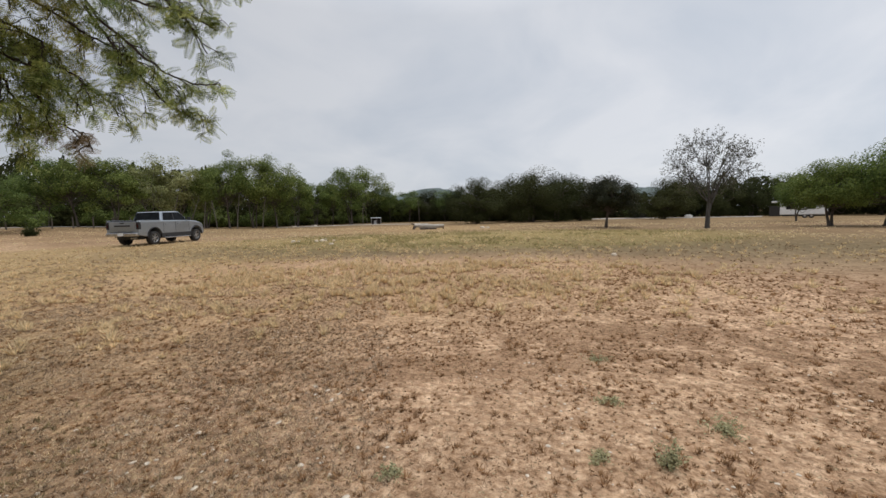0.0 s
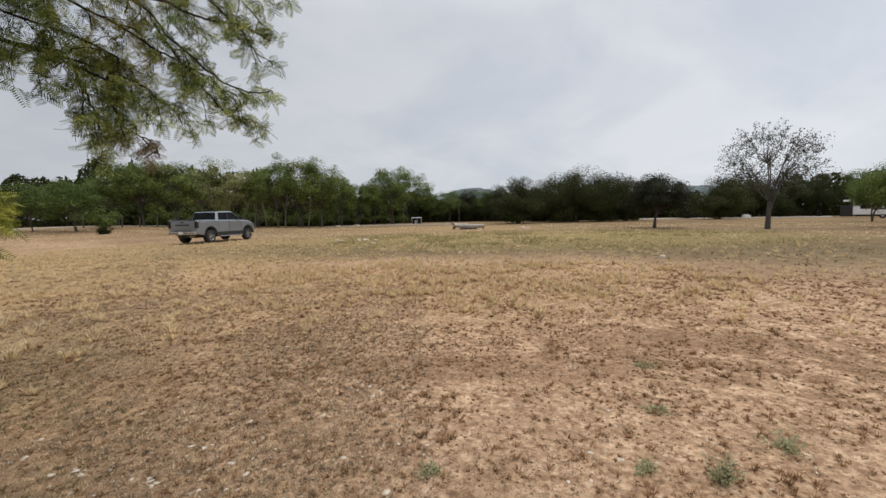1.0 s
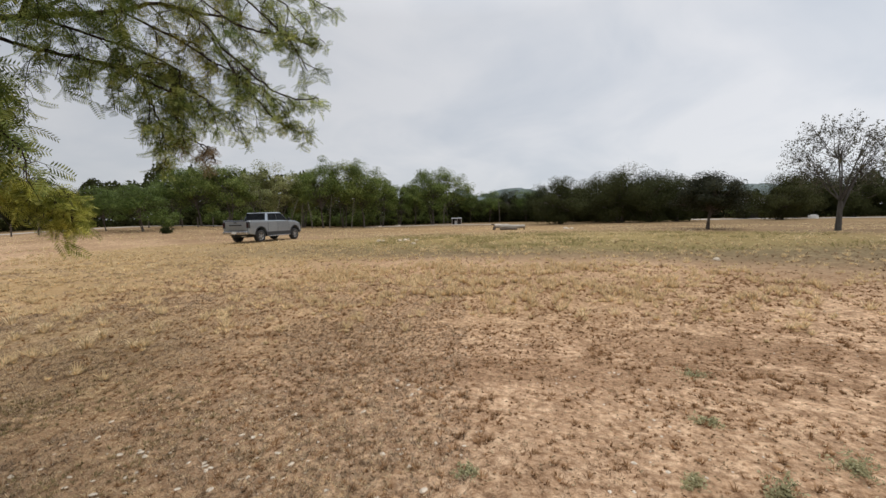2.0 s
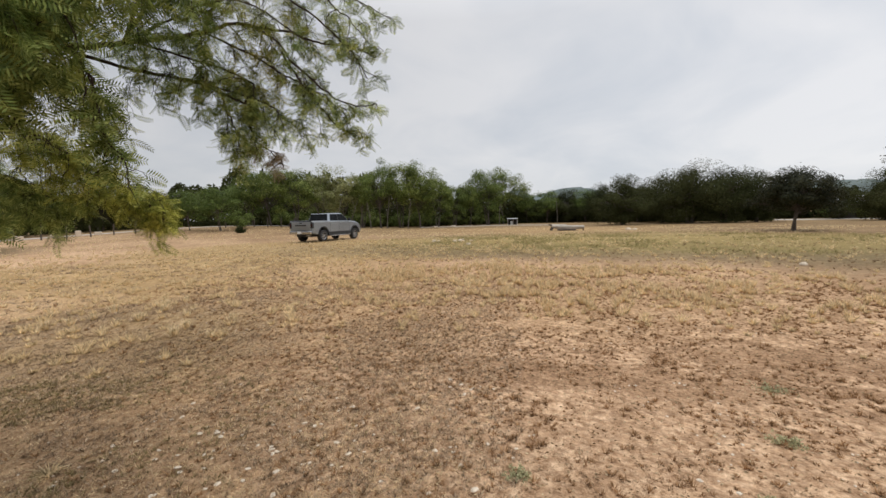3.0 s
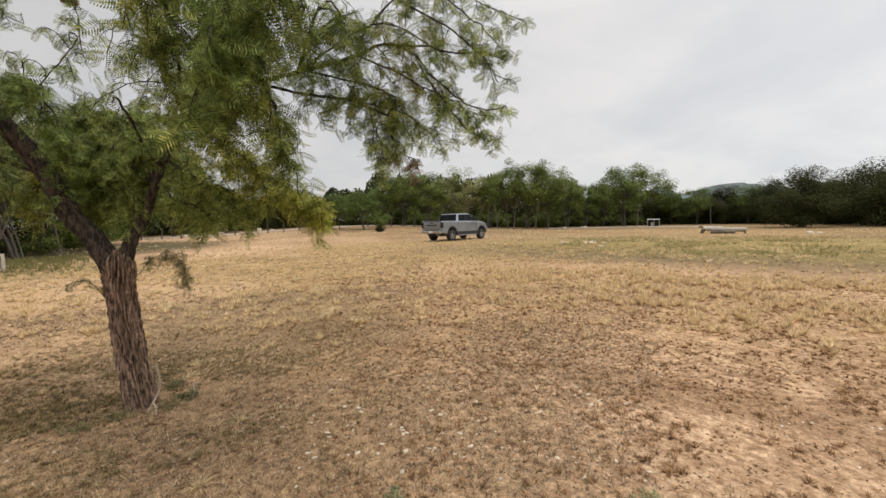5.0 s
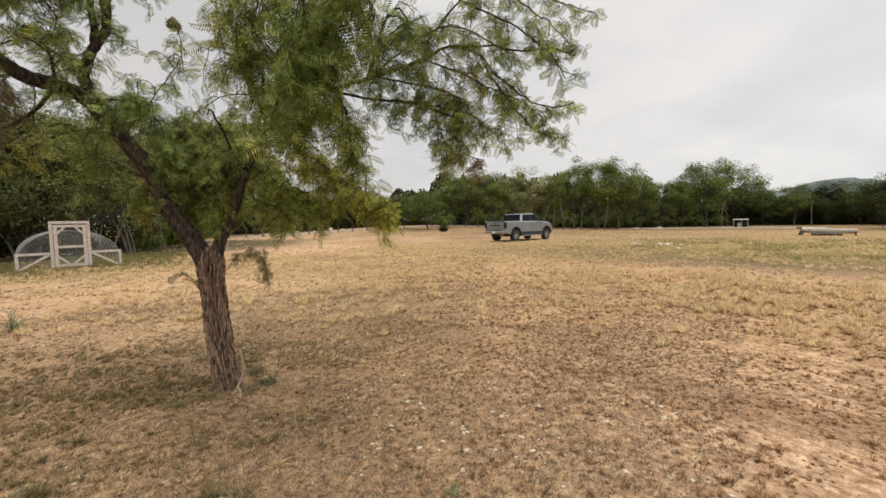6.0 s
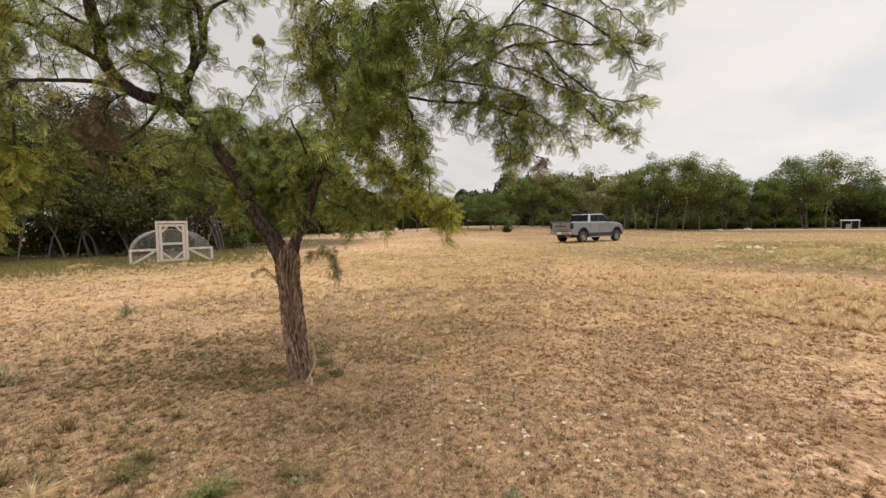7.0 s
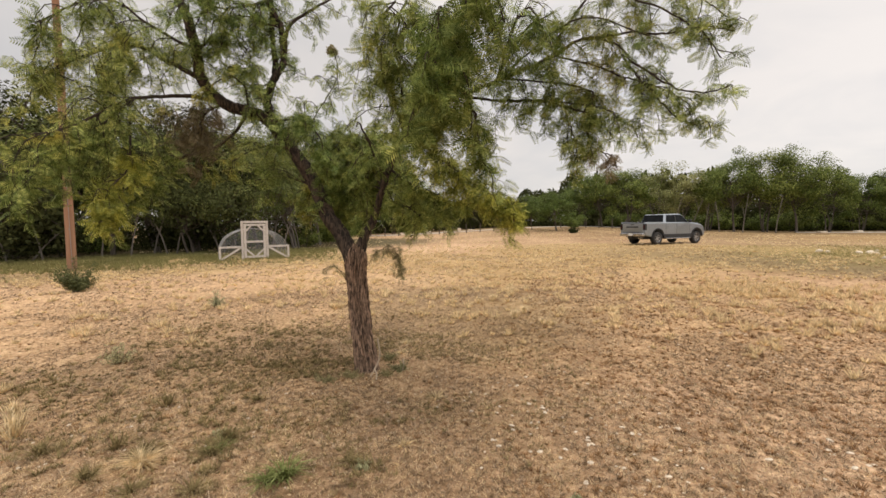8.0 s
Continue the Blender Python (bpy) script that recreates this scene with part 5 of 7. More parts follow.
    leaves_on("sprout", 0.25, 0.016, 0.15, 0.9, 0.8, leaf=0.050, look=M_SHRUB, hang=0.5, thick=0.35)
    leaves_on("sprout2", 0.4, 0.03, 0.10, 0.8, 0.7, leaf=0.045, look=M_SHRUB, hang=0.5, thick=0.35)
    # ball of moss on a bare twig
    end = np.array((-4.60, 0.96, 3.49)) - F0
    pts = end + rng.normal(size=(420, 3)) * 0.021
    put("moss_ball", mesh_np("moss_ball", *leaf_quads(pts, 0.018, rng)), M_SHRUB, t, "round grey-green moss clump on a twig")
    # a thin sucker root bowed at the foot
    for pts in ([(-4.16, 1.27, 0.34), (-4.10, 1.27, 0.17), (-4.06, 1.20, 0.05), (-4.00, 1.12, -0.02)], [(-4.05, 1.19, 0.05), (-3.97, 1.19, 0.02), (-3.88, 1.15, -0.02)], [(-4.02, 1.50, 0.12), (-3.99, 1.50, 0.05), (-3.99, 1.47, -0.02)]):
        line = spline(pts, 6) - F0
        put("sucker", mesh_np("sucker", *tube_arrays(line, np.linspace(0.009, 0.006, len(line)), 7), True), M_STEM, t, "pale bowed sucker stem")
    tagged(t, "mesquite tree with furrowed forked trunk and drooping feathery leaves", "tree")


build_mesquite()


# ---------------------------------------------------------------- pickup truck
def prism(profile, y0, y1, bevel=0.0):
    """A side profile (x, z) drawn out across the width."""
    bm = bmesh.new()
    a = [bm.verts.new((x, y0, z)) for x, z in profile]
    b = [bm.verts.new((x, y1, z)) for x, z in profile]
    n = len(profile)
    bm.faces.new(a)
    bm.faces.new(b[::-1])
    for i in range(n):
        bm.faces.new((a[i], b[i], b[(i + 1) % n], a[(i + 1) % n]))
    bmesh.ops.recalc_face_normals(bm, faces=bm.faces)
    if bevel:
        long_edges = [e for e in bm.edges if abs(e.verts[0].co.y - e.verts[1].co.y) < 1e-6]
        bmesh.ops.bevel(bm, geom=long_edges, offset=bevel, segments=3, affect="EDGES", profile=0.6, clamp_overlap=True)
    return bm


def arch(cx, cz, r, n=10, a0=180, a1=0):
    return [(cx + r * math.cos(radians(a0 + (a1 - a0) * i / n)), cz + r * math.sin(radians(a0 + (a1 - a0) * i / n))) for i in range(n + 1)]


def build_truck():
    """Crew-cab pickup: x ahead, y to its left, origin under the middle of the rear axle."""
    t = empty("pickup_truck", Matrix.Translation(on_ground(-18.02, 24.3)) @ pose(0, 0, 0, 0, 0, 90 - 4))
    W2, FX = 0.99, 3.67
    # body sides with wheel openings; bed behind, doors, front wing
    prof = [(-1.10, 0.62), (-1.12, 0.80), (-1.10, 1.38), (-1.04, 1.43), (0.60, 1.43), (0.64, 1.44), (3.05, 1.41), (3.20, 1.40), (4.05, 1.30), (4.32, 1.18), (4.42, 0.95), (4.40, 0.55), (FX + 0.55, 0.50)]
    prof += arch(FX, 0.50, 0.52, 10, 0, 180)[1:-1] + [(FX - 0.55, 0.50), (0.55, 0.50)] + arch(0, 0.50, 0.52, 10, 0, 180)[1:-1] + [(-0.55, 0.52)]
    part("body", prism(prof, -W2, W2, 0.05), M_PAINT, t)
    # bed floor well: dark recess on top of the box
    part("cargo_bed", box((1.56, 1.62, 0.05), (-0.29, 0, 1.435), 0.01), M_BLACK, t, "black open cargo bed")
    for y in (-0.92, 0.92):
        part("bed_rail", box((1.70, 0.11, 0.045), (-0.26, y, 1.45), 0.015), M_PAINT, t)
    # cab upper: tapering glasshouse
    bm = bmesh.new()
    low = [(0.62, 0.90, 1.40), (2.95, 0.92, 1.40), (3.22, 0.80, 1.38)]
    top = [(0.80, 0.76, 1.97), (2.05, 0.78, 2.01), (2.42, 0.74, 1.97)]
    rows = []
    for side in (-1, 1):
        rows.append([bm.verts.new((x, side * y, z)) for x, y, z in low] + [bm.verts.new((x, side * y, z)) for x, y, z in top])
    r, l = rows
    for q in (r, l):
        bm.faces.new((q[0], q[1], q[4], q[3]))
        bm.faces.new((q[1], q[2], q[5], q[4]))
    bm.faces.new((r[0], r[3], l[3], l[0]))
    bm.faces.new((r[2], l[2], l[5], r[5]))
    bm.faces.new((r[3], r[4], l[4], l[3]))
    bm.faces.new((r[4], r[5], l[5], l[4]))
    bm.faces.new((r[0], l[0], l[1], r[1]))
    bm.faces.new((r[1], l[1], l[2], r[2]))
    bmesh.ops.recalc_face_normals(bm, faces=bm.faces)
    bmesh.ops.bevel(bm, geom=list(bm.edges), offset=0.05, segments=3, affect="EDGES", profile=0.6)
    part("cab", bm, M_PAINT, t, smooth=False)

    def pane(name, corners, label):
        """A glass pane, 8 mm proud of the cab."""
        c = [Vector(p) for p in corners]
        nrm = (c[1] - c[0]).cross(c[2] - c[0]).normalized()
        mid = sum(c, Vector()) / len(c)
        if nrm.dot(mid - Vector((2.0, 0, 1.5))) < 0:
            nrm = -nrm
        bm = bmesh.new()
        a = [bm.verts.new(p + nrm * 0.012) for p in c]
        b = [bm.verts.new(p - nrm * 0.010) for p in c]
        bm.faces.new(a)
        bm.faces.new(b[::-1])
        for i in range(len(c)):
            bm.faces.new((a[i], b[i], b[(i + 1) % len(c)], a[(i + 1) % len(c)]))
        bmesh.ops.recalc_face_normals(bm, faces=bm.faces)
        part(name, bm, M_GLASS, t, label)

    pane("rear_window", [(0.632, -0.82, 1.455), (0.632, 0.82, 1.455), (0.782, 0.73, 1.93), (0.782, -0.73, 1.93)], "dark tinted rear window")
    pane("windscreen", [(3.13, -0.70, 1.45), (3.13, 0.70, 1.45), (2.50, 0.64, 1.92), (2.50, -0.64, 1.92)], "dark windscreen")
    for s in (-1, 1):
        pane("side_window", [(0.84, s * 0.893, 1.45), (1.70, s * 0.898, 1.45), (1.70, s * 0.793, 1.935), (0.98, s * 0.790, 1.92)], "dark tinted side window")
        pane("side_window", [(1.76, s * 0.899, 1.45), (2.92, s * 0.905, 1.45), (2.32, s * 0.795, 1.935), (1.76, s * 0.794, 1.935)], "dark tinted side window")
        part("pillar", box((0.07, 0.012, 0.50), (1.73, s * 0.857, 1.69), 0.004, Matrix.Rotation(s * radians(12.2), 4, "X")), M_BLACK, t, "black pillar between the side windows")
        for x in (0.72, 1.74, 2.98):
            part("door_seam", box((0.012, 0.012, 0.72), (x, s * (W2 - 0.001), 1.0)), M_BLACK, t)
        for x in (0.96, 2.00):
            part("door_handle", box((0.20, 0.035, 0.035), (x, s * (W2 + 0.012), 1.22), 0.012), M_PAINT, t)
        mirror = part("mirror", box((0.10, 0.22, 0.20), (2.86, s * 1.10, 1.52), 0.03), M_BLACK, t, "black door mirror")
        part("arm", rod((2.90, s * 0.95, 1.44), (2.86, s * 1.06, 1.47), 0.025), M_BLACK, mirror)
        for cx in (0, FX):
            pieces = [box((0.13, 0.05, 0.06), (cx + 0.54 * math.cos(a), s * (W2 + 0.012), 0.50 + 0.54 * math.sin(a)), 0.012, Matrix.Rotation(-a - math.pi / 2, 4, "Y")) for a in np.linspace(0.05, math.pi - 0.05, 13)]
            part("wheel_arch", join(*pieces), M_BLACK, t, "black wheel arch flare")
        # sill made taller so its black stands in for the dark ground reflection
        part("rocker", box((2.62, 0.09, 0.27), (1.835, s * (W2 - 0.03), 0.555), 0.03), M_BLACK, t, "black sill, tall to stand in for dark reflection on the doors")
        step = part("side_step", box((2.3, 0.13, 0.05), (1.80, s * (W2 + 0.05), 0.40), 0.02), M_CHROME, t, "bright side step")
        for x in (0.9, 2.7):
            part("bracket", box((0.05, 0.16, 0.16), (x, s * (W2 - 0.03), 0.44)), M_BLACK, step)
        lamp = part("tail_light", box((0.15, 0.19, 0.42), (-1.065, s * 0.905, 1.17), 0.03), M_BLACK, t, "smoked black tail light with a red core")
        part("lamp_trim", box((0.02, 0.08, 0.22), (-1.145, s * 0.905, 1.16), 0.008), M_LAMP, lamp)
        part("headlight", box((0.16, 0.30, 0.18), (4.33, s * 0.78, 1.08), 0.04), M_CLEAR, t, "clear headlight")
    # tail end
    gate = part("tailgate", box((0.06, 1.60, 0.56), (-1.11, 0, 1.12), 0.025), M_PAINT, t, "silver tailgate with a wide dark badge")
    part("tailgate_panel", box((0.02, 1.36, 0.26), (-1.142, 0, 1.10), 0.01), M_PAINT, gate)
    part("badge", box((0.012, 0.95, 0.085), (-1.156, 0, 1.16), 0.004), M_BLACK, gate, "dark badge bar")
    part("gate_handle", box((0.02, 0.24, 0.06), (-1.156, 0, 1.32), 0.008), M_BLACK, gate)
    part("gate_cap", box((0.09, 1.62, 0.05), (-1.10, 0, 1.425), 0.015), M_BLACK, gate, "black cap along the tailgate")
    bump = part("rear_bumper", box((0.20, 1.84, 0.20), (-1.17, 0, 0.67), 0.04), M_CHROME, t, "bright rear bumper")
    part("number_plate", box((0.015, 0.32, 0.16), (-1.308, 0, 0.69), 0.004), M_PLATE, bump, "white number plate")
    part("bumper_pad", box((0.20, 1.2, 0.02), (-1.19, 0, 0.798), 0.006), M_BLACK, bump)
    part("tow_hitch", box((0.24, 0.10, 0.09), (-1.22, 0, 0.50), 0.01), M_BLACK, t)
    part("exhaust", rod((-1.30, -0.62, 0.46), (-0.9, -0.62, 0.46), 0.04, 10), M_CHROME, t)
    part("front_bumper", box((0.22, 1.96, 0.30), (4.38, 0, 0.66), 0.05), M_CHROME, t)
    part("grille", box((0.06, 1.20, 0.36), (4.40, 0, 1.02), 0.02), M_BLACK, t, "black grille")
    part("hood", box((0.95, 1.50, 0.06), (3.68, 0, 1.375), 0.025, Matrix.Rotation(radians(4), 4, "Y")), M_PAINT, t)
    part("chassis", box((5.0, 1.3, 0.28), (1.65, 0, 0.50), 0.03), M_BLACK, t, "dark underbody")
    part("high_brake_light", box((0.03, 0.22, 0.03), (0.77, 0, 1.985), 0.006), M_LAMP, t)
    part("antenna", rod((2.0, 0, 2.0), (1.92, 0, 2.055), 0.02, 8, 0.008), M_BLACK, t)
    # wheels
    def wheel(x, s):
        c = (x, s * 0.86, 0.41)
        prof = [(0.26, -0.13), (0.385, -0.14), (0.41, -0.10), (0.412, 0.10), (0.385, 0.14), (0.26, 0.13)]
        V, F = [], []
        n = 36
        for i in range(n):
            a = 2 * math.pi * i / n
            for k, (r, w) in enumerate(prof):
                rr = r - (0.012 if i % 2 and k in (2, 3) else 0)
                V.append((c[0] + rr * math.cos(a), c[1] + w, c[2] + rr * math.sin(a)))
            for k in range(5):
                p, q = i * 6 + k, ((i + 1) % n) * 6 + k
                F.append((p, q, q + 1, p + 1))
        wh = empty("wheel")
        wh.parent = t
        put("tyre", mesh_np("tyre", V, F), M_TYRE, wh)
        bm = rod((c[0], c[1] + s * 0.02, c[2]), (c[0], c[1] + s * 0.03, c[2]), 0.262, 32)
        part("rim_back", bm, M_BLACK, wh)
        bm = join(*[box((0.055, 0.05, 0.205), (c[0] + 0.135 * math.cos(a), c[1] + s * 0.085, c[2] + 0.135 * math.sin(a)), 0.012, Matrix.Rotation(math.pi / 2 - a, 4, "Y")) for a in np.arange(6) * math.pi / 3 + 0.3], rod((c[0], c[1] + s * 0.06, c[2]), (c[0], c[1] + s * 0.115, c[2]), 0.06, 14))
        part("rim", bm, M_RIM, wh, "bright six-spoke rim")
        line = [(c[0] + 0.25 * math.cos(a), c[1] + s * 0.10, c[2] + 0.25 * math.sin(a)) for a in np.linspace(0, 2 * math.pi, 33)]
        put("rim_lip", mesh_np("rim_lip", *tube_arrays(np.array(line), np.full(33, 0.018), 6), True), M_RIM, wh)
        return wh

    for x in (0, FX):
        for s in (-1, 1):
            wheel(x, s)
    tagged(t, "silver crew-cab pickup truck parked on the dry grass", "truck")


build_truck()


# ---------------------------------------------------------------- hoop tunnel
def build_tunnel():
    """A low hoop greenhouse: timber front with a braced door, pipe hoops, cloudy sheet."""
    g = empty("hoop_greenhouse", Matrix.Translation(on_ground(-21.6, 0.83)) @ pose(0, 0, 0, 0, 0, 2))
    # local: x out of the front, y along it
    Wd, H = 1.54, 1.48

    def hoop_pts(x):
        a = np.linspace(0, math.pi, 25)
        return np.stack([np.full(25, x), -Wd * np.cos(a), np.maximum(H * np.sin(a) ** 0.72, 0)], -1)

    for k in range(5):
        line = hoop_pts(-k * 0.95)
        put("hoop", mesh_np("hoop", *tube_arrays(line, np.full(25, 0.016), 6), True), M_PIPE, g)
    rows = np.stack([hoop_pts(x) * [1, 1.012, 1.012] for x in (0.0, -0.95, -1.9, -2.85, -3.8)], 0)
    i, j = np.meshgrid(np.arange(4), np.arange(24), indexing="ij")
    a = i * 25 + j
    put("cover", mesh_np("cover", rows.reshape(-1, 3), np.stack([a, a + 1, a + 26, a + 25], -1).reshape(-1, 4), True), M_FILM, g, "cloudy see-through plastic cover")
    for x in (0.0, -3.8):
        P = hoop_pts(x)
        bm = bmesh.new()
        bm.faces.new([bm.verts.new(p) for p in P])
        part("end_sheet", bm, M_FILM, g, "cloudy plastic end sheet")
    part("ridge_pipe", rod((0, 0, H), (-3.8, 0, H), 0.018), M_PIPE, g)
    bx = 0.07
    # front posts, rails and braces
    for s in (-1, 1):
        part("corner_post", box((0.09, 0.09, 0.66), (bx, s * 1.50, 0.33), 0.008), M_WOOD, g)
        part("rail", box((0.04, 0.98, 0.09), (bx + 0.03, s * 1.03, 0.62), 0.006), M_WOOD, g)
        ln = math.hypot(0.90, 0.62)
        part("brace", box((0.035, ln, 0.085), (bx + 0.02, s * 1.0, 0.34), 0.006, Matrix.Rotation(s * -math.atan2(0.58, 0.90), 4, "X")), M_WOOD, g)
        part("door_post", box((0.10, 0.10, 1.80), (bx, s * 0.545, 0.90), 0.008), M_WOOD, g)
    part("lintel", box((0.11, 1.19, 0.10), (bx, 0, 1.80), 0.008), M_WOOD, g)
    door = part("door", join(*[box((0.045, 0.11, 1.62), (bx + 0.05, s * 0.425, 0.90), 0.006) for s in (-1, 1)], *[box((0.045, 0.74, 0.10), (bx + 0.05, 0, z), 0.006) for z in (0.14, 0.86, 1.66)]), M_WOOD, g, "pale braced timber door frame")
    for s in (-1, 1):
        part("corner_brace", box((0.035, 0.42, 0.07), (bx + 0.055, s * 0.26, 1.50), 0.005, Matrix.Rotation(s * radians(-48), 4, "X")), M_WOOD, door)
        part("corner_brace", box((0.035, 0.52, 0.07), (bx + 0.055, s * 0.22, 0.34), 0.005, Matrix.Rotation(s * radians(44), 4, "X")), M_WOOD, door)
    bm = bmesh.new()
    bm.faces.new([bm.verts.new(p) for p in ((bx + 0.04, -0.38, 0.16), (bx + 0.04, 0.38, 0.16), (bx + 0.04, 0.38, 1.64), (bx + 0.04, -0.38, 1.64))])
    part("door_sheet", bm, M_FILM, door)
    tagged(g, "small hoop greenhouse with pale timber front and plastic cover", "greenhouse")


build_tunnel()


# ---------------------------------------------------------------- pole and shrub at its foot
def build_pole():
    x, y = -20.3, -5.62
    p = empty("utility_pole", pose(*on_ground(x, y, 0.1)))
    n = 30
    z = np.linspace(0, 10.5, n)
    line = np.stack([0.012 * z, 0.006 * z, z], -1)
    put("shaft", mesh_np("shaft", *tube_arrays(line, np.linspace(0.155, 0.105, n), 20, 0.006), True), M_POLE, p)
    part("staple", box((0.02, 0.03, 0.05), (0.165, 0.03, 1.7)), M_PIPE, p)
    line = [(0.16 + 0.012 * q, 0.05, q) for q in np.linspace(0.1, 9.5, 20)]
    put("ground_wire", mesh_np("ground_wire", *tube_arrays(np.array(line), np.full(20, 0.008), 5), True), M_PIPE, p)
    tagged(p, "brown stained wooden utility pole rising out of a shrub", "pole")


build_pole()


def build_shrub(name, x, y, tall, wide, count, leaf, material, label, seed):
    rng = np.random.default_rng(seed)
    ob = empty(name, pose(*on_ground(x, y, 0.02)))
    wood, pts = [], []
    for _ in range(26):
        a, r = rng.uniform(0, 2 * math.pi), wide * rng.uniform(0.15, 1.0)
        end = np.array([math.cos(a) * r, math.sin(a) * r, tall * rng.uniform(0.18, 1.0) * (1 - 0.35 * (r / wide) ** 2)])
        line = spline([(0, 0, 0), end * [0.4, 0.4, 0.6], end], 4)
        wood.append(tube_arrays(line, np.linspace(0.008, 0.003, len(line)) * min(1.0, tall), 4))
        m = count // 26
        s = rng.uniform(0.3, 1.0, m)[:, None]
        pts.append(end * s * np.array([1, 1, 1]) + rng.normal(size=(m, 3)) * 0.09 * wide)
    pts = np.vstack(pts)
    pts = pts[pts[:, 2] > 0.01]
    tagged(put("stem", mesh_np("stem", *stack(wood), True), M_TWIG, ob), kind="stuff")
    tagged(put("leaf_mass", mesh_np("leaf_mass", *leaf_quads(pts, leaf, rng)), material, ob), kind="stuff")
    return tagged(ob, label, "shrub")


build_shrub("pole_shrub", -13.1, -3.6, 0.92, 0.52, 5200, 0.024, M_DRYSHRUB, "dense dull green shrub before the utility pole", 51)
build_shrub("field_shrub", *polar(45.2, 48), 0.75, 0.7, 1800, 0.06, M_LEAF_OAK, "low dark shrub at the edge of the field", 52)


# ---------------------------------------------------------------- log, hut, trailer, far odds and ends
def build_log():
    ob = empty("fallen_log", Matrix.Translation(on_ground(-1.4, 43.9)) @ pose(0, 0, 0, 0, 0, -9))
    rng = np.random.default_rng(61)
    line = spline([(-1.62, 0, 0.46), (-0.8, 0.05, 0.38), (0.2, 0, 0.33), (1.0, -0.03, 0.33), (1.60, 0, 0.36)], 8)
    put("stem", mesh_np("stem", *tube_arrays(line, np.interp(np.linspace(0, 1, len(line)), [0, 0.1, 0.9, 1], [0.20, 0.23, 0.19, 0.13]), 14, 0.05, rng), True), M_LOG, ob)
    for pts, r in (([(-1.5, 0, 0.42), (-1.72, 0.1, 0.26), (-1.84, 0.15, -0.02)], 0.13), ([(-1.40, 0, 0.42), (-1.55, -0.2, 0.22), (-1.60, -0.3, -0.02)], 0.12), ([(-1.5, 0, 0.46), (-1.82, 0, 0.58), (-2.0, 0.02, 0.62)], 0.09), ([(1.3, 0, 0.32), (1.45, 0.1, 0.18), (1.50, 0.15, -0.02)], 0.09), ([(-0.3, 0, 0.28), (-0.2, -0.12, 0.12), (-0.15, -0.16, -0.02)], 0.09)):
        l = spline(pts, 5)
        put("stub", mesh_np("stub", *tube_arrays(l, np.linspace(r, r * 0.6, len(l)), 8, 0.06, rng), True), M_BARK_FAR, ob, "dark broken limb stub")
    tagged(ob, "bleached fallen log propped on broken limb stubs", "log")
    l2 = spline([(-0.9, -0.75, 0.10), (0.1, -0.7, 0.12), (0.9, -0.78, 0.10)], 6)
    ob2 = put("fallen_branch", mesh_np("fallen_branch", *tube_arrays(l2, np.linspace(0.12, 0.08, len(l2)), 9, 0.06, rng), True), M_BARK_FAR)
    ob2.matrix_basis = Matrix.Translation(on_ground(-1.4, 43.9)) @ pose(0, 0, 0, 0, 0, -9)
    tagged(ob2, "dark dead branch lying on the grass by the log", "log")


build_log()


def build_hut():
    x, y = polar(9.2, 79)
    h = empty("shed", Matrix.Translation(on_ground(x, y)) @ pose(0, 0, 0, 0, 0, 12) @ Matrix.Scale(0.55, 4))
    part("roof", box((3.6, 3.0, 0.14), (0, 0, 2.1), 0.03, Matrix.Rotation(radians(3), 4, "X")), M_ROOF, h, "pale sheet roof")
    for px in (-1.6, 0.2, 1.6):
        for py in (-1.3, 1.3):
            part("post", box((0.14, 0.14, 2.1), (px, py, 1.05), 0.01), M_WOOD, h)
    # back wall is near-black to stand in for shade under the roof
    part("back_wall", box((3.2, 0.08, 1.9), (0, 1.15, 0.95), 0.01), M_DARK, h)
    part("feed_bin", box((0.8, 0.7, 1.2), (-0.3, 0.4, 0.6), 0.03), M_WHITE, h, "pale feed bin")
    tagged(h, "small open shed with a pale roof under the trees", "shed")


build_hut()


def build_trailer():
    """A white travel trailer, half hidden by the shade trees."""
    x, y = polar(-41.2, 78)
    t = empty("travel_trailer", Matrix.Translation(on_ground(x, y)) @ pose(0, 0, 0, 0, 0, -131))
    # local y across the view
    L2 = 2.55
    part("shell", box((2.3, 2 * L2, 1.75), (0, 0.2, 1.35), 0.12), M_WHITE, t, "white ribbed shell")
    part("porch_roof", box((2.4, 1.2, 0.22), (-0.2, -2.7, 2.35), 0.05), M_WHITE, t)
    # solid near-black box in place of the porch's shaded space
    part("dark_porch", box((2.0, 1.3, 1.5), (0.1, -2.9, 1.0), 0.02), M_DARK, t, "dark box standing in for the shade in the porch")
    for s, yy in ((1, 1.0), (1, -1.2), (-1, 1.0), (-1, -1.2)):
        part("window", box((0.05, 0.9, 0.6), (s * 1.16, yy, 1.55), 0.02), M_GLASS, t)
    for yy in (0.4, 1.1):
        for s in (-1, 1):
            wheel = part("wheel", rod((s * 0.95, yy, 0.33), (s * 1.12, yy, 0.33), 0.33, 20), M_TYRE, t)
            part("hub", rod((s * 1.11, yy, 0.33), (s * 1.14, yy, 0.33), 0.14, 12), M_RIM, wheel)
    part("skirt", box((2.1, 4.6, 0.35), (0, 0.2, 0.42), 0.02), M_DARK, t)
    tagged(t, "white travel trailer with a dark porch under shade trees", "trailer")


build_trailer()


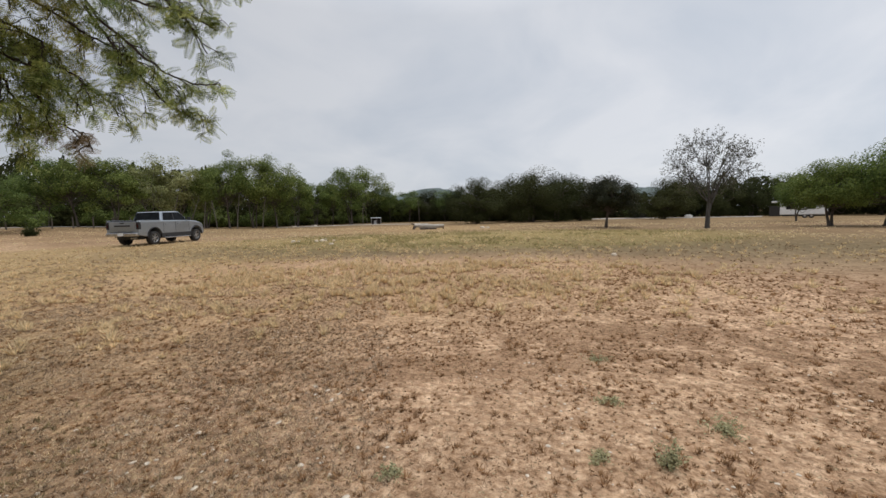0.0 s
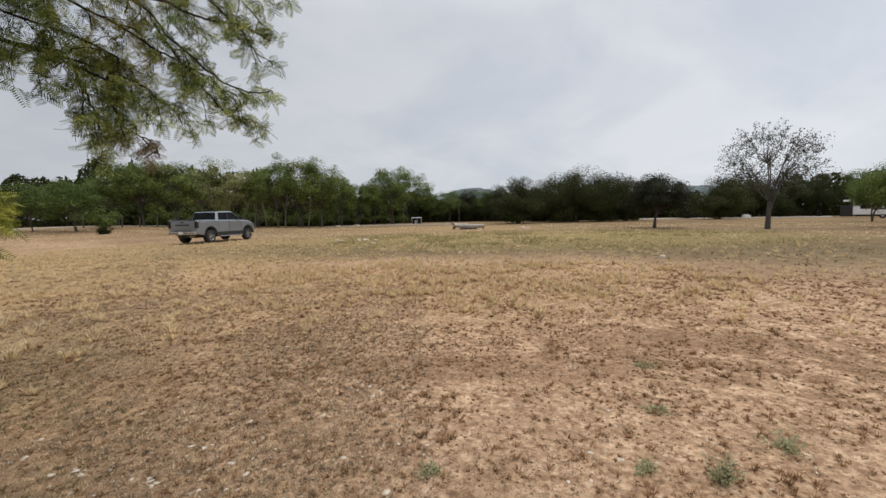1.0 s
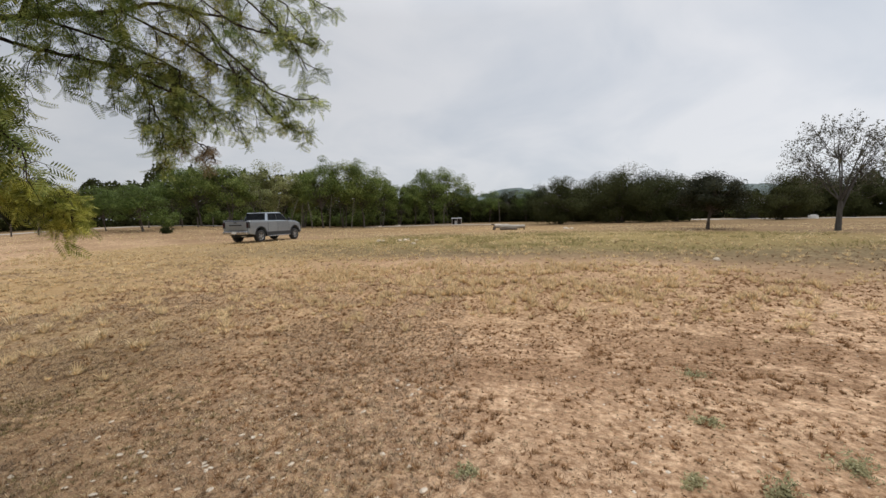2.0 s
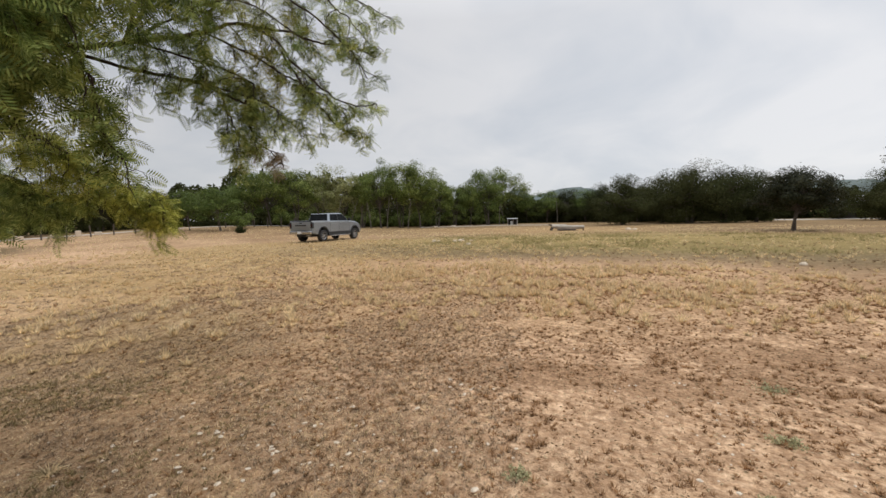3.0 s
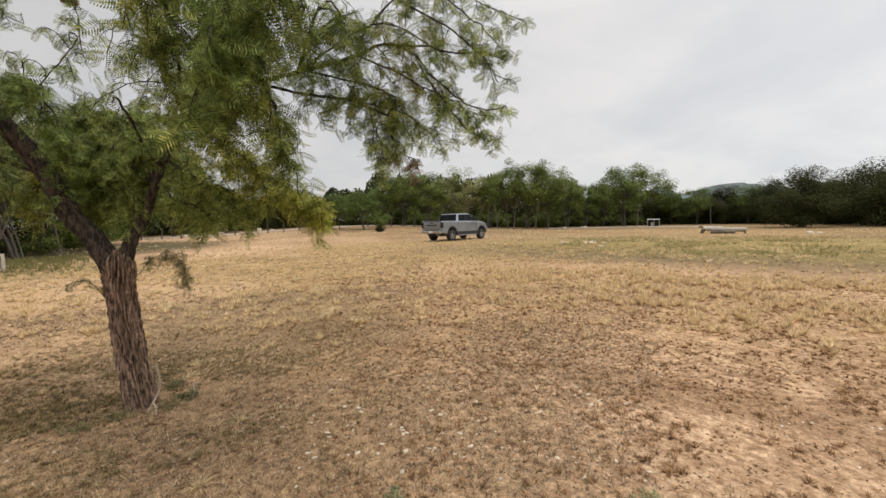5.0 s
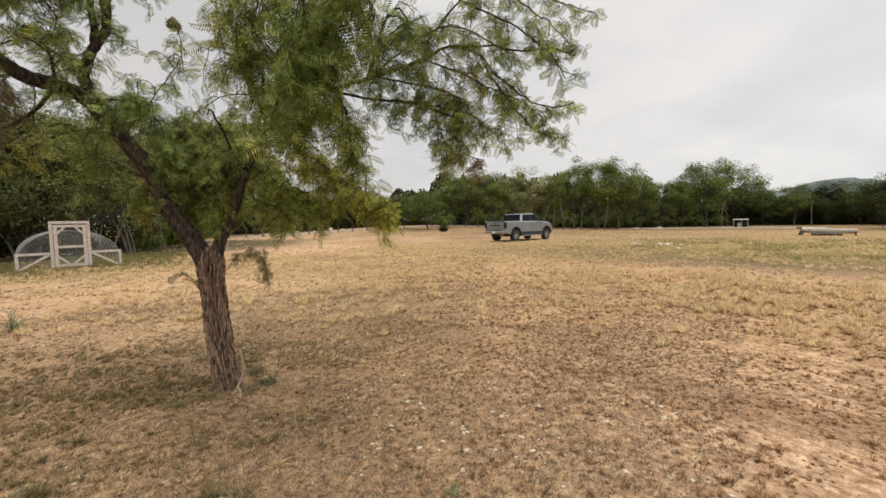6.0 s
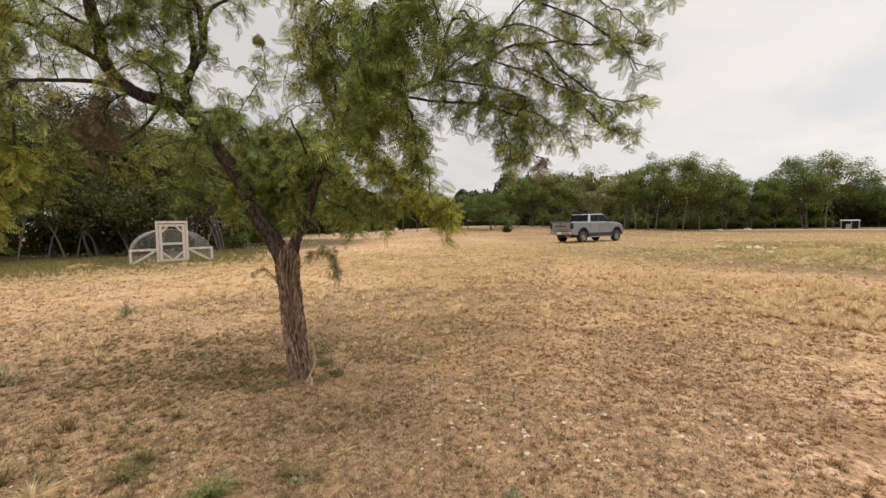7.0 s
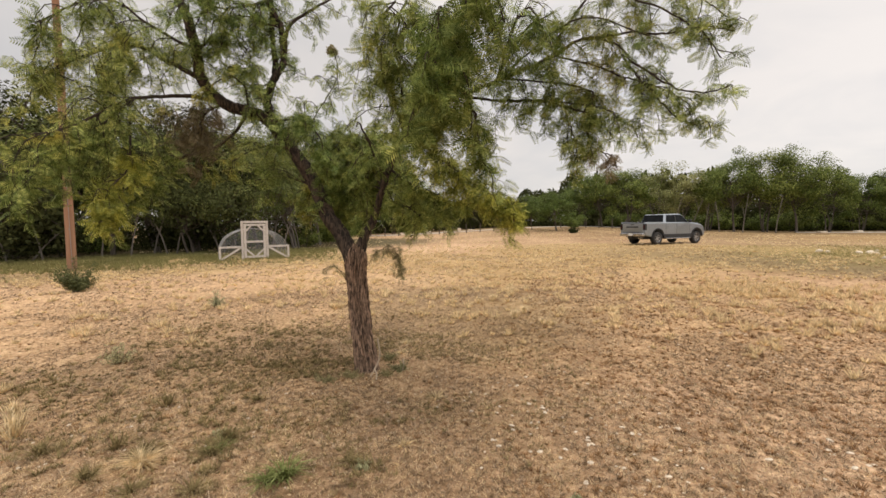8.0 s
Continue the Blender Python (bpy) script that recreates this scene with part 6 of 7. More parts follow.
def far_bits():
    x, y = polar(-31.0, 86)
    w = empty("stock_tank", Matrix.Translation(on_ground(x, y)))
    part("tank", rod((0, 0, 0), (0, 0, 0.50), 0.62, 24), M_WHITE, w)
    part("lid", rod((0, 0, 0.50), (0, 0, 0.62), 0.36, 18), M_WHITE, w)
    tagged(w, "round white stock tank beside the drive", "tank")
    x, y = polar(-26.0, 98)
    hs = empty("farmhouse", Matrix.Translation(on_ground(x, y)) @ pose(0, 0, 0, 0, 0, 30))
    part("wall", box((3.0, 3.4, 2.6), (0, 0, 1.3), 0.02), M_DARK, hs)
    part("roof", prism([(-1.9, 2.55), (0, 3.75), (1.9, 2.55)], -2.0, 2.0), M_ROOF, hs, "pale sheet-metal gable roof")
    part("window", box((0.1, 0.9, 1.1), (-1.52, 0.6, 1.3), 0.01), M_GLASS, hs)
    tagged(hs, "farmhouse with a pale metal roof behind the trees", "house")
    # fence along the west road and at the back of the field
    rng = np.random.default_rng(71)
    first = None
    spots = [(az, 58) for az in np.arange(34.0, 48.0, 1.6)] + [(az, 57) for az in np.arange(52.0, 74.0, 1.9)]
    for az, d in spots:
        x, y = polar(az, d)
        m = Matrix.Translation(on_ground(x, y, 0.1)) @ pose(0, 0, 0, rng.normal() * 2, rng.normal() * 2, rng.uniform(0, 90))
        if first is None:
            first = part("fence_post", rod((0, 0, 0), (0, 0, 1.35), 0.07, 8, 0.06), M_BARK_FAR)
            first.matrix_basis = m
            tagged(first, "grey weathered cedar fence post", "fence post", "fence posts of the west fence")
        else:
            copy_thing(first, m)
    # pale things stacked beyond the west road
    for k, (az, d, sx, sz) in enumerate(((59.0, 62, 1.0, 0.6), (60.6, 62, 0.7, 1.0), (62.4, 62.5, 1.4, 0.5), (65.0, 61, 1.0, 0.7), (68.6, 60, 1.2, 0.6), (20.0, 66, 1.2, 0.35), (17.4, 70, 1.1, 0.4))):
        x, y = polar(az, d)
        ob = part("limestone_block", box((sx * 0.7, 0.6, sz * 0.7), (0, 0, sz * 0.35 - 0.05), 0.07), M_STONE)
        ob.matrix_basis = Matrix.Translation(on_ground(x, y)) @ pose(0, 0, 0, 0, 0, az + 9 * k)
        tagged(ob, "pale limestone block by the roadside trees", "stone block", "limestone blocks by the road")


far_bits()


# ---------------------------------------------------------------- grass, weeds, stones
def scatter(count, r0, r1, a0, a1, seed, power=1.0):
    rng = np.random.default_rng(seed)
    d = (rng.uniform(0, 1, count) ** power) * (r1 - r0) + r0
    az = rng.uniform(a0, a1, count)
    return -np.sin(np.radians(az)) * d, np.cos(np.radians(az)) * d, d, rng


def tufts(name, x, y, tall, spread, blades, width, material, label, rng, lean=0.7):
    """Grass tufts: each a fan of narrow bent blades."""
    n = len(x)
    base = np.stack([x, y, height(x, y) - 0.004], -1)
    az = rng.uniform(0, 2 * np.pi, (n, blades))
    t = tall[:, None] * rng.uniform(0.45, 1.15, (n, blades))
    out = spread[:, None] * rng.uniform(0.2, 1.0, (n, blades))
    dirs = np.stack([np.cos(az), np.sin(az), 0 * az], -1)
    side = np.stack([-np.sin(az), np.cos(az), 0 * az], -1)
    p0 = base[:, None] + dirs * (out * 0.35)[..., None]
    tip = base[:, None] + dirs * (out + t * lean * rng.uniform(0.2, 1.0, (n, blades)))[..., None]
    tip[..., 2] += t
    w = width * rng.uniform(0.6, 1.4, (n, blades))[..., None]
    V = np.stack([p0 - side * w, p0 + side * w, tip], 2).reshape(-1, 3)
    F = np.arange(len(V)).reshape(-1, 3)
    tagged(put(name, mesh_np(name, V, F), material), label, "grass", kind="stuff")


def oval(x, y, cx, cy, rx, ry):
    return np.clip(1.6 - 1.0 * (((x - cx) / rx) ** 2 + ((y - cy) / ry) ** 2), 0, 1)


def grow_field():
    # brown tufts standing apart on the soil, coarser with the distance
    for r0, r1, count, blades, width, tall, seed, name in ((1.2, 5.5, 7000, 26, 0.0038, 0.017, 81, "brown_tufts"), (5.0, 13.5, 13000, 16, 0.0075, 0.026, 76, "brown_field_tufts"), (12.0, 27.0, 9000, 9, 0.012, 0.032, 75, "brown_far_tufts")):
        rng = np.random.default_rng(seed)
        d, az = np.sqrt(rng.uniform(r0 * r0, r1 * r1, count)), rng.uniform(-64, 120, count)
        x, y = -np.sin(np.radians(az)) * d, np.cos(np.radians(az)) * d
        clump = vnoise(x, y, 0.30) * 0.5 + vnoise(x + 7, y + 3, 0.9) * 0.3 + vnoise(x + 1, y + 23, 2.6) * 0.2
        west = np.clip((az - 36) / 26, 0, 1)
        fade = np.clip((d - r0) / 0.8, 0, 1) * np.clip((r1 - d) / (0.12 * r1), 0, 1)
        keep = (clump > 0.40) & (rng.random(count) > (0.88 if r0 < 2 else 0.97) * west) & (rng.random(count) < fade * (1 - 0.35 * oval(x, y, 1.0, 3.1, 1.8, 1.2)))
        x, y, clump = x[keep], y[keep], clump[keep]
        big = np.clip(np.exp(rng.normal(size=len(x)) * 0.5) * (0.6 + 2.0 * (clump - 0.38)), 0.35, 2.3)
        tufts(name, x, y, tall * big, tall * 1.15 * big, blades, width, M_TUFT if r0 < 10 else M_BROWN, "dead brown grass tufts standing apart on sandy soil", rng, 0.7)
    # smaller ones between them
    x, y, d, rng = scatter(34000, 1.3, 12.0, -64, 120, 79, 0.6)
    keep = (vnoise(x, y, 0.17) * 0.6 + vnoise(x + 7, y + 3, 0.6) * 0.4 > 0.51 + 0.07 * oval(x, y, 1.0, 3.1, 1.8, 1.2)) & (rng.random(len(x)) > 0.85 * np.clip((np.degrees(np.arctan2(-x, y)) - 42) / 22, 0, 1))
    x, y = x[keep], y[keep]
    big = np.minimum(np.exp(rng.normal(size=len(x)) * 0.42), 1.7)
    tufts("brown_grass", x, y, 0.022 * big, 0.019 * big, 14, 0.0040, M_TUFT, "short dead brown grass on sandy soil", rng, 0.8)
    # olive grass round the mesquite's foot, partly standing in for the crown's shade
    rng = np.random.default_rng(78)
    x, y = -4.5 + rng.normal(size=5200) * 1.15, 1.2 + rng.normal(size=5200) * 1.0
    keep = (vnoise(x, y, 0.5) > 0.45) & (np.hypot(x + 4.27, y - 1.18) > 0.16)
    x, y = x[keep], y[keep]
    tufts("shade_grass", x, y, 0.015 + 0.03 * rng.random(len(x)), 0.02 + 0.03 * rng.random(len(x)), 12, 0.003, M_OLIVE, "thin olive grass round the foot of the mesquite, its tone partly crown shade", rng, 0.9)
    x, y, d, rng = scatter(80000, 1.2, 11.0, -64, 120, 88, 0.62)
    keep = vnoise(x + 40, y + 13, 0.3) * 0.6 + vnoise(x + 4, y + 3, 1.1) * 0.4 > 0.44 + 0.12 * oval(x, y, 1.0, 3.1, 1.8, 1.2)
    x, y = x[keep], y[keep]
    n = len(x)
    tufts("dead_thatch", x, y, 0.006 + 0.014 * rng.random(n), 0.014 + 0.025 * rng.random(n), 5, 0.0029, M_BROWN, "flattened dead grass thatch on the soil", rng, 1.8)
    # dense mat of dead stems, pale and dark mixed, on the western side
    x, y, d, rng = scatter(57000, 1.3, 10.0, 8, 122, 80, 0.62)
    keep = vnoise(x + 70, y + 33, 0.4) * 0.55 + vnoise(x + 14, y + 3, 1.3) * 0.45 > 0.34
    x, y = x[keep], y[keep]
    n = len(x)
    tufts("matted_grass", x, y, 0.010 + 0.022 * rng.random(n), 0.012 + 0.022 * rng.random(n), 6, 0.0038, M_HAY, "matted dead grass stems lying on the soil", rng, 1.5)
    # coarse olive tufts and dark hollows of the turf behind the mesquite
    rng = np.random.default_rng(68)
    x, y = rng.uniform(-8.5, -1.6, 4200), rng.uniform(-3.2, 1.6, 4200)
    keep = (rng.random(4200) < oval(x, y, -4.3, -0.9, 3.2, 2.1)) & (vnoise(x + 12, y + 9, 0.30) * 0.6 + vnoise(x + 2, y + 31, 0.9) * 0.4 > 0.52)
    x, y = x[keep], y[keep]
    big = np.clip(np.exp(rng.normal(size=len(x)) * 0.45), 0.4, 2.2)
    tufts("olive_turf_tufts", x, y, 0.034 * big, 0.036 * big, 22, 0.0036, M_OLIVE, "coarse olive tufts in the dead turf", rng, 0.8)
    # pale broken strands close by
    rng = np.random.default_rng(72)
    d, az = np.sqrt(rng.uniform(1.6, 42, 26000)), rng.uniform(16, 122, 26000)
    x, y = -np.sin(np.radians(az)) * d, np.cos(np.radians(az)) * d
    tufts("turf_fibres", x, y, 0.008 + 0.018 * rng.random(26000), 0.012 + 0.03 * rng.random(26000), 5, 0.0022, M_HAY, "short dead fibres of the dry turf", rng, 1.6)
    rng = np.random.default_rng(73)
    d, az = np.sqrt(rng.uniform(1.6, 30, 16000)), rng.uniform(12, 122, 16000)
    x, y = -np.sin(np.radians(az)) * d, np.cos(np.radians(az)) * d
    n = len(x)
    tufts("pale_strands", x, y, 0.008 + 0.016 * rng.random(n), 0.02 + 0.04 * rng.random(n), 4, 0.0020, M_STRAW, "pale broken straw strands on the dry turf", rng, 1.8)
    # combed straw lying further out on the western side
    rng = np.random.default_rng(74)
    d, az = np.sqrt(rng.uniform(64, 460, 26000)), rng.uniform(38, 121, 26000)
    x, y = -np.sin(np.radians(az)) * d, np.cos(np.radians(az)) * d
    keep = vnoise(x + 5, y + 60, 0.9) * 0.5 + vnoise(x + 44, y + 3, 0.3) * 0.5 > 0.44
    x, y = x[keep], y[keep]
    n = len(x)
    tufts("combed_straw", x, y, 0.016 + 0.032 * rng.random(n), 0.03 + 0.05 * rng.random(n), 6, 0.0075, M_HAY, "combed dead straw lying over the western field", rng, 1.6)
    # straw bunches, each a full rounded tussock
    x, y, d, rng = scatter(26000, 5.0, 30.0, -62, 118, 82, 0.62)
    dens = 0.16 + 0.55 * np.clip((d - 6) / 3, 0, 1) * np.clip((24 - d) / 6, 0, 1) + 1.0 * oval(x, y, -0.5, 10.0, 6.0, 3.6) + 1.0 * oval(x, y, -6.5, 6.0, 5.0, 3.4) + 0.9 * oval(x, y, -13.0, 9.0, 9.0, 7.0) + 0.45 * oval(x, y, -14.0, 19.0, 10.0, 7.0)
    dens *= 1 - 0.55 * oval(x, y, 13.0, 16.0, 12.0, 8.0)
    keep = (rng.random(len(x)) < dens * 0.75) & (vnoise(x + 3, y, 0.6) * 0.5 + vnoise(x + 8, y + 2, 0.25) * 0.5 > 0.50)
    x, y = x[keep], y[keep]
    big = np.clip(np.exp(rng.normal(size=len(x)) * 0.40), 0.5, 2.0)
    tufts("straw_grass", x, y, 0.080 * big, 0.072 * big, 44, 0.0066, M_TUSSOCK, "dry straw-coloured bunch grass", rng, 0.75)
    # upright pale bunches in the middle of the field
    rng = np.random.default_rng(77)
    x, y = rng.uniform(-6.5, 6.5, 2600), rng.uniform(6.5, 13.5, 2600)
    keep = (rng.random(2600) < 0.8 * oval(x, y, -0.2, 9.9, 5.2, 2.7)) & (vnoise(x + 2, y + 9, 0.8) > 0.40)
    x, y = x[keep], y[keep]
    tufts("upright_straw", x, y, 0.10 + 0.11 * rng.random(len(x)), 0.045 + 0.05 * rng.random(len(x)), 42, 0.0066, M_TUSSOCK, "upright pale straw bunches in the pasture", rng, 0.45)
    # coarser tufts of the far field
    x, y, d, rng = scatter(16000, 22.0, 58.0, -60, 100, 89, 0.7)
    keep = vnoise(x + 11, y, 2.2) * 0.6 + vnoise(x, y + 5, 0.7) * 0.4 > 0.5
    x, y = x[keep], y[keep]
    tufts("far_grass", x, y, 0.05 + 0.09 * rng.random(len(x)), 0.06 + 0.08 * rng.random(len(x)), 12, 0.008, M_STRAW, "dry grass tufts of the far field", rng, 0.8)
    # tangled fine straw lying near the tree
    x, y, d, rng = scatter(26000, 1.6, 12.0, 20, 122, 83, 0.8)
    keep = vnoise(x + 20, y + 5, 0.35) > 0.42
    x, y = x[keep], y[keep]
    tufts("fine_straw", x, y, 0.012 + 0.02 * rng.random(len(x)), 0.03 + 0.04 * rng.random(len(x)), 6, 0.0016, M_STRAW, "fine dry straw lying on the ground", rng, 2.2)
    # green weeds of the middle band and the edge of the woods
    x, y, d, rng = scatter(26000, 14.0, 42.0, -40, 30, 84, 0.7)
    keep = (rng.random(len(x)) < 0.9 * oval(x, y, 3.0, 27.0, 14.0, 9.0)) & (vnoise(x, y, 2.6) * 0.65 + vnoise(x + 4, y, 0.6) * 0.35 > 0.53)
    x, y = x[keep], y[keep]
    tufts("green_weeds", x, y, 0.06 + 0.16 * rng.random(len(x)) ** 1.5, 0.04 + 0.05 * rng.random(len(x)), 10, 0.005, M_GREENGRASS, "sparse green weeds in the middle of the field", rng, 0.8)
    x, y, d, rng = scatter(34000, 16.5, 30.0, 74, 120, 85, 1.0)
    keep = (rng.random(len(x)) < np.clip((d - 17.5) / 8, 0, 1) ** 1.5) & (vnoise(x, y, 1.2) > 0.3) & (rng.random(len(x)) < np.clip((np.degrees(np.arctan2(-x, y)) - 76) / 9, 0, 1))
    x, y = x[keep], y[keep]
    tufts("edge_grass", x, y, 0.08 + 0.16 * rng.random(len(x)), 0.05 + 0.05 * rng.random(len(x)), 9, 0.006, M_EDGE, "green grass along the edge of the woods", rng, 0.6)
    # litter: small curled leaves and chips
    x, y, d, rng = scatter(46000, 1.2, 11.0, -62, 122, 86, 0.7)
    c = np.stack([x, y, height(x, y) + 0.004], -1)
    V, F = leaf_quads(c, 0.0118, rng, 0.9)
    tagged(put("leaf_litter", mesh_np("leaf_litter", V, F), M_LITTER), "small dry leaf litter and chips on the soil", "litter", kind="stuff")
    # gravel chips
    x, y, d, rng = scatter(2600, 1.4, 10.0, -60, 120, 87, 0.8)
    keep = vnoise(x + 31, y + 17, 0.8) > 0.62
    stones_mesh(x[keep], y[keep], 0.006 + 0.010 * rng.random(keep.sum()) ** 2, rng)


def stones_mesh(x, y, r, rng):
    T = np.array([(1, 0, 0), (0, 1, 0), (-1, 0, 0), (0, -1, 0), (0, 0, 0.7), (0.7, 0.7, 0.3), (-0.7, 0.6, 0.35), (-0.6, -0.7, 0.3), (0.7, -0.7, 0.32)])
    F = np.array([(0, 5, 4), (5, 1, 4), (1, 6, 4), (6, 2, 4), (2, 7, 4), (7, 3, 4), (3, 8, 4), (8, 0, 4)])
    n = len(x)
    V = T[None] * r[:, None, None] * rng.uniform(0.6, 1.4, (n, 9, 3)) + np.stack([x, y, height(x, y) + 0.001], -1)[:, None]
    FF = F[None] + (np.arange(n) * 9)[:, None, None]
    tagged(put("gravel", mesh_np("gravel", V.reshape(-1, 3), FF.reshape(-1, 3)), M_STONE), "small pale limestone chips in the soil", "gravel", kind="stuff")


grow_field()


def pebble(x, y, r, rng):
    bm = bmesh.new()
    bmesh.ops.create_icosphere(bm, subdivisions=2, radius=1.0)
    ph = rng.uniform(0, 9, 3)
    for v in bm.verts:
        k = 1 + 0.25 * noise.noise(Vector(v.co) * 1.3 + Vector(ph))
        v.co = Vector((v.co.x * k * 1.25, v.co.y * k * 0.9, v.co.z * k * (0.42 if r < 0.05 else 0.8)))
    bmesh.ops.scale(bm, vec=(r, r, r), verts=bm.verts)
    ob = part("limestone_pebble", bm, M_STONE)
    ob.matrix_basis = Matrix.Translation(on_ground(x, y, -r * 0.12)) @ pose(0, 0, 0, rng.normal() * 8, rng.normal() * 8, rng.uniform(0, 360))
    tagged(ob, "flat white limestone pebble lying on the dry soil", "stone", "limestone pebbles")


def lay_pebbles():
    rng = np.random.default_rng(91)
    for cx, cy, sx, sy, n in ((-2.55, 2.05, 0.45, 0.30, 24), (-2.1, 2.5, 0.7, 0.35, 14), (-1.0, 3.5, 0.28, 0.22, 12), (-0.9, 2.5, 0.6, 0.4, 8), (-3.2, 2.2, 0.5, 0.5, 10), (-1.5, 2.2, 0.5, 0.4, 10), (-2.2, 1.7, 0.5, 0.4, 10)):
        for _ in range(n):
            pebble(cx + rng.normal() * sx * 0.6, cy + rng.normal() * sy * 0.6, rng.uniform(0.008, 0.021), rng)
    for x, y, r in ((5.88, 13.99, 0.09), (-7.6, 25.7, 0.16), (-7.3, 25.4, 0.12), (-7.9, 25.5, 0.12), (-9.2, 25.1, 0.13), (-8.9, 25.2, 0.10), (-7.9, 27.5, 0.10), (-6.3, 23.0, 0.12), (4.3, 44.0, 0.22), (4.8, 43.6, 0.18), (-6.9, 25.9, 0.1)):
        pebble(x, y, r, rng)


lay_pebbles()


def build_bunch(x, y, tall, spread, blades, width, material, label, seed):
    """One bunch of grass: curved blades from one root, each in two pieces."""
    rng = np.random.default_rng(seed)
    a = rng.uniform(0, 2 * np.pi, blades)
    out = np.stack([np.cos(a), np.sin(a), 0 * a], -1)
    side = np.stack([-np.sin(a), np.cos(a), 0 * a], -1) * width
    r, h = spread * rng.uniform(0.05, 1, blades)[:, None], tall * rng.uniform(0.5, 1.1, blades)[:, None]
    p0 = out * r * 0.25
    p1 = out * r * 0.65 + [0, 0, 1] * h * 0.7
    p2 = out * r * 1.45 + [0, 0, 1] * h * rng.uniform(0.55, 1.0, blades)[:, None]
    V = np.stack([p0 - side, p0 + side, p1 + side * 0.8, p1 - side * 0.8, p2], 1).reshape(-1, 3)
    k = np.arange(blades)[:, None] * 5
    F = np.vstack([k + [0, 1, 2], k + [0, 2, 3], k + [3, 2, 4]])
    ob = put("bunchgrass", mesh_np("bunchgrass", V, F), material)
    ob.matrix_basis = pose(*on_ground(x, y, 0.006))
    return tagged(ob, label, "grass", "grass bunches in the turf")


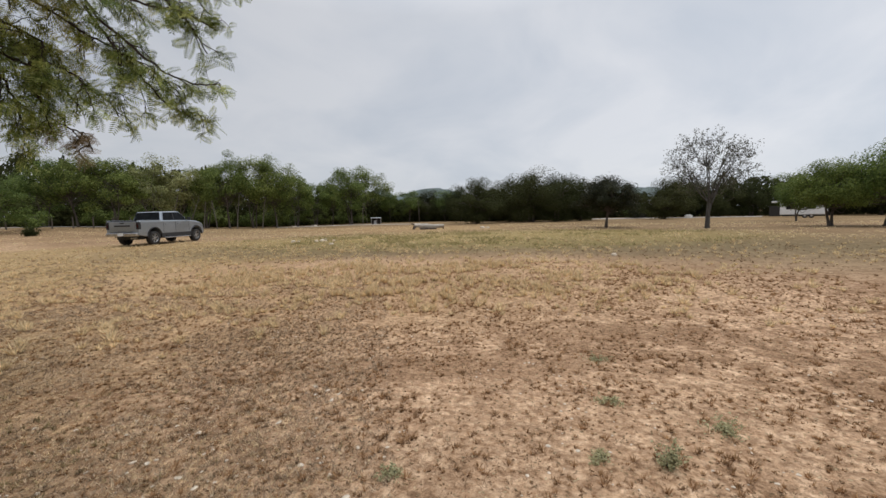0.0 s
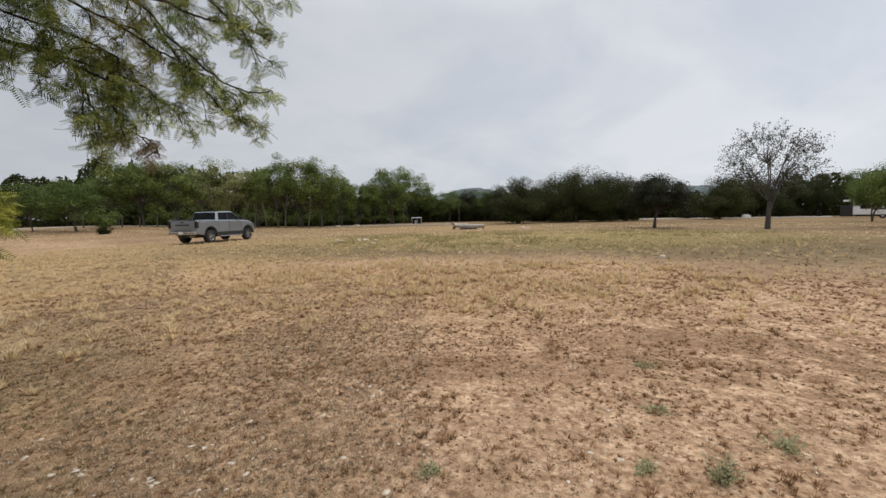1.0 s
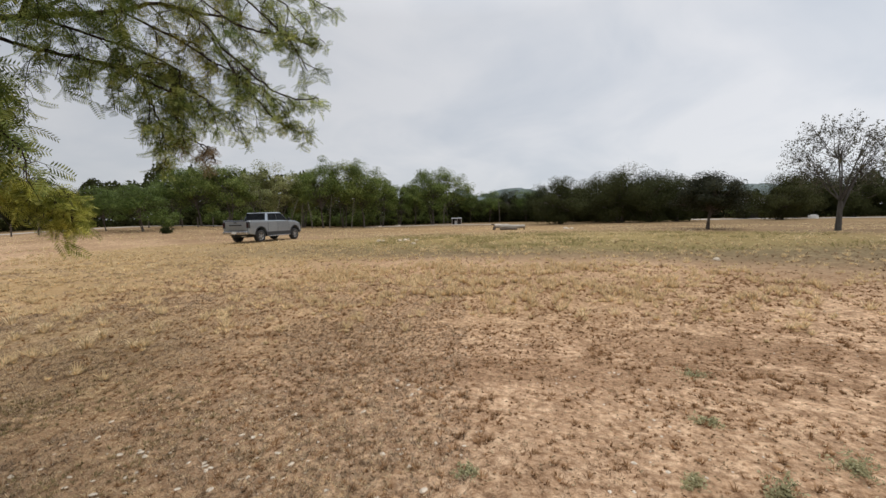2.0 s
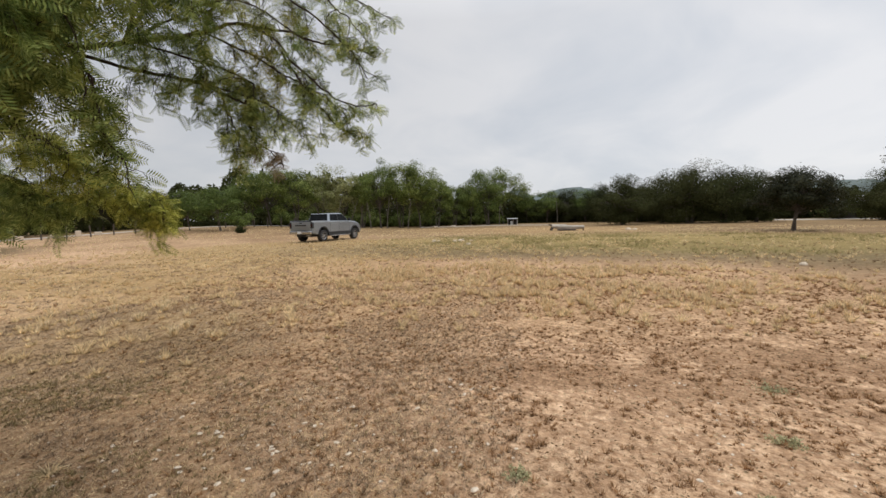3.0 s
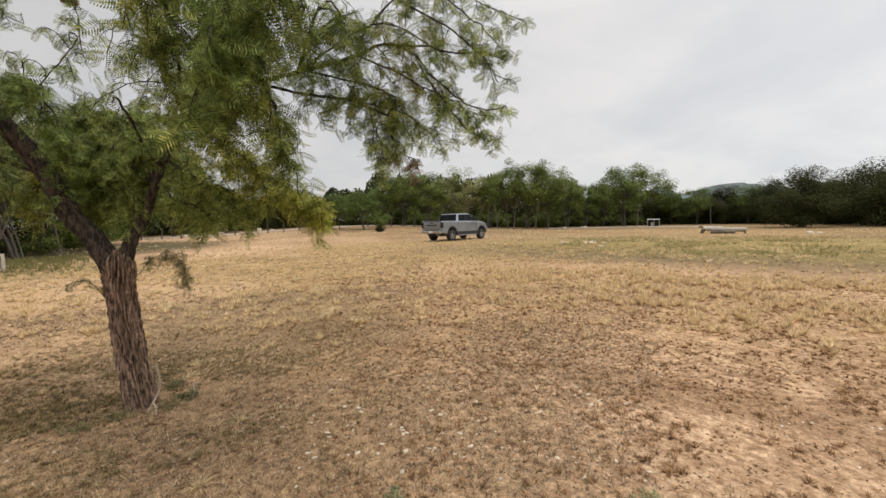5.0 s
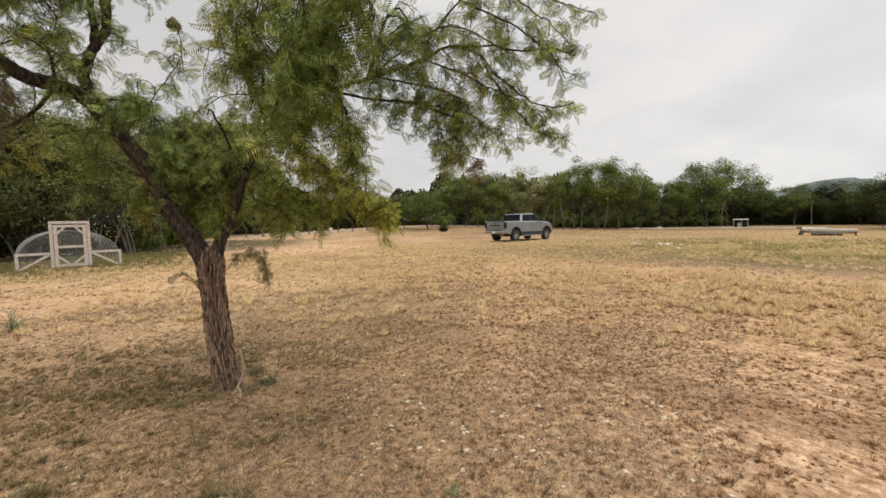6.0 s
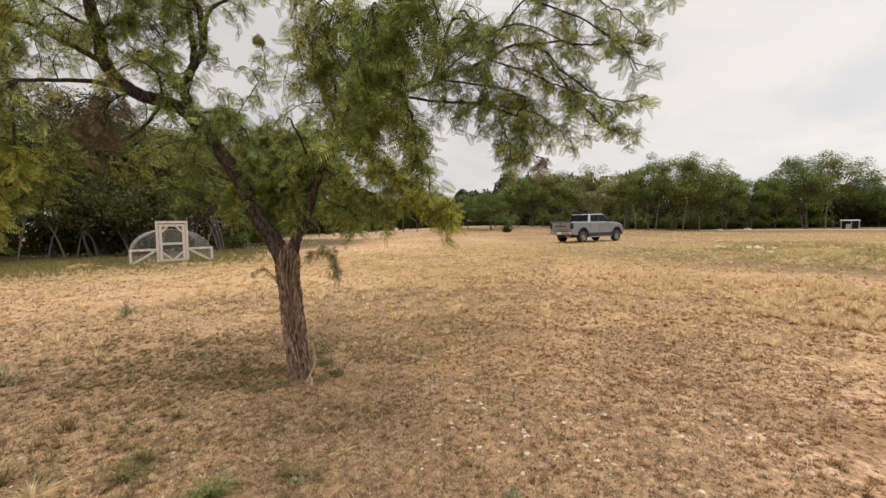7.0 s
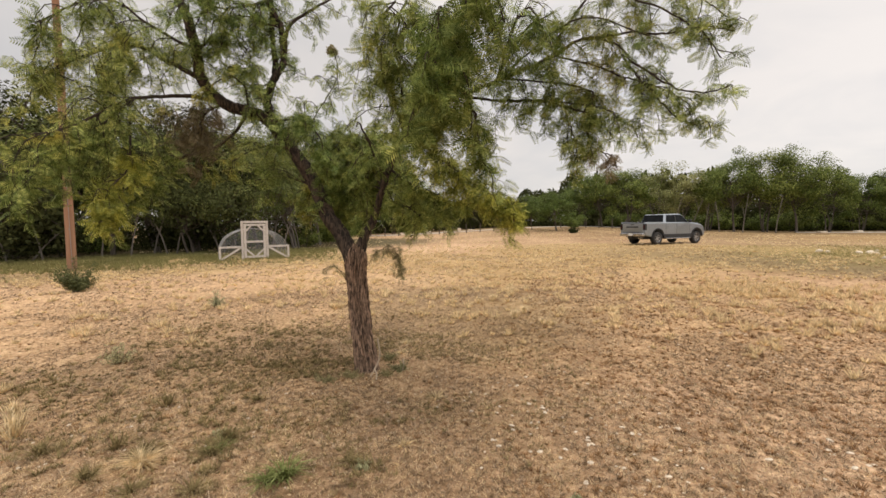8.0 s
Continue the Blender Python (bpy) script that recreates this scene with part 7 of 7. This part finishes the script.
def weed_clumps():
    rng = np.random.default_rng(95)
    for x, y, h, w in ((-2.51, 0.61, 0.05, 0.08), (-3.42, -0.21, 0.06, 0.10), (1.35, 2.36, 0.24, 0.11), (1.96, 2.75, 0.14, 0.17), (1.34, 3.23, 0.07, 0.14), (-0.35, 2.35, 0.08, 0.10), (-4.05, 1.50, 0.13, 0.16), (-4.10, 0.98, 0.12, 0.15), (-4.00, 1.30, 0.08, 0.14), (-4.15, 0.72, 0.08, 0.16), (-5.92, -1.35, 0.30, 0.18), (-9.06, -0.45, 0.42, 0.24), (1.6, 4.2, 0.05, 0.2), (-4.45, 1.5, 0.14, 0.14), (-1.55, 1.55, 0.05, 0.09), (0.95, 2.45, 0.08, 0.10)):
        build_shrub("weed", x, y, h, w, 520, 0.012 if h < 0.26 else 0.016, M_SHRUB if -4.6 < x < -3.9 else M_WEED, "small grey-green weed growing in the dry ground", int(rng.integers(1, 9999)))
    for x, y, h, w, n, m, label in (
        (-2.61, 0.15, 0.12, 0.17, 260, M_GREENTUFT, "fresh green grass bunch in the dry turf"),
        (-2.62, 0.04, 0.07, 0.14, 140, M_GREENTUFT, "fresh green grass bunch in the dry turf"),
        (-3.31, -0.17, 0.11, 0.13, 150, M_OLIVE, "olive grass bunch in the dry turf"),
        (-3.15, -0.28, 0.08, 0.15, 130, M_OLIVE, "olive grass bunch in the dry turf"),
        (-3.20, -0.22, 0.07, 0.12, 110, M_GREENTUFT, "fresh green grass bunch in the dry turf"),
        (-3.40, -0.67, 0.08, 0.13, 120, M_OLIVE, "olive grass bunch in the dry turf"),
        (-3.54, -0.89, 0.12, 0.12, 120, M_OLIVE, "olive grass bunch in the dry turf"),
        (-4.20, -0.66, 0.12, 0.16, 130, M_OLIVE, "olive grass bunch in the dry turf"),
        (-3.94, 0.05, 0.06, 0.12, 90, M_OLIVE, "olive grass bunch in the dry turf"),
        (-2.72, -0.36, 0.06, 0.15, 110, M_OLIVE, "olive grass bunch in the dry turf"),
        (-2.58, 0.56, 0.05, 0.12, 90, M_OLIVE, "olive grass bunch in the dry turf"),
        (-3.20, -0.98, 0.07, 0.14, 120, M_OLIVE, "olive grass bunch in the dry turf"),
        (-3.73, -1.36, 0.08, 0.16, 120, M_OLIVE, "olive grass bunch in the dry turf"),
        (-2.90, -0.69, 0.06, 0.14, 110, M_OLIVE, "olive grass bunch in the dry turf"),
        (-7.71, 3.77, 0.20, 0.15, 260, M_STRAW, "pale straw bunch in the open pasture"),
        (-7.66, 4.07, 0.16, 0.16, 220, M_STRAW, "pale straw bunch in the open pasture"),
        (-7.63, 4.38, 0.17, 0.15, 220, M_STRAW, "pale straw bunch in the open pasture"),
        (-6.78, 4.19, 0.16, 0.17, 220, M_STRAW, "pale straw bunch in the open pasture"),
        (-6.76, 4.53, 0.18, 0.15, 220, M_STRAW, "pale straw bunch in the open pasture"),
        (-5.30, 3.97, 0.20, 0.17, 260, M_STRAW, "pale straw bunch in the open pasture"),
        (-5.53, 4.35, 0.17, 0.15, 220, M_STRAW, "pale straw bunch in the open pasture"),
        (-7.09, 5.21, 0.17, 0.16, 220, M_STRAW, "pale straw bunch in the open pasture"),
        (-6.54, 3.83, 0.13, 0.16, 180, M_STRAW, "pale straw bunch in the open pasture"),
        (-4.75, 4.10, 0.12, 0.16, 160, M_STRAW, "pale straw bunch in the open pasture"),
        (-5.31, 4.99, 0.14, 0.15, 160, M_STRAW, "pale straw bunch in the open pasture"),
        (-4.56, 1.71, 0.05, 0.13, 90, M_STRAW, "pale curled straw bunch lying on the soil"),
        (-3.20, 1.50, 0.05, 0.13, 90, M_STRAW, "pale curled straw bunch lying on the soil"),
        (-6.50, 1.18, 0.05, 0.13, 90, M_STRAW, "pale curled straw bunch lying on the soil"),
        (-3.22, -0.69, 0.09, 0.17, 320, M_STRAW, "pale curled straw bunch lying on the soil"), (-4.16, -1.65, 0.26, 0.20, 170, M_STRAW, "tall straw grass bunch"), (-4.5, -1.75, 0.22, 0.18, 130, M_STRAW, "tall straw grass bunch"), (-2.60, 0.95, 0.05, 0.11, 60, M_STRAW, "pale curled straw bunch lying on the soil"),
        (-4.9, 1.9, 0.08, 0.14, 70, M_STRAW, "pale curled straw bunch lying on the soil"), (-5.75, 0.89, 0.06, 0.15, 70, M_STRAW, "pale curled straw bunch lying on the soil"), (-7.90, 4.87, 0.24, 0.20, 150, M_STRAW, "tall straw grass bunch"), (-7.36, 5.44, 0.28, 0.22, 170, M_STRAW, "tall straw grass bunch"), (-7.50, 5.95, 0.20, 0.20, 120, M_STRAW, "tall straw grass bunch"), (-6.30, 5.00, 0.17, 0.18, 110, M_STRAW, "tall straw grass bunch"), 
    ):
        build_bunch(x, y, h, w, n if h < 0.12 else int(n * 0.36), 0.0028 if h < 0.12 else 0.0050, m, label, int(rng.integers(1, 9999)))


weed_clumps()
